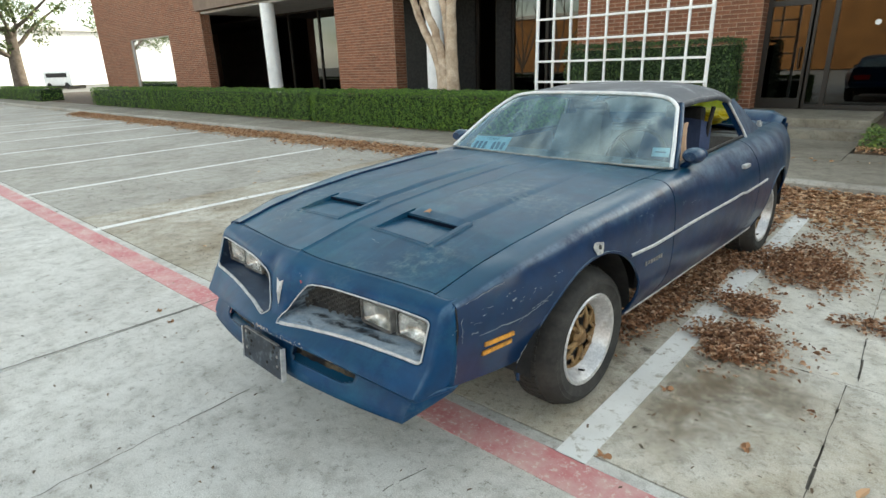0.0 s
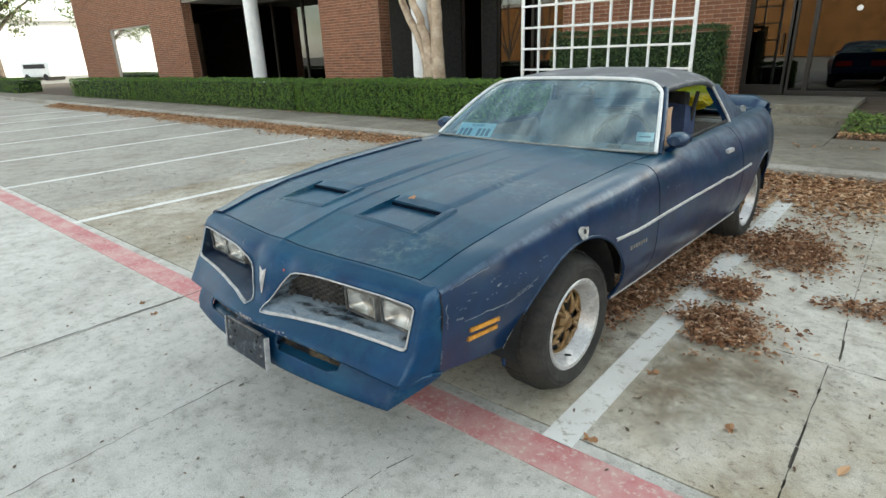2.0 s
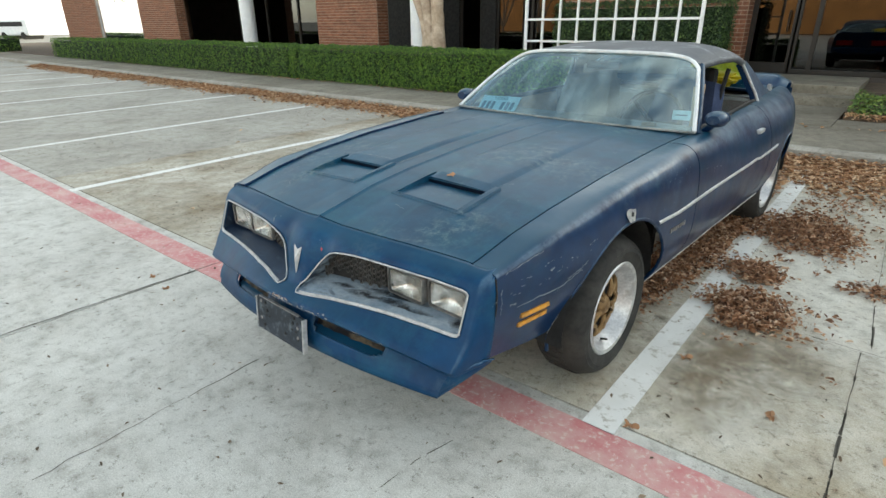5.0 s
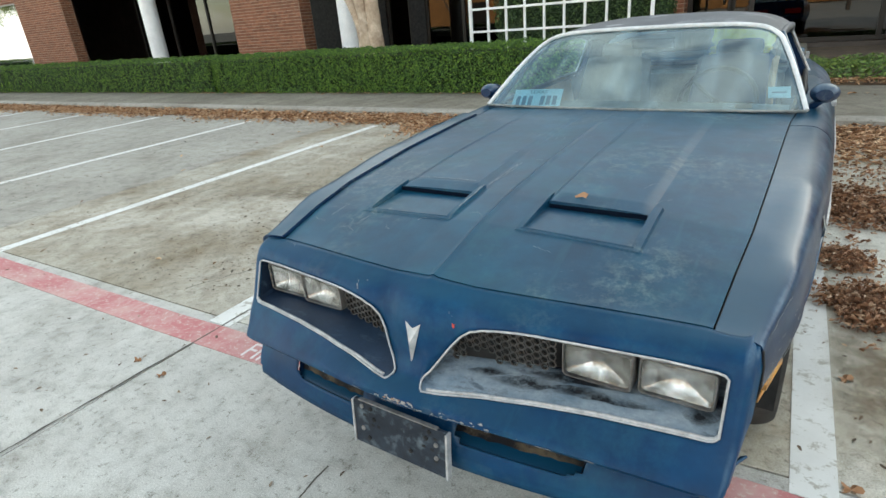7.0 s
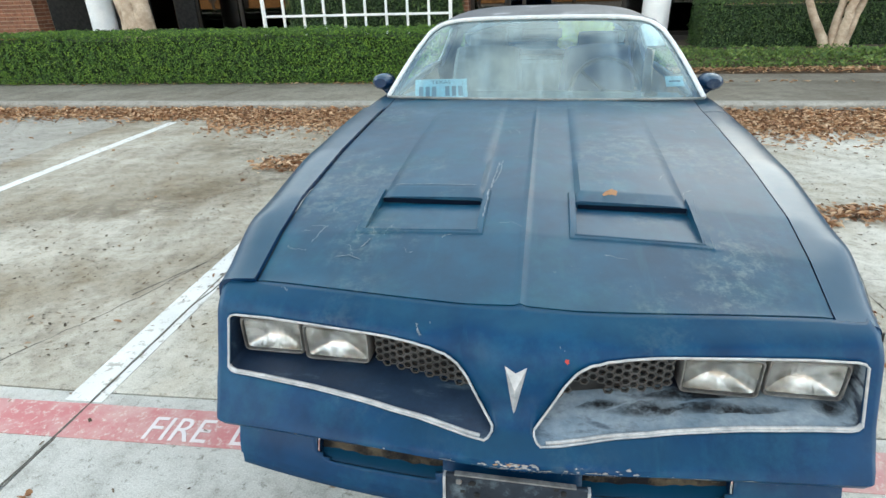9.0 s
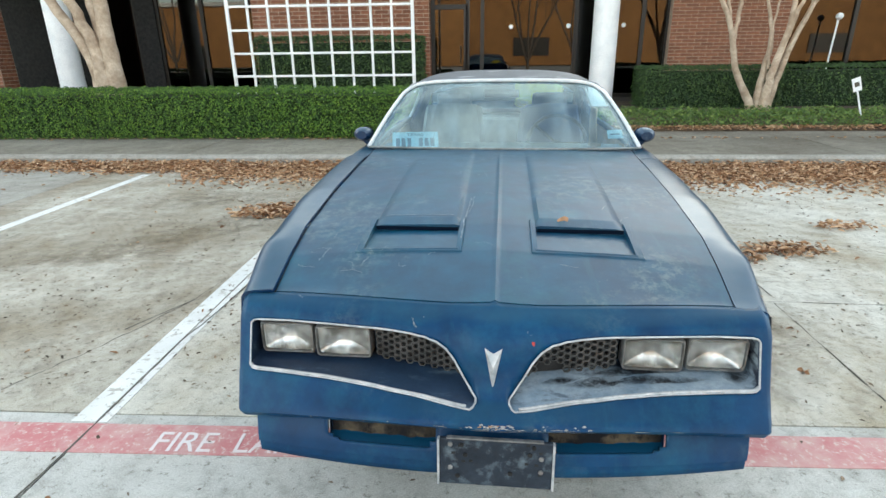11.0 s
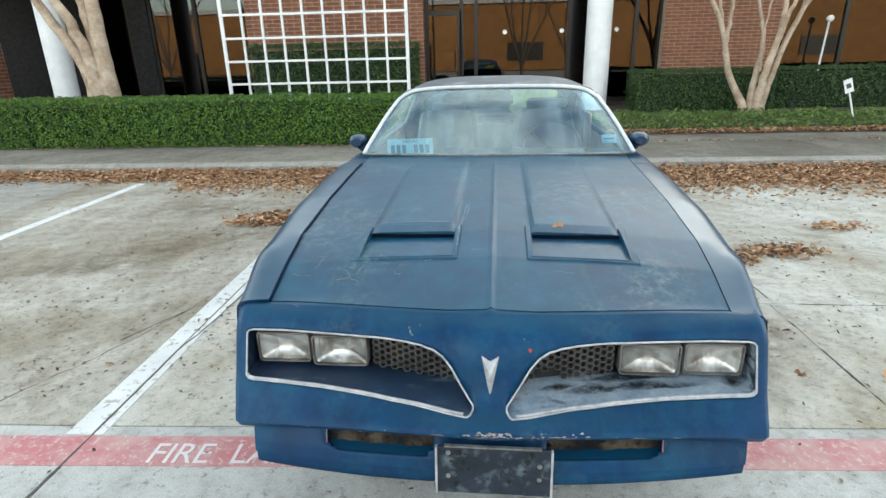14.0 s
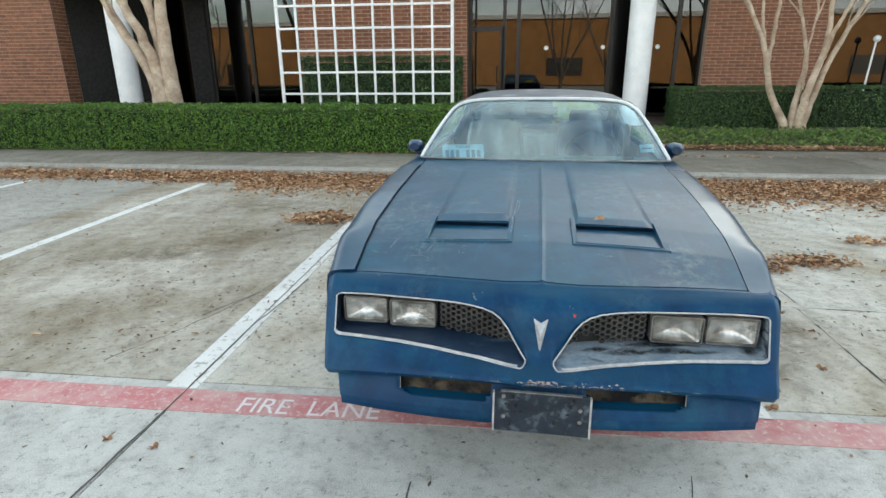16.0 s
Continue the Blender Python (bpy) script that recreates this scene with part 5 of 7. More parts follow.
for s in (-1, 1):
    bm = bmesh.new()
    # thin dark strip on the closed step paints in the mouth's shade
    add_box(bm, (min(s * 0.141, s * 0.440), -0.414, hood_base(0.29, -0.41) - 0.016), (max(s * 0.141, s * 0.440), -0.4105, hood_base(0.29, -0.41) - 0.002))
    part("scoop_mouth", bm, MOUTHSHADE, hood, "dark strip standing in for shade in the scoop mouth")
    bm = bmesh.new()
    add_tube(bm, [(s * a, y, hood_base(a, y) + h) for a, y, h in ((0.119, -0.36, 0.006), (0.124, -0.42, 0.006), (0.128, -0.50, 0.005), (0.129, -0.592, 0.0035), (0.29, -0.595, 0.0035), (0.452, -0.592, 0.0035), (0.456, -0.50, 0.005), (0.462, -0.42, 0.006), (0.468, -0.36, 0.006))], 0.0040, 6)
    part("scoop_rim", bm, HOODPAINT, hood)

# sides ----------------------------------------------------------------
SIDE = [
    (-0.80, [(0.692, 0.760), (0.769, 0.751), (0.785, 0.718), (0.788, 0.64), (0.764, 0.53), (0.715, 0.40)]),
    (-0.50, [(0.712, 0.829), (0.804, 0.822), (0.836, 0.778), (0.848, 0.665), (0.812, 0.53), (0.765, 0.39)]),
    (0.00, [(0.723, 0.884), (0.822, 0.878), (0.866, 0.815), (0.881, 0.66), (0.870, 0.48), (0.810, 0.31)]),
    (0.45, [(0.729, 0.910), (0.822, 0.905), (0.880, 0.838), (0.899, 0.65), (0.885, 0.45), (0.788, 0.28)]),
]
SIDE += [
    (0.90, [(0.749, 0.927), (0.826, 0.922), (0.886, 0.842), (0.901, 0.66), (0.885, 0.45), (0.783, 0.27)]),
    (1.50, [(0.758, 0.945), (0.808, 0.93), (0.873, 0.83), (0.913, 0.67), (0.888, 0.45), (0.783, 0.27)]),
    (2.05, [(0.728, 0.955), (0.798, 0.935), (0.875, 0.84), (0.911, 0.68), (0.891, 0.46), (0.798, 0.28)]),
    (2.75, [(0.673, 0.965), (0.758, 0.948), (0.853, 0.86), (0.893, 0.69), (0.881, 0.47), (0.838, 0.32)]),
    (3.30, [(0.633, 0.955), (0.703, 0.935), (0.778, 0.85), (0.813, 0.68), (0.803, 0.50), (0.763, 0.40)]),
    (3.72, [(0.593, 0.930), (0.633, 0.915), (0.678, 0.84), (0.703, 0.68), (0.693, 0.52), (0.658, 0.44)]),
]


def side_point(y, s):
    for (ya, A), (yb, B) in zip(SIDE, SIDE[1:]):
        if y <= yb:
            break
    t = max(0.0, min(1.0, (y - ya) / (yb - ya)))
    t = t * t * (3 - 2 * t) * 0.4 + t * 0.6
    pts = [(lerp(a[0], b[0], t), lerp(a[1], b[1], t), 0) for a, b in zip(A, B)]
    if y < 0.93:
        h = hood_half(y)
        pts[0] = (h + 0.001, hood_base(h, y) - 0.001, 0)
    p = spline(pts, s)
    return Vector((p.x, y, p.y))


def side_panel(name, y0, y1, parent, sgn, s0=0.0, s1=1.0, label="", arch=None, step=0.022):
    n = max(4, int((y1 - y0) / step))
    m = 34
    bm = bmesh.new()
    rows = []
    for i in range(n + 1):
        y = lerp(y0, y1, i / n)
        rows.append([side_point(y, lerp(s0, s1, j / m)) for j in range(m + 1)])
    add_sheet(bm, rows)
    if arch:
        ay, az, ar = arch
        inside = [f for f in bm.faces if math.hypot(f.calc_center_median().y - ay, f.calc_center_median().z - az) < ar and f.calc_center_median().z < az + ar]
        low = [f for f in bm.faces if abs(f.calc_center_median().y - ay) < ar * 0.97 and f.calc_center_median().z < az]
        bmesh.ops.delete(bm, geom=list(set(inside + low)), context="FACES")
        for v in bm.verts:
            if any(e.is_boundary for e in v.link_edges):
                d = Vector((v.co.y - ay, v.co.z - az))
                if v.co.z > az - 0.02 and abs(d.length - ar) < 0.06:
                    d = d.normalized() * ar
                    v.co.y, v.co.z = ay + d.x, az + d.y
                elif v.co.z <= az and abs(abs(d.x) - ar) < 0.05:
                    v.co.y = ay + math.copysign(ar, d.x)
    if sgn < 0:
        for v in bm.verts:
            v.co.x = -v.co.x
    thicken(bm, 0.012)
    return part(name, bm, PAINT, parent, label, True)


def arch_lip(sgn, ay, az, ar, parent):
    pts = []
    for k in range(25):
        a = math.pi * (k / 24 * 1.06 - 0.03)
        y, z = ay + ar * math.cos(a), az + ar * math.sin(a)
        best = min((abs(side_point(y, s / 60).z - z), s / 60) for s in range(12, 61))
        p = side_point(y, best[1])
        pts.append((sgn * (p.x - 0.004), y, z))
    tube("arch_lip", pts, 0.008, PAINT, parent, 6)


FARCH, RARCH = (-0.035, 0.335, 0.402), (2.748, 0.335, 0.365)
for sgn in (1, -1):
    f = side_panel("front_fender", -0.797, 0.655, car, sgn, label="front fender with rubbed paint over the wheel arch", arch=FARCH)
    arch_lip(sgn, *FARCH, f)
    tube("hood_gutter", [(sgn * hood_half(y), y, hood_base(hood_half(y), y) - 0.0105) for y in [-0.78 + 0.1 * k for k in range(18)]], 0.0065, BLACK, car, 6)
    side_panel("door", 0.663, 2.055, car, sgn, label="long door, window lowered")
    q = side_panel("rear_quarter", 2.063, 3.72, car, sgn, label="rear quarter panel", arch=RARCH)
    arch_lip(sgn, *RARCH, q)
    for ay, az, ar in (FARCH, RARCH):
        rows = []
        for k in range(21):
            a = math.pi * (k / 20 * 1.0)
            rows.append([(sgn * x, ay + ar * 1.02 * math.cos(a), az + ar * 1.02 * math.sin(a)) for x in (0.52, 0.83)])
        sheet("wheel_well", rows, BLACK, car, smooth=True)
        bm = bmesh.new()
        vs = [bm.verts.new((sgn * 0.53, ay + ar * 1.05 * math.cos(2 * math.pi * k / 24), max(0.30 + 0.0004 * k, az + ar * 1.05 * math.sin(2 * math.pi * k / 24)))) for k in range(24)]
        bm.faces.new(vs)
        part("wheel_well_back", bm, BLACK, car)
    # bright body-side moulding and rocker strip
    mold = []
    for k in range(30):
        y = lerp(0.22, 2.26, k / 29)
        p = side_point(y, min((abs(side_point(y, s / 80).z - lerp(0.665, 0.685, k / 29)), s / 80) for s in range(20, 70))[1])
        mold.append([(sgn * (p.x + dx), y, p.z + dz) for dx, dz in ((0.0, 0.008), (0.007, 0.005), (0.007, -0.005), (0.0, -0.008))])
    sheet("side_moulding", mold, TRIM, car, "dull bright side moulding")
    sheet("rocker_strip", [[(sgn * (side_point(y, 1).x + dx), y, side_point(y, 1).z + dz) for dx, dz in ((0.008, 0.028), (0.012, 0.012), (0.0, -0.006))] for y in [0.40 + 0.05 * k for k in range(40)]], TRIM, car, "bright rocker strip")
    # amber side marker of two bars
    for k in (0, 1):
        bm = bmesh.new()
        ya, yb = -0.672, -0.540
        z = 0.563 - 0.034 * k
        pa, pb = (side_point(y, min((abs(side_point(y, s / 80).z - zz), s / 80) for s in range(20, 75))[1]) for y, zz in ((ya, z - 0.004), (yb, z)))
        rows = []
        for t in range(5):
            c = pa.lerp(pb, t / 4)
            rows.append([(sgn * (c.x + dx), c.y, c.z + dz) for dx, dz in ((-0.004, 0.010), (0.008, 0.0075), (0.008, -0.0075), (-0.004, -0.010))])
        vs = add_sheet(bm, rows)
        bm.faces.new(vs[0])
        bm.faces.new(vs[-1])
        part("side_marker", bm, AMBER, car, "amber side marker bar", False)
    # mirror
    mir = group_of("door_mirror", "", "")
    mir.parent = car
    for key in list(mir.keys()):
        del mir[key]
    bm = bmesh.new()
    rows = []
    for k in range(9):
        t = k / 8
        r = 0.042 * math.sin(math.pi * (0.12 + 0.78 * t)) ** 0.6
        yy = 0.95 + 0.12 * t
        rows.append([(sgn * (0.826 + 1.35 * r * math.cos(a)), yy, 0.995 + r * math.sin(a)) for a in [2 * math.pi * j / 20 for j in range(20)]])
    vs = add_sheet(bm, rows, True)
    bm.faces.new(vs[0])
    bm.faces.new(vs[-1])
    part("shell", bm, PAINT, mir, "", True)
    bm = bmesh.new()
    bm.faces.new([bm.verts.new((sgn * (0.826 + 0.048 * math.cos(a)), 1.073, 0.995 + 0.034 * math.sin(a))) for a in [2 * math.pi * j / 20 for j in range(20)]])
    part("mirror_pane", bm, MIRRORGLASS, mir)
    tube("stalk", [(sgn * 0.775, 1.0, 0.93), (sgn * 0.80, 0.995, 0.95), (sgn * 0.825, 0.99, 0.975)], 0.017, PAINT, mir)
    # door handle
    hp = side_point(1.80, 0.40)
    hnd = box("door_handle", (min(sgn * (hp.x - 0.005), sgn * (hp.x + 0.022)), 1.74, hp.z - 0.012), (max(sgn * (hp.x - 0.005), sgn * (hp.x + 0.022)), 1.85, hp.z + 0.012), TRIM, car, 0.006, "dull chrome door handle")

# paint chip with a screw hole above the wheel, and faded script
bm = bmesh.new()
c = side_point(-0.046, min((abs(side_point(-0.046, u / 120).z - 0.767), u / 120) for u in range(121))[1])
ring = [bm.verts.new((c.x + 0.004 - 0.25 * 0.04 * math.sin(a), c.y + 0.038 * math.cos(a) * (1 + 0.2 * math.sin(3 * a)), c.z + 0.032 * math.sin(a) * (1 + 0.2 * math.cos(2 * a)))) for a in [2 * math.pi * j / 18 for j in range(18)]]
bm.faces.new(ring)
part("bare_patch", bm, BARECHIP, car, "bare pale patch with a screw hole on the fender")
bm = bmesh.new()
bm.faces.new([bm.verts.new((c.x + 0.006 - 0.25 * 0.012 * math.sin(a), c.y + 0.004 + 0.012 * math.cos(a), c.z + 0.003 + 0.010 * math.sin(a))) for a in [2 * math.pi * j / 12 for j in range(12)]])
part("screw_hole", bm, BLACK, car)
for k in range(7):
    y = 0.36 + 0.026 * k
    p = side_point(y, 0.66)
    box("script_bar", (p.x, y, p.z - 0.014 + 0.004 * (k % 2)), (p.x + 0.003, y + 0.016, p.z + 0.006), STEELDARK, car)

# front fascia ----------------------------------------------------------
CEN = [(0.0, (-0.876, 0.780)), (0.10, (-0.922, 0.768)), (0.22, (-0.962, 0.744)), (0.34, (-0.984, 0.712)), (0.62, (-1.004, 0.592)), (0.74, (-1.028, 0.566)), (0.86, (-1.070, 0.550)), (0.93, (-1.096, 0.538)), (0.97, (-1.100, 0.524)), (1.0, (-1.086, 0.511))]
END = [(0.0, (-0.796, 0.760)), (0.10, (-0.826, 0.752)), (0.22, (-0.848, 0.738)), (0.34, (-0.862, 0.715)), (0.62, (-0.917, 0.566)), (0.74, (-0.938, 0.538)), (0.86, (-0.962, 0.503)), (0.93, (-0.982, 0.482)), (0.97, (-0.986, 0.466)), (1.0, (-0.970, 0.452))]
XE = 0.735


def fas(x, v):
    t = min(1.0, abs(x) / XE)
    yc, zc = table(CEN, v)
    ye, ze = table(END, v)
    drop = t ** (1.5 if v < 0.7 else 1.9)
    hollow = 0.022 * math.exp(-((abs(x) - 0.115) / 0.055) ** 2) * math.sin(math.pi * min(1.0, v / 0.62))
    sag = 0.020 * max(0.0, -x / XE) * max(0.0, min(1.0, (v - 0.72) / 0.2))
    return Vector((x, lerp(yc, ye, t ** 1.35) + hollow, lerp(zc, ze, drop) - sag))


def shell(ob, depth=0.006):
    m = ob.modifiers.new("thickness", "SOLIDIFY")
    m.thickness, m.offset = depth, -1.0


def fas_at(x, z):
    a, b = 0.0, 1.0
    for _ in range(30):
        m = (a + b) / 2
        if fas(x, m).z > z:
            a = m
        else:
            b = m
    return fas(x, a)


def top_line(x):
    return table([(0.045, 0.572), (0.06, 0.588), (0.08, 0.617), (0.105, 0.655), (0.13, 0.684), (0.158, 0.706), (0.19, 0.718), (0.24, 0.725), (0.305, 0.727), (0.46, 0.723), (0.61, 0.717), (0.70, 0.708), (0.714, 0.704), (0.722, 0.696)], abs(x))


def low_line(x):
    return table([(0.045, 0.564), (0.052, 0.558), (0.06, 0.555), (0.10, 0.556), (0.2, 0.562), (0.35, 0.570), (0.47, 0.573), (0.64, 0.570), (0.70, 0.567), (0.714, 0.569), (0.722, 0.576)], abs(x))


fx = sorted(set([0, 0.015, 0.03, 0.045, 0.052, 0.06, 0.07, 0.08, 0.092, 0.105, 0.117, 0.13, 0.144, 0.158, 0.173, 0.19, 0.21, 0.23, 0.28, 0.32, 0.36, 0.42, 0.48, 0.54, 0.60, 0.66, 0.70, 0.714, 0.722, 0.73]))
fx = [-v for v in fx[:0:-1]] + fx
rows = []
for x in fx:
    tl, ll = top_line(x), low_line(x)
    if abs(x) < 0.045:
        tl, ll = 0.572, 0.564
    row = [fas(x, v) for v in (0.0, 0.03, 0.07, 0.12, 0.18)]
    if abs(x) <= 0.66:
        yf = hood_front(x)
        row[0] = Vector((x, yf - 0.003, hood_base(x, yf) + (0.008 * (1 - abs(x) / 0.125) + 0.005 * max(0.0, 1 - abs(x) / 0.012) if abs(x) < 0.125 else 0) - 0.002))
        row[1] = row[0].lerp(row[2], 0.4)
    z0 = row[-1].z
    row += [fas_at(x, lerp(z0, tl, k / 4)) for k in range(1, 5)]
    row += [fas_at(x, ll)]
    va = next(v / 400 for v in range(401) if fas(x, v / 400).z <= ll)
    row += [fas(x, lerp(va, 1.0, k / 8)) for k in range(1, 9)]
    row += [row[-1] + Vector((0, 0.03, 0.003)), row[-1] + Vector((0, 0.075, 0.012))]
    rows.append(row)
bm = bmesh.new()
grid = add_sheet(bm, rows)
bm.faces.ensure_lookup_table()
kill = []
for i in range(len(fx) - 1):
    m = abs((fx[i] + fx[i + 1]) / 2)
    if 0.045 < m < 0.722:
        vs = {grid[i][8], grid[i + 1][8], grid[i][9], grid[i + 1][9]}
        kill += [f for f in grid[i][8].link_faces if set(f.verts) == vs]
bmesh.ops.delete(bm, geom=kill, context="FACES_ONLY")
# wrap round the corners to the fenders
for end, sgn in ((0, -1), (-1, 1)):
    prev = grid[end]
    rows_n = len(prev) - 1
    for k in range(1, 11):
        col = []
        for j, v in enumerate(grid[end]):
            p = v.co
            r = lerp(0.046, 0.020, j / rows_n)
            z_end = 0.760 + (p.z - 0.760) * (0.760 - 0.434) / (0.760 - 0.456)
            x_end = table([(0.40, 0.742), (0.50, 0.762), (0.60, 0.777), (0.70, 0.776), (0.735, 0.770), (0.760, 0.756)], p.z) + (0.006 if sgn < 0 else 0.0)
            if k <= 5:
                ang = k / 5 * math.pi / 2
                q = Vector((sgn * lerp(0.73, lerp(0.73, x_end, 0.8), math.sin(ang)), p.y + r * (1 - math.cos(ang)), p.z))
            else:
                t = (k - 5) / 5
                y4 = p.y + r
                q = Vector((sgn * lerp(lerp(0.73, x_end, 0.8), x_end, t ** 0.8), lerp(y4, max(y4 + 0.001, -0.803), t), lerp(p.z, z_end, t)))
            col.append(bm.verts.new(q))
        for j in range(rows_n):
            bm.faces.new((prev[j], prev[j + 1], col[j + 1], col[j]))
        prev = col
NOSE_BROAD = 1.014
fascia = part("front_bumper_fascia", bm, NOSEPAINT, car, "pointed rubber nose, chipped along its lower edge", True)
fascia.matrix_local = Matrix.Scale(NOSE_BROAD, 4, (1, 0, 0))
shell(fascia)

for sgn in (-1, 1):
    xs = [v for v in fx if 0.045 <= v <= 0.722]
    # recessed housing behind the opening
    rows = []
    for x in xs:
        t, b = fas_at(sgn * x, top_line(x)), fas_at(sgn * x, low_line(x))
        back = lerp(-0.93, -0.785, min(1.0, max(0.0, (x - 0.05) / 0.35)))
        zt, zb = top_line(x) + 0.002, max(low_line(x) + 0.014, min(0.586, top_line(x) - 0.004))
        rows.append([t, Vector((sgn * x, max(t.y + 0.02, back), zt)), Vector((sgn * x, max(t.y + 0.02, back) + 0.002, lerp(zt, zb, 0.5))), Vector((sgn * x, max(t.y + 0.02, back), zb)), Vector((sgn * x, lerp(max(t.y + 0.02, back), b.y, 0.5), lerp(zb, b.z, 0.55))), b])
    bm = bmesh.new()
    vs = add_sheet(bm, rows)
    bm.faces.new(vs[0])
    bm.faces.new(vs[-1])
    part("lamp_housing", bm, CHALK if sgn > 0 else HOUSING, fascia, "housing rubbed to pale primer" if sgn > 0 else "", True)
    outline = [fas_at(sgn * x, top_line(x)) for x in xs] + [fas_at(sgn * x, low_line(x)) for x in reversed(xs)]
    outline = [p + Vector((0, -0.004, 0)) for p in outline]
    tube("bezel_trim", outline, 0.0030, TRIM, fascia, 8, True, "worn bright trim round the headlamps")
    inner = [fas_at(sgn * x, low_line(x) + 0.0015) + Vector((0, 0.0005, 0.0010)) for x in xs if x > 0.06]
    tube("inner_trim", inner, 0.0046, TRIM, fascia, 8, False, "pale rubbed lip of the housing")
    # hexagonal mesh grille
    bm = bmesh.new()
    R = 0.0115
    for i in range(-2, 22):
        for j in range(9):
            x = 0.075 + i * R * 1.62
            z = 0.590 + j * R * 1.80 + (R * 0.9 if i % 2 else 0)
            if not (0.085 < x < 0.352 and 0.592 < z < top_line(x) - 0.006):
                continue
            if sgn > 0 and 0.13 < x < 0.19 and z < 0.625:
                continue
            y = lerp(-0.945, -0.862, (x - 0.05) / 0.32)
            ro, ri = [], []
            for k in range(6):
                a = math.pi / 3 * k
                for lst, r in ((ro, R * 1.06), (ri, R * 0.74)):
                    for yy in (y, y + 0.008):
                        lst.append(bm.verts.new((sgn * (x + r * math.cos(a)), yy, z + r * math.sin(a))))
            for k in range(6):
                n2 = (k + 1) % 6
                bm.faces.new((ro[2 * k], ro[2 * n2], ri[2 * n2], ri[2 * k]))
                bm.faces.new((ri[2 * k], ri[2 * n2], ri[2 * n2 + 1], ri[2 * k + 1]))
    part("grille", bm, GRILLE, fascia, "honeycomb mesh grille")
    # black sheet behind the mesh, in place of the shade in there
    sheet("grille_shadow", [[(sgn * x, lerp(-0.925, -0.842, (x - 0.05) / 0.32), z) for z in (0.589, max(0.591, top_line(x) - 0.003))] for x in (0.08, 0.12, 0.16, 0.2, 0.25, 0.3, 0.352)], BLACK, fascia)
    # rectangular lamps
    for xa, xb in ((0.362, 0.530), (0.540, 0.704)):
        yl = lerp(-0.872, -0.858, (xa - 0.36) / 0.18)
        za, zb = 0.590, 0.692
        fr = bmesh.new()
        def rect(inset, y, r=0.012):
            out = []
            for cx, cz, a0 in ((xb - r - inset, zb - r - inset, 0), (xa + r + inset, zb - r - inset, 90), (xa + r + inset, za + r + inset, 180), (xb - r - inset, za + r + inset, 270)):
                for k in range(5):
                    a = radians(a0 + 22.5 * k)
                    out.append((sgn * (cx + r * math.cos(a)), y, cz + r * math.sin(a)))
            return out
        lampo = group_of("headlamp", "", "")
        for key in list(lampo.keys()):
            del lampo[key]
        lampo.parent = car
        lampo.matrix_local = Matrix.Scale(NOSE_BROAD, 4, (1, 0, 0))
        add_sheet(fr, [rect(0.0, yl + 0.05), rect(0.0, yl), rect(0.002, yl - 0.004), rect(0.004, yl - 0.004), rect(0.006, yl + 0.003)], True)
        part("lamp_frame", fr, STEELDARK, lampo, "dull steel lamp frame", True)
        ln = bmesh.new()
        prev = rect(0.0055, yl)
        rings = [prev, rect(0.008, yl - 0.006), rect(0.020, yl - 0.009)]
        vs = add_sheet(ln, rings, True)
        ln.faces.new(vs[-1])
        part("lens", ln, LENS, lampo, "fluted clear lens", True).visible_shadow = False
        rf = bmesh.new()
        cx, cz = sgn * (xa + xb) / 2, (za + zb) / 2
        rr = []
        for k in range(10):
            s = 1 - k / 9.4
            rr.append([(cx + (p[0] - cx) * s, yl + 0.006 + 0.026 * (1 - s * s), cz + (p[2] - cz) * s) for p in rect(0.006, 0)])
        vs = add_sheet(rf, rr, True)
        rf.faces.new(vs[-1])
        part("reflector", rf, REFLECTOR, lampo, "", True)

# arrowhead emblem
bm = bmesh.new()
out = [(-0.024, 0.704), (0.0, 0.690), (0.024, 0.704), (0.0, 0.588)]
rim = [bm.verts.new(fas_at(x, z) + Vector((0, -0.002, 0))) for x, z in out]
mid = bm.verts.new(fas_at(0, 0.655) + Vector((0, -0.014, 0)))
for k in range(4):
    bm.faces.new((rim[k], rim[(k + 1) % 4], mid))
part("nose_emblem", bm, TRIM, car, "bright arrowhead emblem")

# chin valance with two slots and the plate bracket
def val(x, v):
    t = min(1.0, abs(x) / 0.70)
    top = Vector((x * 1.02, lerp(-1.030, -0.918, t ** 1.6), lerp(0.524, 0.468, t ** 1.9)))
    bot = Vector((x * 0.985, lerp(-1.090, -0.996, t ** 1.8), lerp(0.366, 0.360, t)))
    p = top.lerp(bot, v)
    p.y -= 0.012 * math.sin(math.pi * v)
    p.z -= lerp(0.020, 0.036, v) * max(0.0, -x / 0.70)      # it hangs lower on one side
    return p


vx = [-0.70 + 1.40 * k / 84 for k in range(85)]
VS = (0, 0.08, 0.28, 0.44, 0.50, 0.54, 0.60, 0.76, 0.78, 0.88, 1.0)
bm = bmesh.new()
vr = [[val(x, v) + Vector((0, 0.007 if v > 0.77 else 0, 0)) for v in VS] for x in vx]
g = add_sheet(bm, vr)


def slot_foot(a):
    """How far down the slot reaches, by distance from its ends: rounded corners."""
    d = min(a - 0.150, 0.462 - a)
    return 0 if d < 0 else 3 if d < 0.012 else 4 if d < 0.022 else 5


kill = []
for i in range(84):
    n = slot_foot(abs((vx[i] + vx[i + 1]) / 2))
    for j in range(n):
        vs = {g[i][j], g[i][j + 1], g[i + 1][j], g[i + 1][j + 1]}
        kill += [f for f in g[i][j].link_faces if set(f.verts) == vs]
bmesh.ops.delete(bm, geom=kill, context="FACES_ONLY")
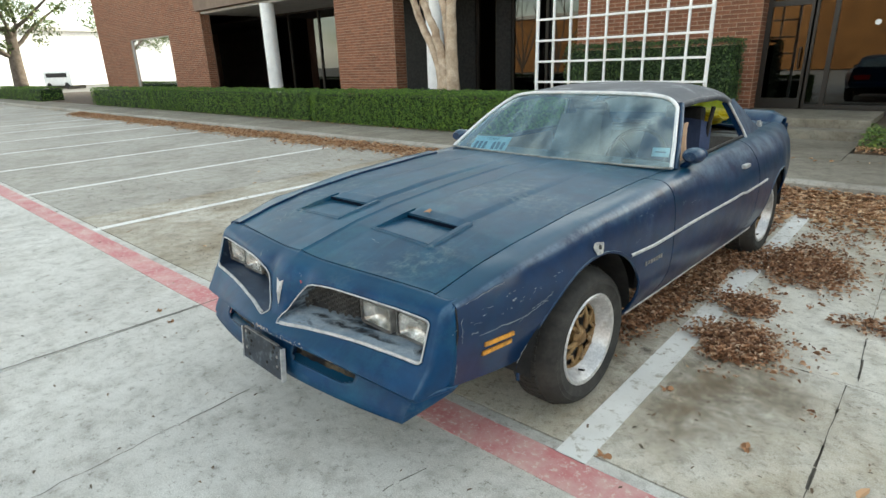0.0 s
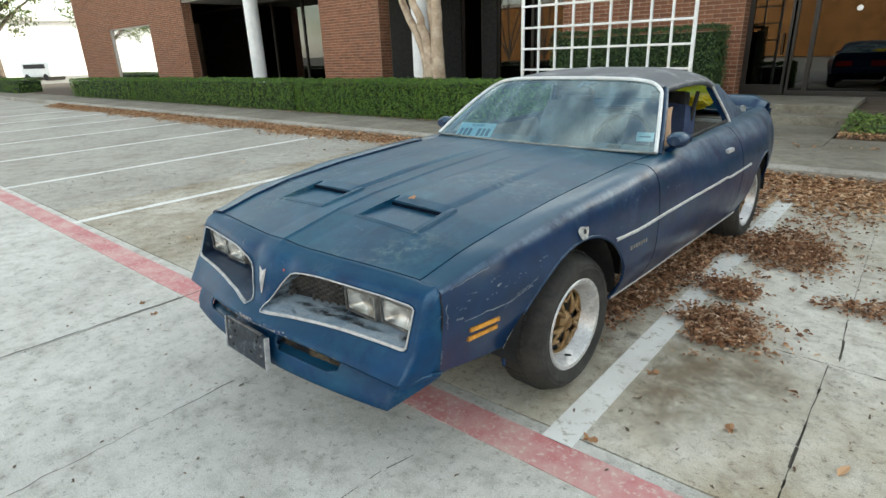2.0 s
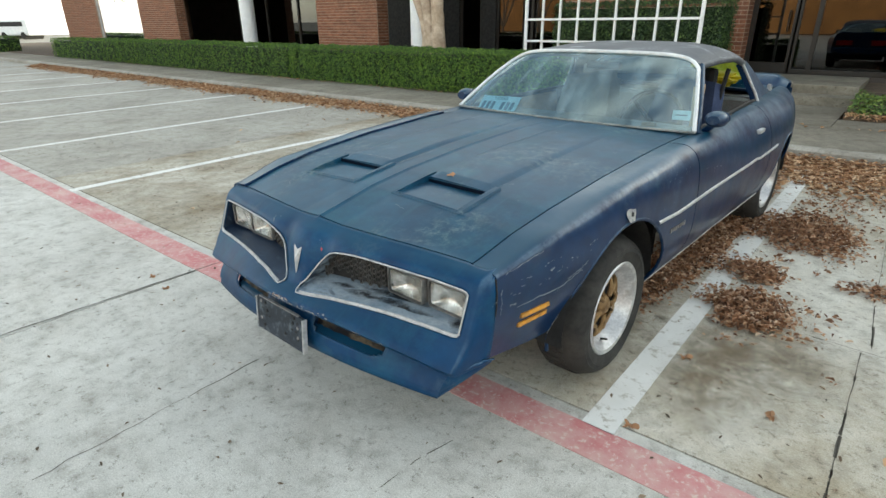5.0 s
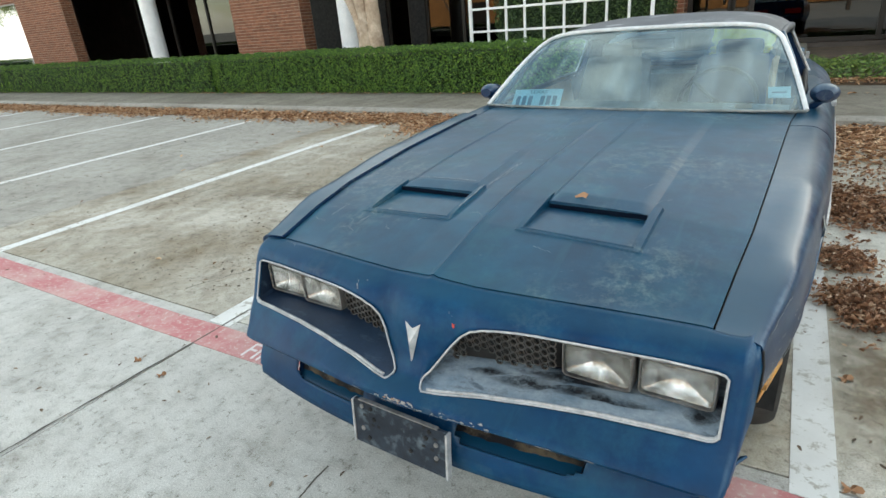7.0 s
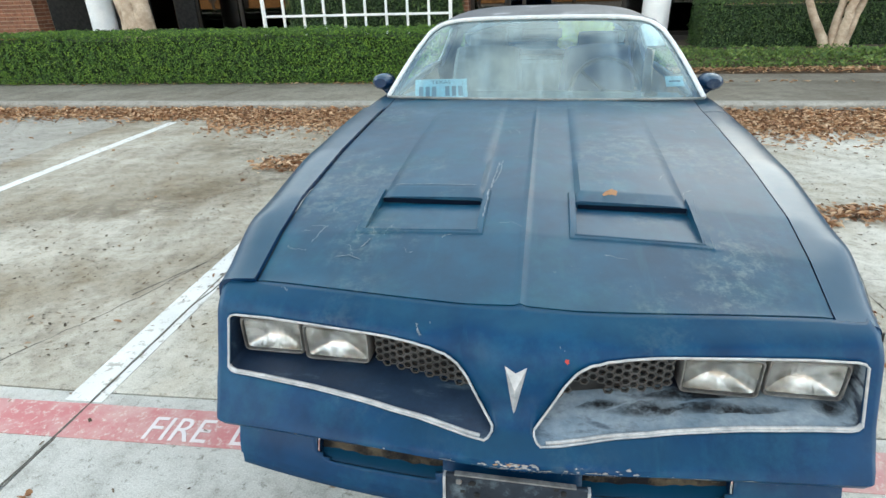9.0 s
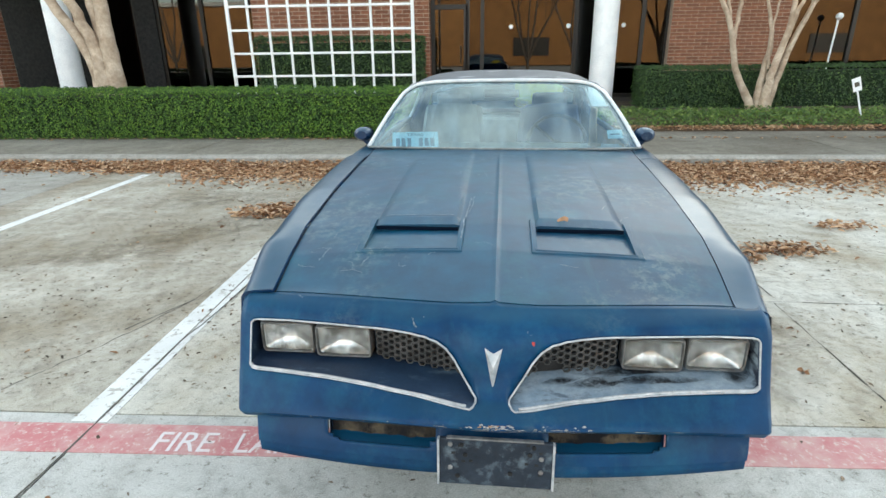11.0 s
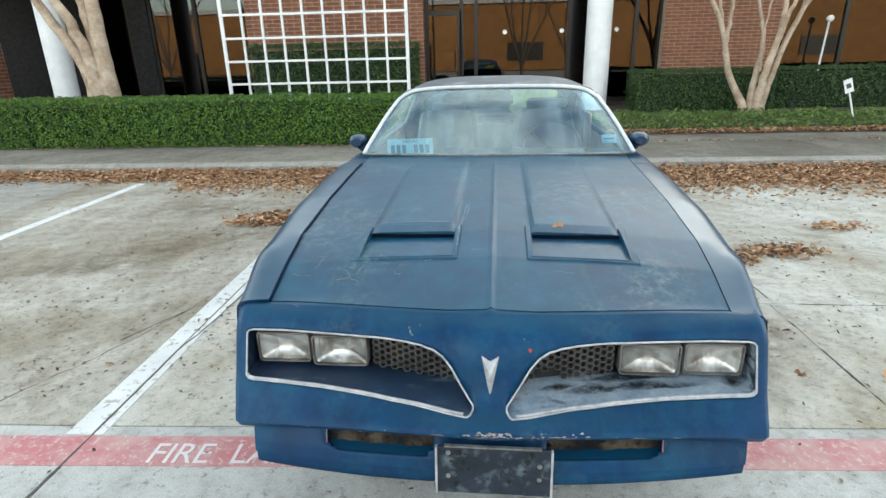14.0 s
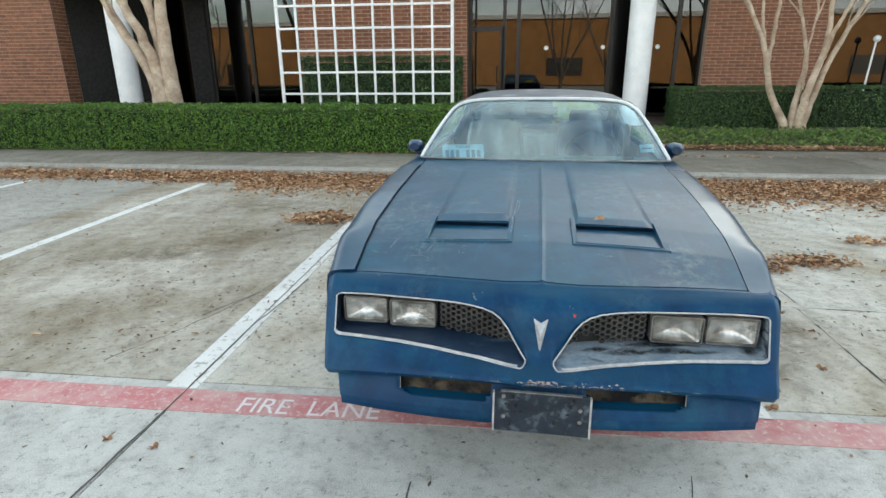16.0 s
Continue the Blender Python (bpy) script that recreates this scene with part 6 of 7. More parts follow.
for end, sgn in ((0, -1), (-1, 1)):
    prev = g[end]
    for k in range(1, 7):
        a = k / 6
        col = [bm.verts.new((sgn * (abs(v.co.x) + 0.010 * math.sin(a * math.pi / 2) + 0.055 * a), lerp(v.co.y, -0.805, a), lerp(v.co.z, lerp(0.455, 0.425, j / 10), a))) for j, v in enumerate(g[end])]
        for j in range(len(col) - 1):
            bm.faces.new((prev[j], prev[j + 1], col[j + 1], col[j]))
        prev = col
valance = part("chin_valance", bm, NOSEPAINT, car, "chin panel with two slots under the bumper", True)
valance.matrix_local = Matrix.Scale(NOSE_BROAD, 4, (1, 0, 0))
shell(valance)
for s in (-1, 1):
    xs = [0.140 + 0.333 * k / 20 for k in range(21)]
    # sloping painted floor of the slot, grimy back wall, end walls
    sheet("slot_floor", [[val(s * x, 0.57) + Vector((0, 0.006, 0)), val(s * x, 0.52) + Vector((0, 0.018, 0)), val(s * x, 0.47) + Vector((0, 0.036, 0))] for x in xs], PAINT, car)
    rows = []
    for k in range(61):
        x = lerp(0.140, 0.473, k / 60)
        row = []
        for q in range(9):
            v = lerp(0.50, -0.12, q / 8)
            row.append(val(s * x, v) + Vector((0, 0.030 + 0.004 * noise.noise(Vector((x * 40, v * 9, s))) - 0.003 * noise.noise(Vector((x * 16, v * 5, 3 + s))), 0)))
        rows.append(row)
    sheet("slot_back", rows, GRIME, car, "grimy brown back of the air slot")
    for x in (0.143, 0.468):
        sheet("slot_end", [[val(s * x, v) + Vector((0, dy, 0)) for v in (-0.05, 0.3, 0.56)] for dy in (0.006, 0.06)], PAINT, car)

pb = group_of("plate_bracket", "", "")
for key in list(pb.keys()):
    del pb[key]
pb.parent = car
pb.matrix_local = pose(0.012, -1.106, 0.432, -5, 0, 0)
box("plate_panel", (-0.150, -0.006, -0.072), (0.150, 0.006, 0.066), BRACKET, pb, 0.004, "scuffed black plate bracket")
for x in (-0.155, 0.149):
    box("edge_rib", (x, -0.009, -0.074), (x + 0.006, 0.010, 0.062), TRIM, pb)
for x, z in ((-0.12, 0.05), (-0.09, 0.05), (0.10, 0.052), (0.12, 0.02), (-0.12, -0.02), (0.12, -0.02), (-0.08, 0.02), (0.09, 0.03), (-0.1, -0.045), (0.04, -0.03)):
    bm = bmesh.new()
    add_lathe(bm, [(0.0, -0.010), (0.006, -0.009), (0.007, -0.005)], pose(x, 0, z, -90, 0, 0) @ pose(0, 0, 0), 10)
    part("bolt", bm, STEELDARK if abs(x) > 0.11 else BLACK, pb)

box("top_lip", (-0.130, -0.008, 0.0665), (0.125, 0.004, 0.070), STEELDARK, pb)
for x, z in ((-0.095, 0.046), (-0.112, 0.024), (-0.085, 0.0), (-0.065, 0.002), (0.085, 0.058), (0.118, 0.036), (0.082, 0.002), (0.108, 0.0), (0.118, -0.03)):
    box("slot_hole", (x - 0.005, -0.0068, z - 0.003), (x + 0.005, -0.0055, z + 0.004), BLACK, pb)

# chips along the bumper edge, scrapes on the fender
def fleck(p, u, w, a, b, mat, owner, seed):
    r = random.Random(seed)
    bm = bmesh.new()
    vs = []
    for k in range(11):
        t = 2 * math.pi * k / 11
        q = 0.25 + 0.9 * r.random()
        vs.append(bm.verts.new(Vector(p) + Vector(u) * a * q * math.cos(t) + Vector(w) * b * q * math.sin(t)))
    bm.faces.new(vs)
    return part("paint_chip", bm, mat, owner, "chipped bare patch in the paint")


chip_rng = random.Random(77)
for k in range(110):
    if k < 80:
        x = chip_rng.gauss(-0.005, 0.035) if k % 2 else chip_rng.choice((0.03, 0.12, 0.155, 0.19, 0.24)) + chip_rng.gauss(0, 0.016)
    else:
        x = chip_rng.uniform(-0.62, 0.62)
    v = chip_rng.uniform(0.925, 0.975) if k < 70 else chip_rng.uniform(0.95, 0.975)
    a = chip_rng.uniform(0.002, 0.009) if k < 80 else chip_rng.uniform(0.001, 0.005)
    p = fas(x, v)
    q = (fas(x, v + 0.02) - p).normalized()
    w = (fas(x + 0.01, v) - p).normalized()
    o = w.cross(q)
    o = o if o.y < 0 else -o
    fleck(p + o * 0.0015, w, q, a, a * chip_rng.uniform(0.3, 0.6), RUST if abs(x) < 0.05 and k % 3 == 0 else BARECHIP, fascia, k)
for k in range(26):
    x = chip_rng.gauss(0.0, 0.045) if k < 12 else chip_rng.uniform(0.06, 0.27) if k < 20 else chip_rng.uniform(-0.5, 0.6)
    v = chip_rng.uniform(0.955, 0.98)
    p = fas(x, v)
    q = (fas(x, v + 0.02) - p).normalized()
    w = (fas(x + 0.01, v) - p).normalized()
    o = w.cross(q)
    o = o if o.y < 0 else -o
    fleck(p + o * 0.0012, w, q, chip_rng.uniform(0.010, 0.024), chip_rng.uniform(0.0012, 0.0035), BARECHIP, fascia, 300 + k)
for k, (x, z, a) in enumerate(((-0.225, 0.752, 0.006), (-0.22, 0.745, 0.008), (-0.214, 0.739, 0.007), (-0.195, 0.757, 0.004), (0.09, 0.735, 0.004), (0.10, 0.728, 0.003))):
    fleck(fas_at(x, z) + Vector((0, -0.003, 0.0015)), (1, 0, 0), (0, 0.3, 0.95), a * 0.5, a, CHIPS, fascia, 40 + k)


# sooty smears rubbed along one housing floor
for k, (x0, x1, f, w) in enumerate(((0.17, 0.42, 0.42, 0.020), (0.24, 0.56, 0.60, 0.018), (0.30, 0.62, 0.35, 0.016), (0.12, 0.26, 0.62, 0.014), (0.64, 0.715, 0.42, 0.030))):
    r = random.Random(500 + k)
    pts = []
    for side in (1, -1):
        for q in range(15):
            u = q / 14 if side > 0 else 1 - q / 14
            x = lerp(x0, x1, u)
            b = fas_at(x, low_line(x))
            zb = max(low_line(x) + 0.014, min(0.586, top_line(x) - 0.004))
            back = max(fas_at(x, top_line(x)).y + 0.02, lerp(-0.93, -0.785, min(1.0, max(0.0, (x - 0.05) / 0.35))))
            mid = Vector((x, lerp(back, b.y, 0.5), lerp(zb, b.z, 0.55)))
            h = f + side * w * 9 * math.sin(math.pi * u) * (0.62 + 0.4 * r.random())
            p = b.lerp(mid, h * 2) if h < 0.5 else mid.lerp(Vector((x, back, zb)), h * 2 - 1)
            pts.append(p + Vector((0, -0.001, 0.003)))
    sm = bmesh.new()
    vs = [sm.verts.new(p) for p in pts]
    for q in range(14):
        sm.faces.new((vs[q], vs[q + 1], vs[28 - q], vs[29 - q]))
    part("soot_smear", sm, SOOT, fascia, "black smear on the rubbed housing")


def side_at(y, z):
    return side_point(y, min((abs(side_point(y, u / 120).z - z), u / 120) for u in range(0, 121))[1])


scrapes = [(-0.78, 0.66), (-0.72, 0.665), (-0.60, 0.68), (-0.52, 0.695), (-0.44, 0.712), (-0.58, 0.735), (-0.66, 0.70), (0.30, 0.72), (0.42, 0.80), (0.52, 0.83), (0.36, 0.84), (0.75, 0.80), (0.9, 0.78), (-0.35, 0.73)]
marks = []
for y, z in scrapes:
    for q in range(4):
        marks.append((y + chip_rng.gauss(0, 0.03), z + chip_rng.gauss(0, 0.008), chip_rng.uniform(0.003, 0.012), chip_rng.uniform(0.0007, 0.0020)))
for k, (y, z, a, b) in enumerate(marks):
    p = side_at(y, z)
    d = (side_at(y + 0.02, z + 0.003) - p).normalized()
    w = (side_at(y, z + 0.015) - p).normalized()
    o = d.cross(w)
    o = o if o.x > 0 else -o
    fleck(p + o * 0.003, d, w, a, b, CHIPS, car, 70 + k)
fleck(fas_at(0.108, 0.708) + Vector((0, -0.003, 0)), (1, 0, 0), (0, 0.2, 1), 0.006, 0.008, REDFLECK, fascia, 91)


def scratch(points, width, mat, owner):
    """A thin wavering scrape over the paint."""
    r = random.Random(str(points))
    rows = []
    for k, (p, out) in enumerate(points):
        q = points[min(k + 1, len(points) - 1)][0] - points[max(0, k - 1)][0]
        across = q.cross(out).normalized() * width * r.uniform(0.3, 1.2)
        p = p + out * 0.0016
        rows.append([p - across, p + across])
    return sheet("scratch", rows, mat, owner, "pale scratch in the paint", smooth=False)


def hood_line(pts, width):
    out = []
    r = random.Random(str(pts))
    for (xa, ya), (xb, yb) in zip(pts, pts[1:]):
        for k in range(10):
            x, y = lerp(xa, xb, k / 10) + r.gauss(0, 0.0015), lerp(ya, yb, k / 10) + r.gauss(0, 0.0015)
            out.append((Vector((x, y, hood_z(x, y))), Vector((0, 0, 1))))
    scratch(out, width, CHIPS, hood)


hood_line([(-0.108, -0.12), (-0.114, -0.24), (-0.118, -0.34)], 0.0030)
hood_line([(-0.100, -0.10), (-0.098, -0.20), (-0.112, -0.30)], 0.0020)
hood_line([(-0.42, -0.338), (-0.30, -0.335), (-0.15, -0.338)], 0.0022)
hood_line([(-0.121, -0.36), (-0.119, -0.46), (-0.122, -0.54)], 0.0024)
scr_rng = random.Random(31)
for k in range(46):
    x = scr_rng.gauss(-0.45, 0.13) if k < 20 else scr_rng.uniform(-0.62, 0.62)
    y = scr_rng.gauss(-0.62, 0.09) if k < 20 else scr_rng.uniform(-0.74, 0.6)
    if abs(x) > 0.64 or (0.12 < abs(x) < 0.46 and -0.60 < y < -0.33):
        continue
    a, d = scr_rng.uniform(0, math.pi), scr_rng.uniform(0.010, 0.045)
    bend = scr_rng.gauss(0, 0.4)
    hood_line([(x, y), (x + d * math.cos(a), y + d * math.sin(a)), (x + d * 1.8 * math.cos(a + bend), y + d * 1.8 * math.sin(a + bend))], scr_rng.uniform(0.0006, 0.0014))


def side_line(pts, width, mat=None):
    out = []
    r = random.Random(str(pts))
    for (ya, za), (yb, zb) in zip(pts, pts[1:]):
        for k in range(7):
            y, z = lerp(ya, yb, k / 7) + r.gauss(0, 0.002), lerp(za, zb, k / 7) + r.gauss(0, 0.0015)
            out.append((side_at(y, z), Vector((1, 0, 0))))
    for p, o in out:
        p.x += 0.001
    scratch(out, width, mat or CHIPS, car)


side_line([(-0.70, 0.612), (-0.62, 0.618), (-0.52, 0.622), (-0.44, 0.632), (-0.36, 0.650)], 0.0018)
side_line([(-0.50, 0.628), (-0.53, 0.600)], 0.0014)
side_line([(-0.47, 0.640), (-0.40, 0.652), (-0.34, 0.676)], 0.0016)
side_line([(-0.785, 0.70), (-0.783, 0.64), (-0.778, 0.60)], 0.0016)
side_line([(-0.783, 0.52), (-0.775, 0.47), (-0.765, 0.445)], 0.0020)
side_line([(-0.74, 0.628), (-0.71, 0.630)], 0.0030)
side_line([(-0.57, 0.705), (-0.55, 0.712)], 0.0040)
side_line([(-0.76, 0.742), (-0.66, 0.765), (-0.58, 0.782)], 0.0016)
side_line([(-0.448, 0.37), (-0.436, 0.43), (-0.424, 0.47)], 0.0045, BARECHIP)
seam = [side_at(-0.80, z) for z in (0.74, 0.70, 0.64, 0.58, 0.52, 0.46, 0.435)]
tube("bumper_seam", [p + Vector((0.001, -0.002, 0)) for p in seam], 0.0025, BLACK, car, 6)

# cabin ------------------------------------------------------------------
def ws_base(u):
    return Vector((0.005 + 0.767 * u, 0.80 + 0.066 * u * u, 0.940 - 0.002 * u * u))


def ws_top(u):
    return Vector((0.005 + 0.598 * u, 1.345 - 0.03 * u * u, 1.280 - 0.014 * abs(u) ** 3 - 0.030 * abs(u) ** 10))


rows = []
for k in range(13):
    v = k / 12
    row = []
    for i in range(25):
        u = -1 + i / 12
        p = ws_base(u).lerp(ws_top(u), v)
        p.z += 0.018 * math.sin(math.pi * v)
        row.append(p)
    rows.append(row)
ws = sheet("windscreen", rows, WINDSCREEN, car, "dusty windscreen reflecting the sky")
ws.visible_shadow = False
frame_path = [rows[k][0] for k in range(0, 12)] + [rows[12][i] for i in range(1, 24, 2)] + [rows[k][24] for k in range(11, -1, -1)]
rounded = [p + Vector((0, -0.004, 0.006)) for p in frame_path]
for turn in range(2):
    rounded = [rounded[0]] + [q for a, b in zip(rounded, rounded[1:]) for q in (a.lerp(b, 0.25), a.lerp(b, 0.75))] + [rounded[-1]]
tube("windscreen_trim", rounded, 0.0105, WHITETRIM, car, 8, False, "whitish windscreen trim")
tube("windscreen_seal", [rows[0][i] + Vector((0, -0.004, 0.004)) for i in range(25)], 0.0065, DULLSEAL, car, 6, False, "dull grey lower windscreen seal")
tube("cowl_grille", [Vector((0.70 * (-1 + k / 8), 0.80 + 0.11 * (-1 + k / 8) ** 2, 0.925)) for k in range(17)], 0.014, BLACK, car)

# roof
rows = []
for k in range(17):
    v = k / 16
    row = []
    for i in range(29):
        u = -1 + i / 14
        half = table([(0, 0.598), (0.3, 0.612), (0.6, 0.618), (0.85, 0.606), (1, 0.570)], v)
        crown = table([(0, 1.284), (0.12, 1.306), (0.35, 1.330), (0.6, 1.330), (0.8, 1.305), (1, 1.250)], v)
        fall = lerp(0.014, 0.052, min(1, v * 3)) * abs(u) ** 3 + lerp(0.030, 0.038, min(1, v * 4)) * abs(u) ** 10
        row.append((0.005 + half * u, lerp(1.345 - 0.03 * u * u, 2.42, v), crown - fall))
    rows.append(row)
sheet("roof_panel", rows, ROOF, car, "dull dark roof with worn vinyl", 0.02)
# rear window, pillars
def rw(u, v):
    return Vector((lerp(0.56, 0.62, v) * u, lerp(2.40, 2.84, v), lerp(1.245, 0.985, v) - 0.06 * abs(u) ** 3 * (1 - v) + 0.05 * math.sin(math.pi * v) - 0.02 * abs(u) ** 2))


rwin = sheet("rear_window", [[rw(-1 + i / 8, k / 8) for i in range(17)] for k in range(9)], WINDSCREEN, car, "rear window")
rwin.visible_shadow = False
for sgn in (1, -1):
    # A pillar
    tube("front_pillar", [(0.005 + sgn * 0.762, 0.925, 0.922), (0.005 + sgn * 0.718, 1.05, 1.02), (0.005 + sgn * 0.664, 1.20, 1.13), (0.005 + sgn * 0.606, 1.345, 1.225)], 0.018, PAINT, car, 10)
    tube("roof_rail", [(0.005 + sgn * 0.603, 1.35, 1.222), (0.005 + sgn * 0.612, 1.62, 1.236), (0.005 + sgn * 0.616, 1.95, 1.232), (0.005 + sgn * 0.606, 2.22, 1.19)], 0.018, ROOF, car, 10)
    # sail panel
    A = [(0.606, 2.17, 1.195), (0.650, 2.22, 1.10), (0.700, 2.26, 1.00), (0.735, 2.25, 0.935)]
    B = [(0.580, 2.42, 1.195), (0.625, 2.53, 1.11), (0.660, 2.66, 1.02), (0.69, 2.80, 0.955)]
    sheet("rear_pillar", [[Vector((sgn * a[0], a[1], a[2])).lerp(Vector((sgn * b[0], b[1], b[2])), k / 6) for a, b in zip(A, B)] for k in range(7)], PAINT, car, "", 0.03)
    tube("rear_pillar_trim", [(sgn * (a[0] + 0.012), a[1], a[2]) for a in A], 0.009, TRIM, car)
    # belt rail of the door opening
    tube("belt_seal", [(sgn * 0.735, 0.96, 0.93), (sgn * 0.742, 1.5, 0.95), (sgn * 0.72, 2.22, 0.96)], 0.012, BLACK, car)
    for k, (y, z) in enumerate(((2.62, 1.0), (2.66, 0.985))):
        box("pillar_badge", (min(sgn * 0.70, sgn * 0.72), y, z), (max(sgn * 0.70, sgn * 0.72), y + 0.03, z + 0.03), TRIM, car)
    # inner door card
    sheet("door_card", [[(sgn * x, y, z) for x, z in ((0.73, 0.93), (0.70, 0.80), (0.69, 0.5), (0.68, 0.32))] for y in (1.02, 1.3, 1.7, 2.1)], TAN, car, "tan inner door card", 0.01)

# deck, spoiler, tail
rows = []
for k in range(9):
    y = lerp(2.78, 3.70, k / 8)
    rows.append([(lerp(0.64, 0.57, k / 8) * u, y, lerp(0.985, 0.95, k / 8) - 0.02 * u * u) for u in [-1 + i / 8 for i in range(17)]])
sheet("deck_lid", rows, PAINT, car, "", 0.015)
rows = []
for i in range(33):
    u = -1 + i / 16
    x = 0.67 * u
    lift = 0.075 if abs(u) < 0.82 else lerp(0.075, 0.02, (abs(u) - 0.82) / 0.18)
    y = 3.56 - 0.10 * u * u
    rows.append([(x, y, 0.935), (x, y + 0.08, 0.96 + lift * 0.7), (x, y + 0.18, 0.95 + lift), (x, y + 0.20, 0.94 + lift), (x, y + 0.17, 0.90)])
sheet("rear_spoiler", rows, PAINT, car, "ducktail rear spoiler", 0.006)
sheet("tail_panel", [[(0.68 * u, 3.74 - 0.06 * u * u, z) for z in (0.92, 0.80, 0.68, 0.56, 0.42)] for u in [-1 + i / 8 for i in range(17)]], PAINT, car, "", 0.01)
box("rear_bumper", (-0.67, 3.66, 0.44), (0.67, 3.80, 0.60), PAINT, car, 0.04)
for s in (-1, 1):
    box("tail_lamp", (min(s * 0.22, s * 0.62), 3.70, 0.66), (max(s * 0.22, s * 0.62), 3.755, 0.80), plain("tail_red", (0.35, 0.01, 0.01), 0.2), car, 0.01, "red tail lamp")

# underbody and floor
box("underbody", (-0.56, -0.40, 0.26), (0.56, 3.5, 0.36), BLACK, car, 0.02)
box("engine_bay", (-0.52, -0.70, 0.40), (0.52, 0.70, 0.70), BLACK, car)
box("firewall", (-0.70, 0.70, 0.30), (0.70, 0.74, 0.90), BLACK, car)
box("boot_floor", (-0.55, 2.7, 0.34), (0.55, 3.6, 0.80), BLACK, car)

# interior
rows = []
for y, z in ((0.80, 0.925), (0.95, 0.940), (1.10, 0.935), (1.16, 0.90), (1.17, 0.76), (1.10, 0.62)):
    rows.append([(0.70 * u, y + 0.02 * u * u, z - 0.01 * u * u) for u in [-1 + i / 6 for i in range(13)]])
sheet("dashboard", rows, DASH, car, "sun-bleached grey dashboard", 0.01)
bm = bmesh.new()
add_tube(bm, [pose(0.36, 1.33, 0.90, 62, 0, 0) @ Vector((0.185 * math.cos(a), 0.185 * math.sin(a), 0)) for a in [2 * math.pi * k / 28 for k in range(28)]], 0.013, 8, True)
for a in (0, 2.4, 3.9):
    add_tube(bm, [pose(0.36, 1.33, 0.90, 62, 0, 0) @ Vector((r * math.cos(a), r * math.sin(a), -0.02)) for r in (0.02, 0.18)], 0.012, 6)
part("steering_wheel", bm, BLACK, car, "thin-rimmed dark steering wheel", True)
tube("steering_column", [(0.36, 1.34, 0.89), (0.36, 1.12, 0.78)], 0.03, BLACK, car)


def bucket(x, y, mat):
    e = group_of("bucket_seat", "", "")
    for key in list(e.keys()):
        del e[key]
    e.parent = car
    e.matrix_local = pose(x, y, 0.36)
    rows = []
    for k in range(11):
        v = k / 10
        w = 0.245 * (1 - 0.35 * max(0, v - 0.55) ** 1.2)
        rows.append([(w * u, 0.30 + 0.22 * v + 0.05 * abs(u) ** 2 * -1, 0.08 + 0.62 * v) for u in [-1 + i / 6 for i in range(13)]])
    sheet("backrest", rows, mat, e, "", 0.10)
    rows = []
    for k in range(7):
        v = k / 6
        rows.append([(0.25 * u, -0.22 + 0.54 * v, 0.14 - 0.05 * v + 0.03 * abs(u) ** 3) for u in [-1 + i / 6 for i in range(13)]])
    sheet("cushion", rows, mat, e, "", 0.10)
    box("headrest", (-0.13, 0.50, 0.66), (0.13, 0.60, 0.80), BLACK if x > 0 else mat, e, 0.035)


bucket(0.36, 1.50, BLUESEAT)
bucket(-0.36, 1.50, SEAT)
bm = bmesh.new()
add_box(bm, (-0.60, 2.25, 0.40), (0.60, 2.62, 0.56), 0.05)
add_box(bm, (-0.60, 2.56, 0.50), (0.60, 2.74, 0.92), 0.05)
part("rear_bench", bm, SEAT, car, "pale rear bench", True)
box("parcel_shelf", (-0.60, 2.68, 0.90), (0.60, 2.95, 0.93), SEAT, car)
tube("seat_belt", [(0.585, 2.0, 1.17), (0.56, 1.98, 0.95), (0.50, 1.93, 0.70)], 0.014, BLACK, car)
tube("rear_view_mirror", [(-0.11, 1.40, 1.20), (0.11, 1.40, 1.20)], 0.025, BLACK, car)
bm = bmesh.new()
bmesh.ops.create_icosphere(bm, subdivisions=4, radius=1.0)
for v in bm.verts:
    k = 1 + 0.35 * noise.noise(v.co * 1.8) + 0.12 * noise.noise(v.co * 6)
    v.co = Vector((v.co.x * 0.19, v.co.y * 0.13, v.co.z * 0.062)) * k
bag = part("yellow_bag", bm, YELLOW, None, "", True)
bag.matrix_world = pose(0.026, 0, 0, 0, 0, CAR_YAW) @ pose(0.32, 2.58, 1.045)
tagged(bag, "crumpled bright yellow plastic bag on the rear seat", "bag")

sheet("hung_cloth", [[(0.60 + 0.012 * math.sin(q * 2.1 + z * 9), 1.34 + 0.028 * q, z) for z in (1.11, 1.03, 0.95, 0.85, 0.74)] for q in range(8)], TAN, car, "tan cloth hanging behind the door pillar", 0.006)

# paper plate on the dash, sticker on the glass
CARM = pose(0.026, 0.0, 0, 0, 0, CAR_YAW)
pl = group_of("paper_plate", "pale blue paper permit propped behind the windscreen", "permit", CARM @ pose(-0.50, 0.945, 0.968, 34, 0, 10))
box("sheet", (-0.135, -0.07, -0.001), (0.135, 0.07, 0.001), PAPER, pl)
tx = writing("lettering", "TEXAS", Matrix(), 0.024, INK, "", "", 0.10, 0.0003)
for key in ("label", "category"):
    if key in tx:
        del tx[key]
tx.parent = pl
tx.matrix_local = pose(-0.05, 0.035, 0.0022)
for k in range(7):
    if k != 3:
        box("number_bar", (-0.115 + 0.034 * k, -0.055, 0.0015), (-0.093 + 0.034 * k, 0.015, 0.0026), INK, pl)
stk = group_of("windscreen_sticker", "small pale sticker inside the windscreen corner", "sticker", CARM @ pose(0.655, 0.99, 1.0, 52, 0, 14))
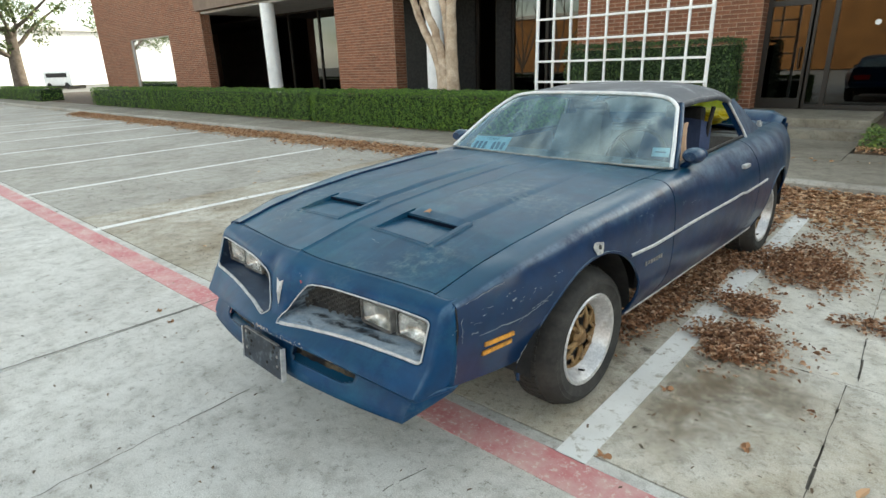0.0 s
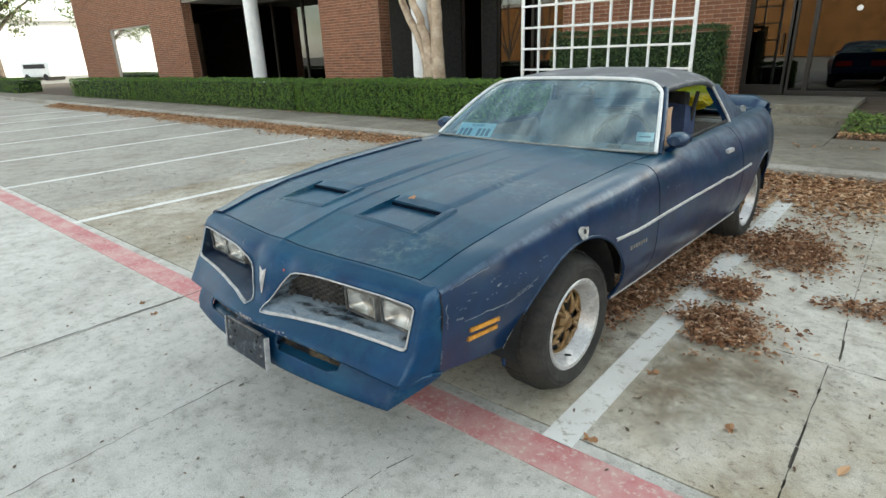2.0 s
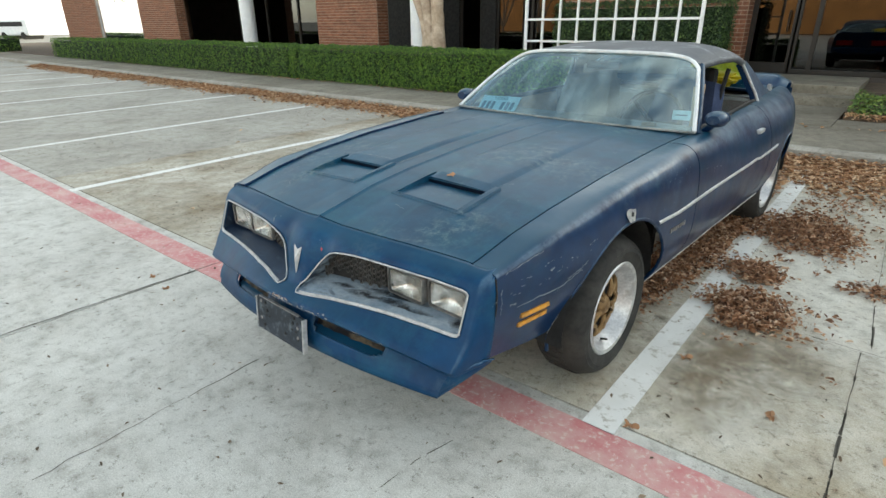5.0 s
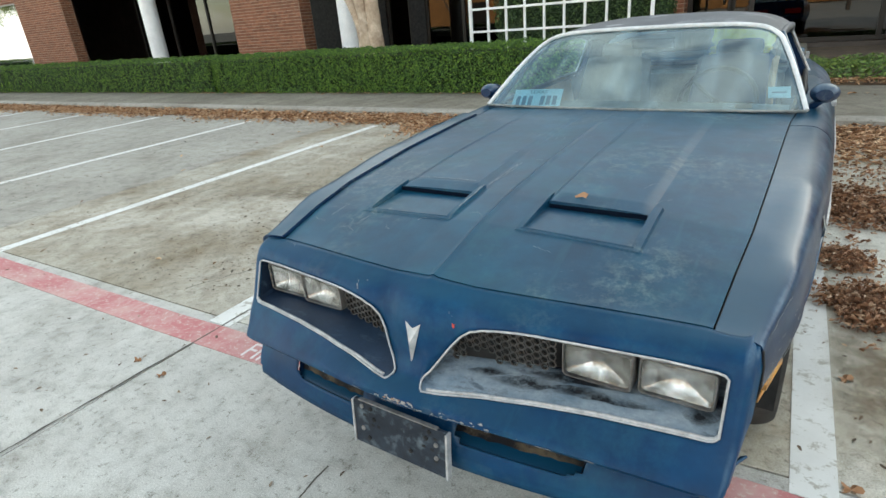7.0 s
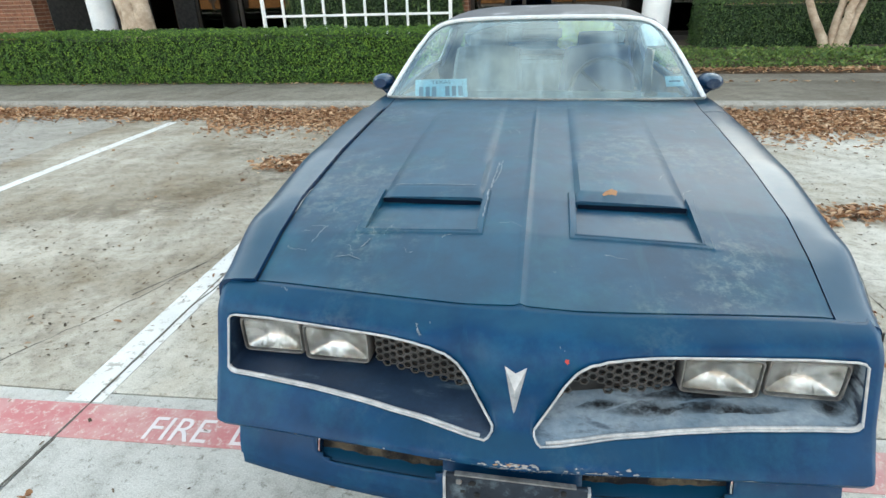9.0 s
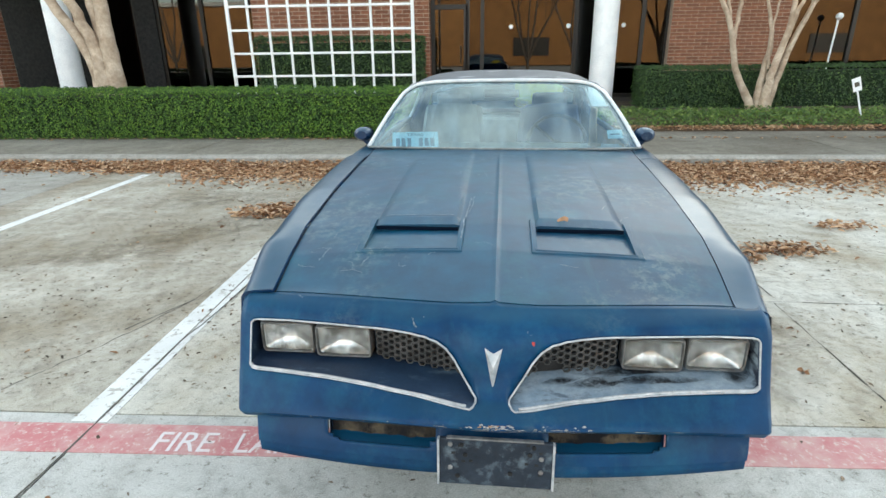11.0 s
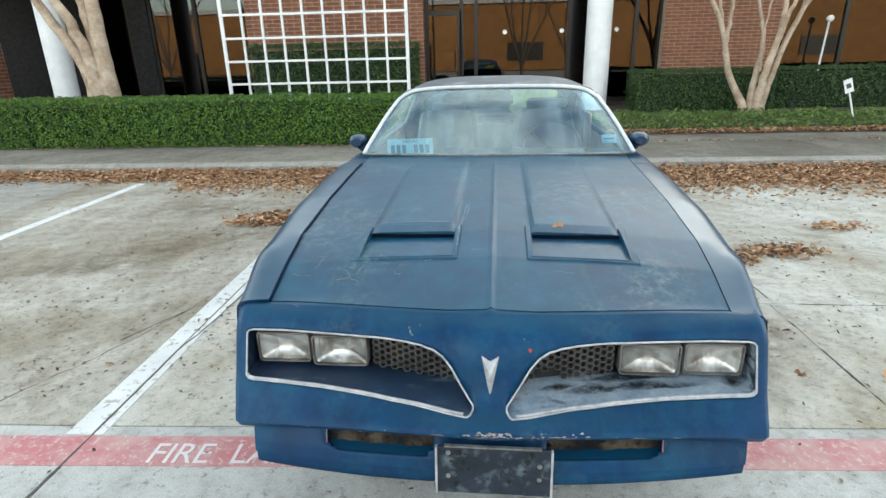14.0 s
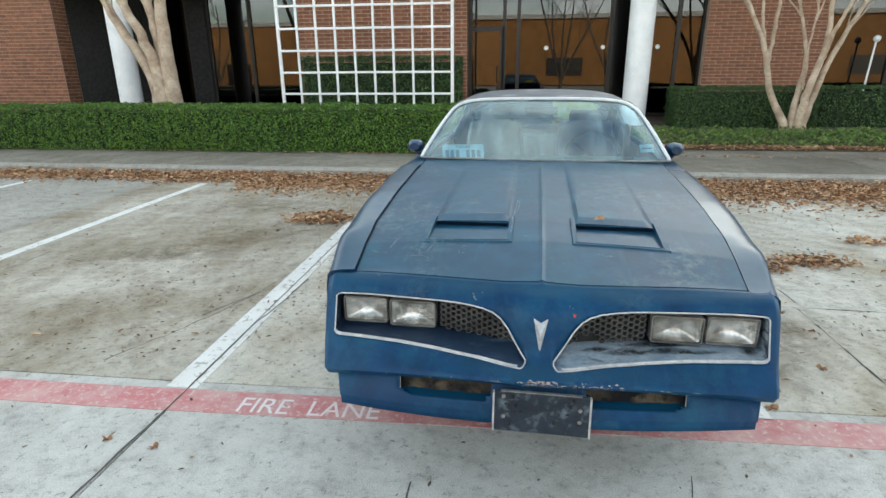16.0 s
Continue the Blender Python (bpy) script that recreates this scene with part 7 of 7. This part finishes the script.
box("sheet", (-0.045, -0.028, -0.001), (0.045, 0.028, 0.001), PAPER, stk)
box("text_bar", (-0.030, -0.004, 0.0014), (0.028, 0.003, 0.0022), INK, stk)
tagged(box("crumpled_wrapper", (0, 0, 0), (0.07, 0.03, 0.02), TAN, None, 0.006), "small crumpled wrapper on the dashboard", "wrapper").matrix_world = CARM @ pose(0.50, 0.86, 0.945, 0, 0, 20)

# dry leaf caught on the scoop
lf = bmesh.new()
add_sheet(lf, [[(-0.022, 0, 0.004), (-0.010, 0.012, 0.010), (0.004, 0.010, 0.018), (0.020, 0.004, 0.014)], [(-0.018, -0.006, 0.002), (-0.004, 0.0, 0.004), (0.006, -0.004, 0.006), (0.016, -0.008, 0.004)]])
thicken(lf, 0.0012)
lfo = part("dry_leaf", lf, DRYLEAF, None, "", False)
lfo.matrix_world = CARM @ pose(0.233, -0.378, hood_z(0.233, -0.37) + 0.0005)
tagged(lfo, "single curled dry leaf caught on the hood scoop", "leaf")

# wheels -----------------------------------------------------------------
def wheel(sgn, y, turn=0.0):
    e = group_of("wheel", "", "")
    for key in list(e.keys()):
        del e[key]
    e.parent = car
    e.matrix_local = pose(sgn * (0.733 if y < 1 else 0.713), y if y < 1 else rear(y), HUB, 0, 0, turn) @ pose(0, 0, 0, 0, 90 * sgn, 0)
    bm = bmesh.new()
    add_lathe(bm, [(0.205, -0.10), (0.24, -0.112), (0.285, -0.112), (0.308, -0.098), (0.318, -0.078), (0.321, -0.03), (0.3205, 0.005), (0.317, 0.035), (0.309, 0.064), (0.298, 0.088), (0.284, 0.104), (0.275, 0.111), (0.271, 0.109), (0.255, 0.114), (0.250, 0.111), (0.232, 0.111), (0.205, 0.098)], Matrix(), 56)
    part("tyre", bm, RUBBER, e, "", True)
    bm = bmesh.new()
    for k in range(56):
        a0 = 2 * math.pi * k / 56
        for z0, z1, off in ((-0.072, -0.032, 0.0), (-0.026, 0.006, 0.03), (0.011, 0.034, 0.0)):
            vs = [bm.verts.new(((0.3235 if q else 0.316) * math.cos(a0 + off + d), (0.3235 if q else 0.316) * math.sin(a0 + off + d), z)) for q in (0, 1) for d, z in ((0, z0), (0.075, z0), (0.075, z1), (0, z1))]
            bm.faces.new(vs[4:8])
            for i in range(4):
                bm.faces.new((vs[i], vs[(i + 1) % 4], vs[4 + (i + 1) % 4], vs[4 + i]))
    part("tread", bm, RUBBER, e)
    bm = bmesh.new()
    add_lathe(bm, [(0.150, 0.030), (0.160, 0.034), (0.172, 0.058), (0.184, 0.088), (0.192, 0.102), (0.206, 0.106), (0.212, 0.098), (0.205, 0.09)], Matrix(), 56)
    rim = part("rim", bm, STEEL, e, "dull polished deep-dish rim", True)
    bm = bmesh.new()
    add_lathe(bm, [(0.0, 0.020), (0.150, 0.016), (0.156, 0.028)], Matrix(), 40)
    part("wheel_disc", bm, BLACK, e)
    bm = bmesh.new()
    add_tube(bm, [(0.146 * math.cos(a), 0.146 * math.sin(a), 0.036) for a in [2 * math.pi * k / 40 for k in range(40)]], 0.0075, 8, True)
    part("centre_ring", bm, BRONZE, rim, "", True)
    for k in range(5):
        a = 2 * math.pi * k / 5
        for d in (-0.20, 0.20):
            bm = bmesh.new()
            add_tube(bm, [(0.045 * math.cos(a), 0.045 * math.sin(a), 0.058), (0.095 * math.cos(a + d * 0.8), 0.095 * math.sin(a + d * 0.8), 0.056), (0.144 * math.cos(a + d * 1.6), 0.144 * math.sin(a + d * 1.6), 0.040)], lambda t: lerp(0.011, 0.0085, t), 8)
            part("spoke", bm, BRONZE, rim, "bronze cast spoke", True)
        bm = bmesh.new()
        b = a + math.pi / 5
        add_tube(bm, [(0.125 * math.cos(b - 0.33), 0.125 * math.sin(b - 0.33), 0.046), (0.098 * math.cos(b), 0.098 * math.sin(b), 0.050), (0.125 * math.cos(b + 0.33), 0.125 * math.sin(b + 0.33), 0.046)], 0.008, 6)
        part("web", bm, BRONZE, rim, "", True)
    bm = bmesh.new()
    add_lathe(bm, [(0.0, 0.072), (0.026, 0.070), (0.034, 0.062), (0.050, 0.050), (0.054, 0.022)], Matrix(), 30)
    part("hub_cap", bm, BRONZE, rim, "", True)
    bm = bmesh.new()
    add_tube(bm, [(0.168, 0, 0.055), (0.160, 0, 0.085)], 0.005, 8)
    part("valve", bm, BLACK, rim)


for sgn in (1, -1):
    wheel(sgn, AXLES[0], 0)
    wheel(sgn, AXLES[1])

for ob in [o for o in bpy.data.objects if o.parent == car and o.type == "MESH"]:
    for v in ob.data.vertices:
        v.co.y = rear(v.co.y)
    for sub in ob.children:
        if sub.type == "MESH":
            for v in sub.data.vertices:
                v.co.y = rear(v.co.y)
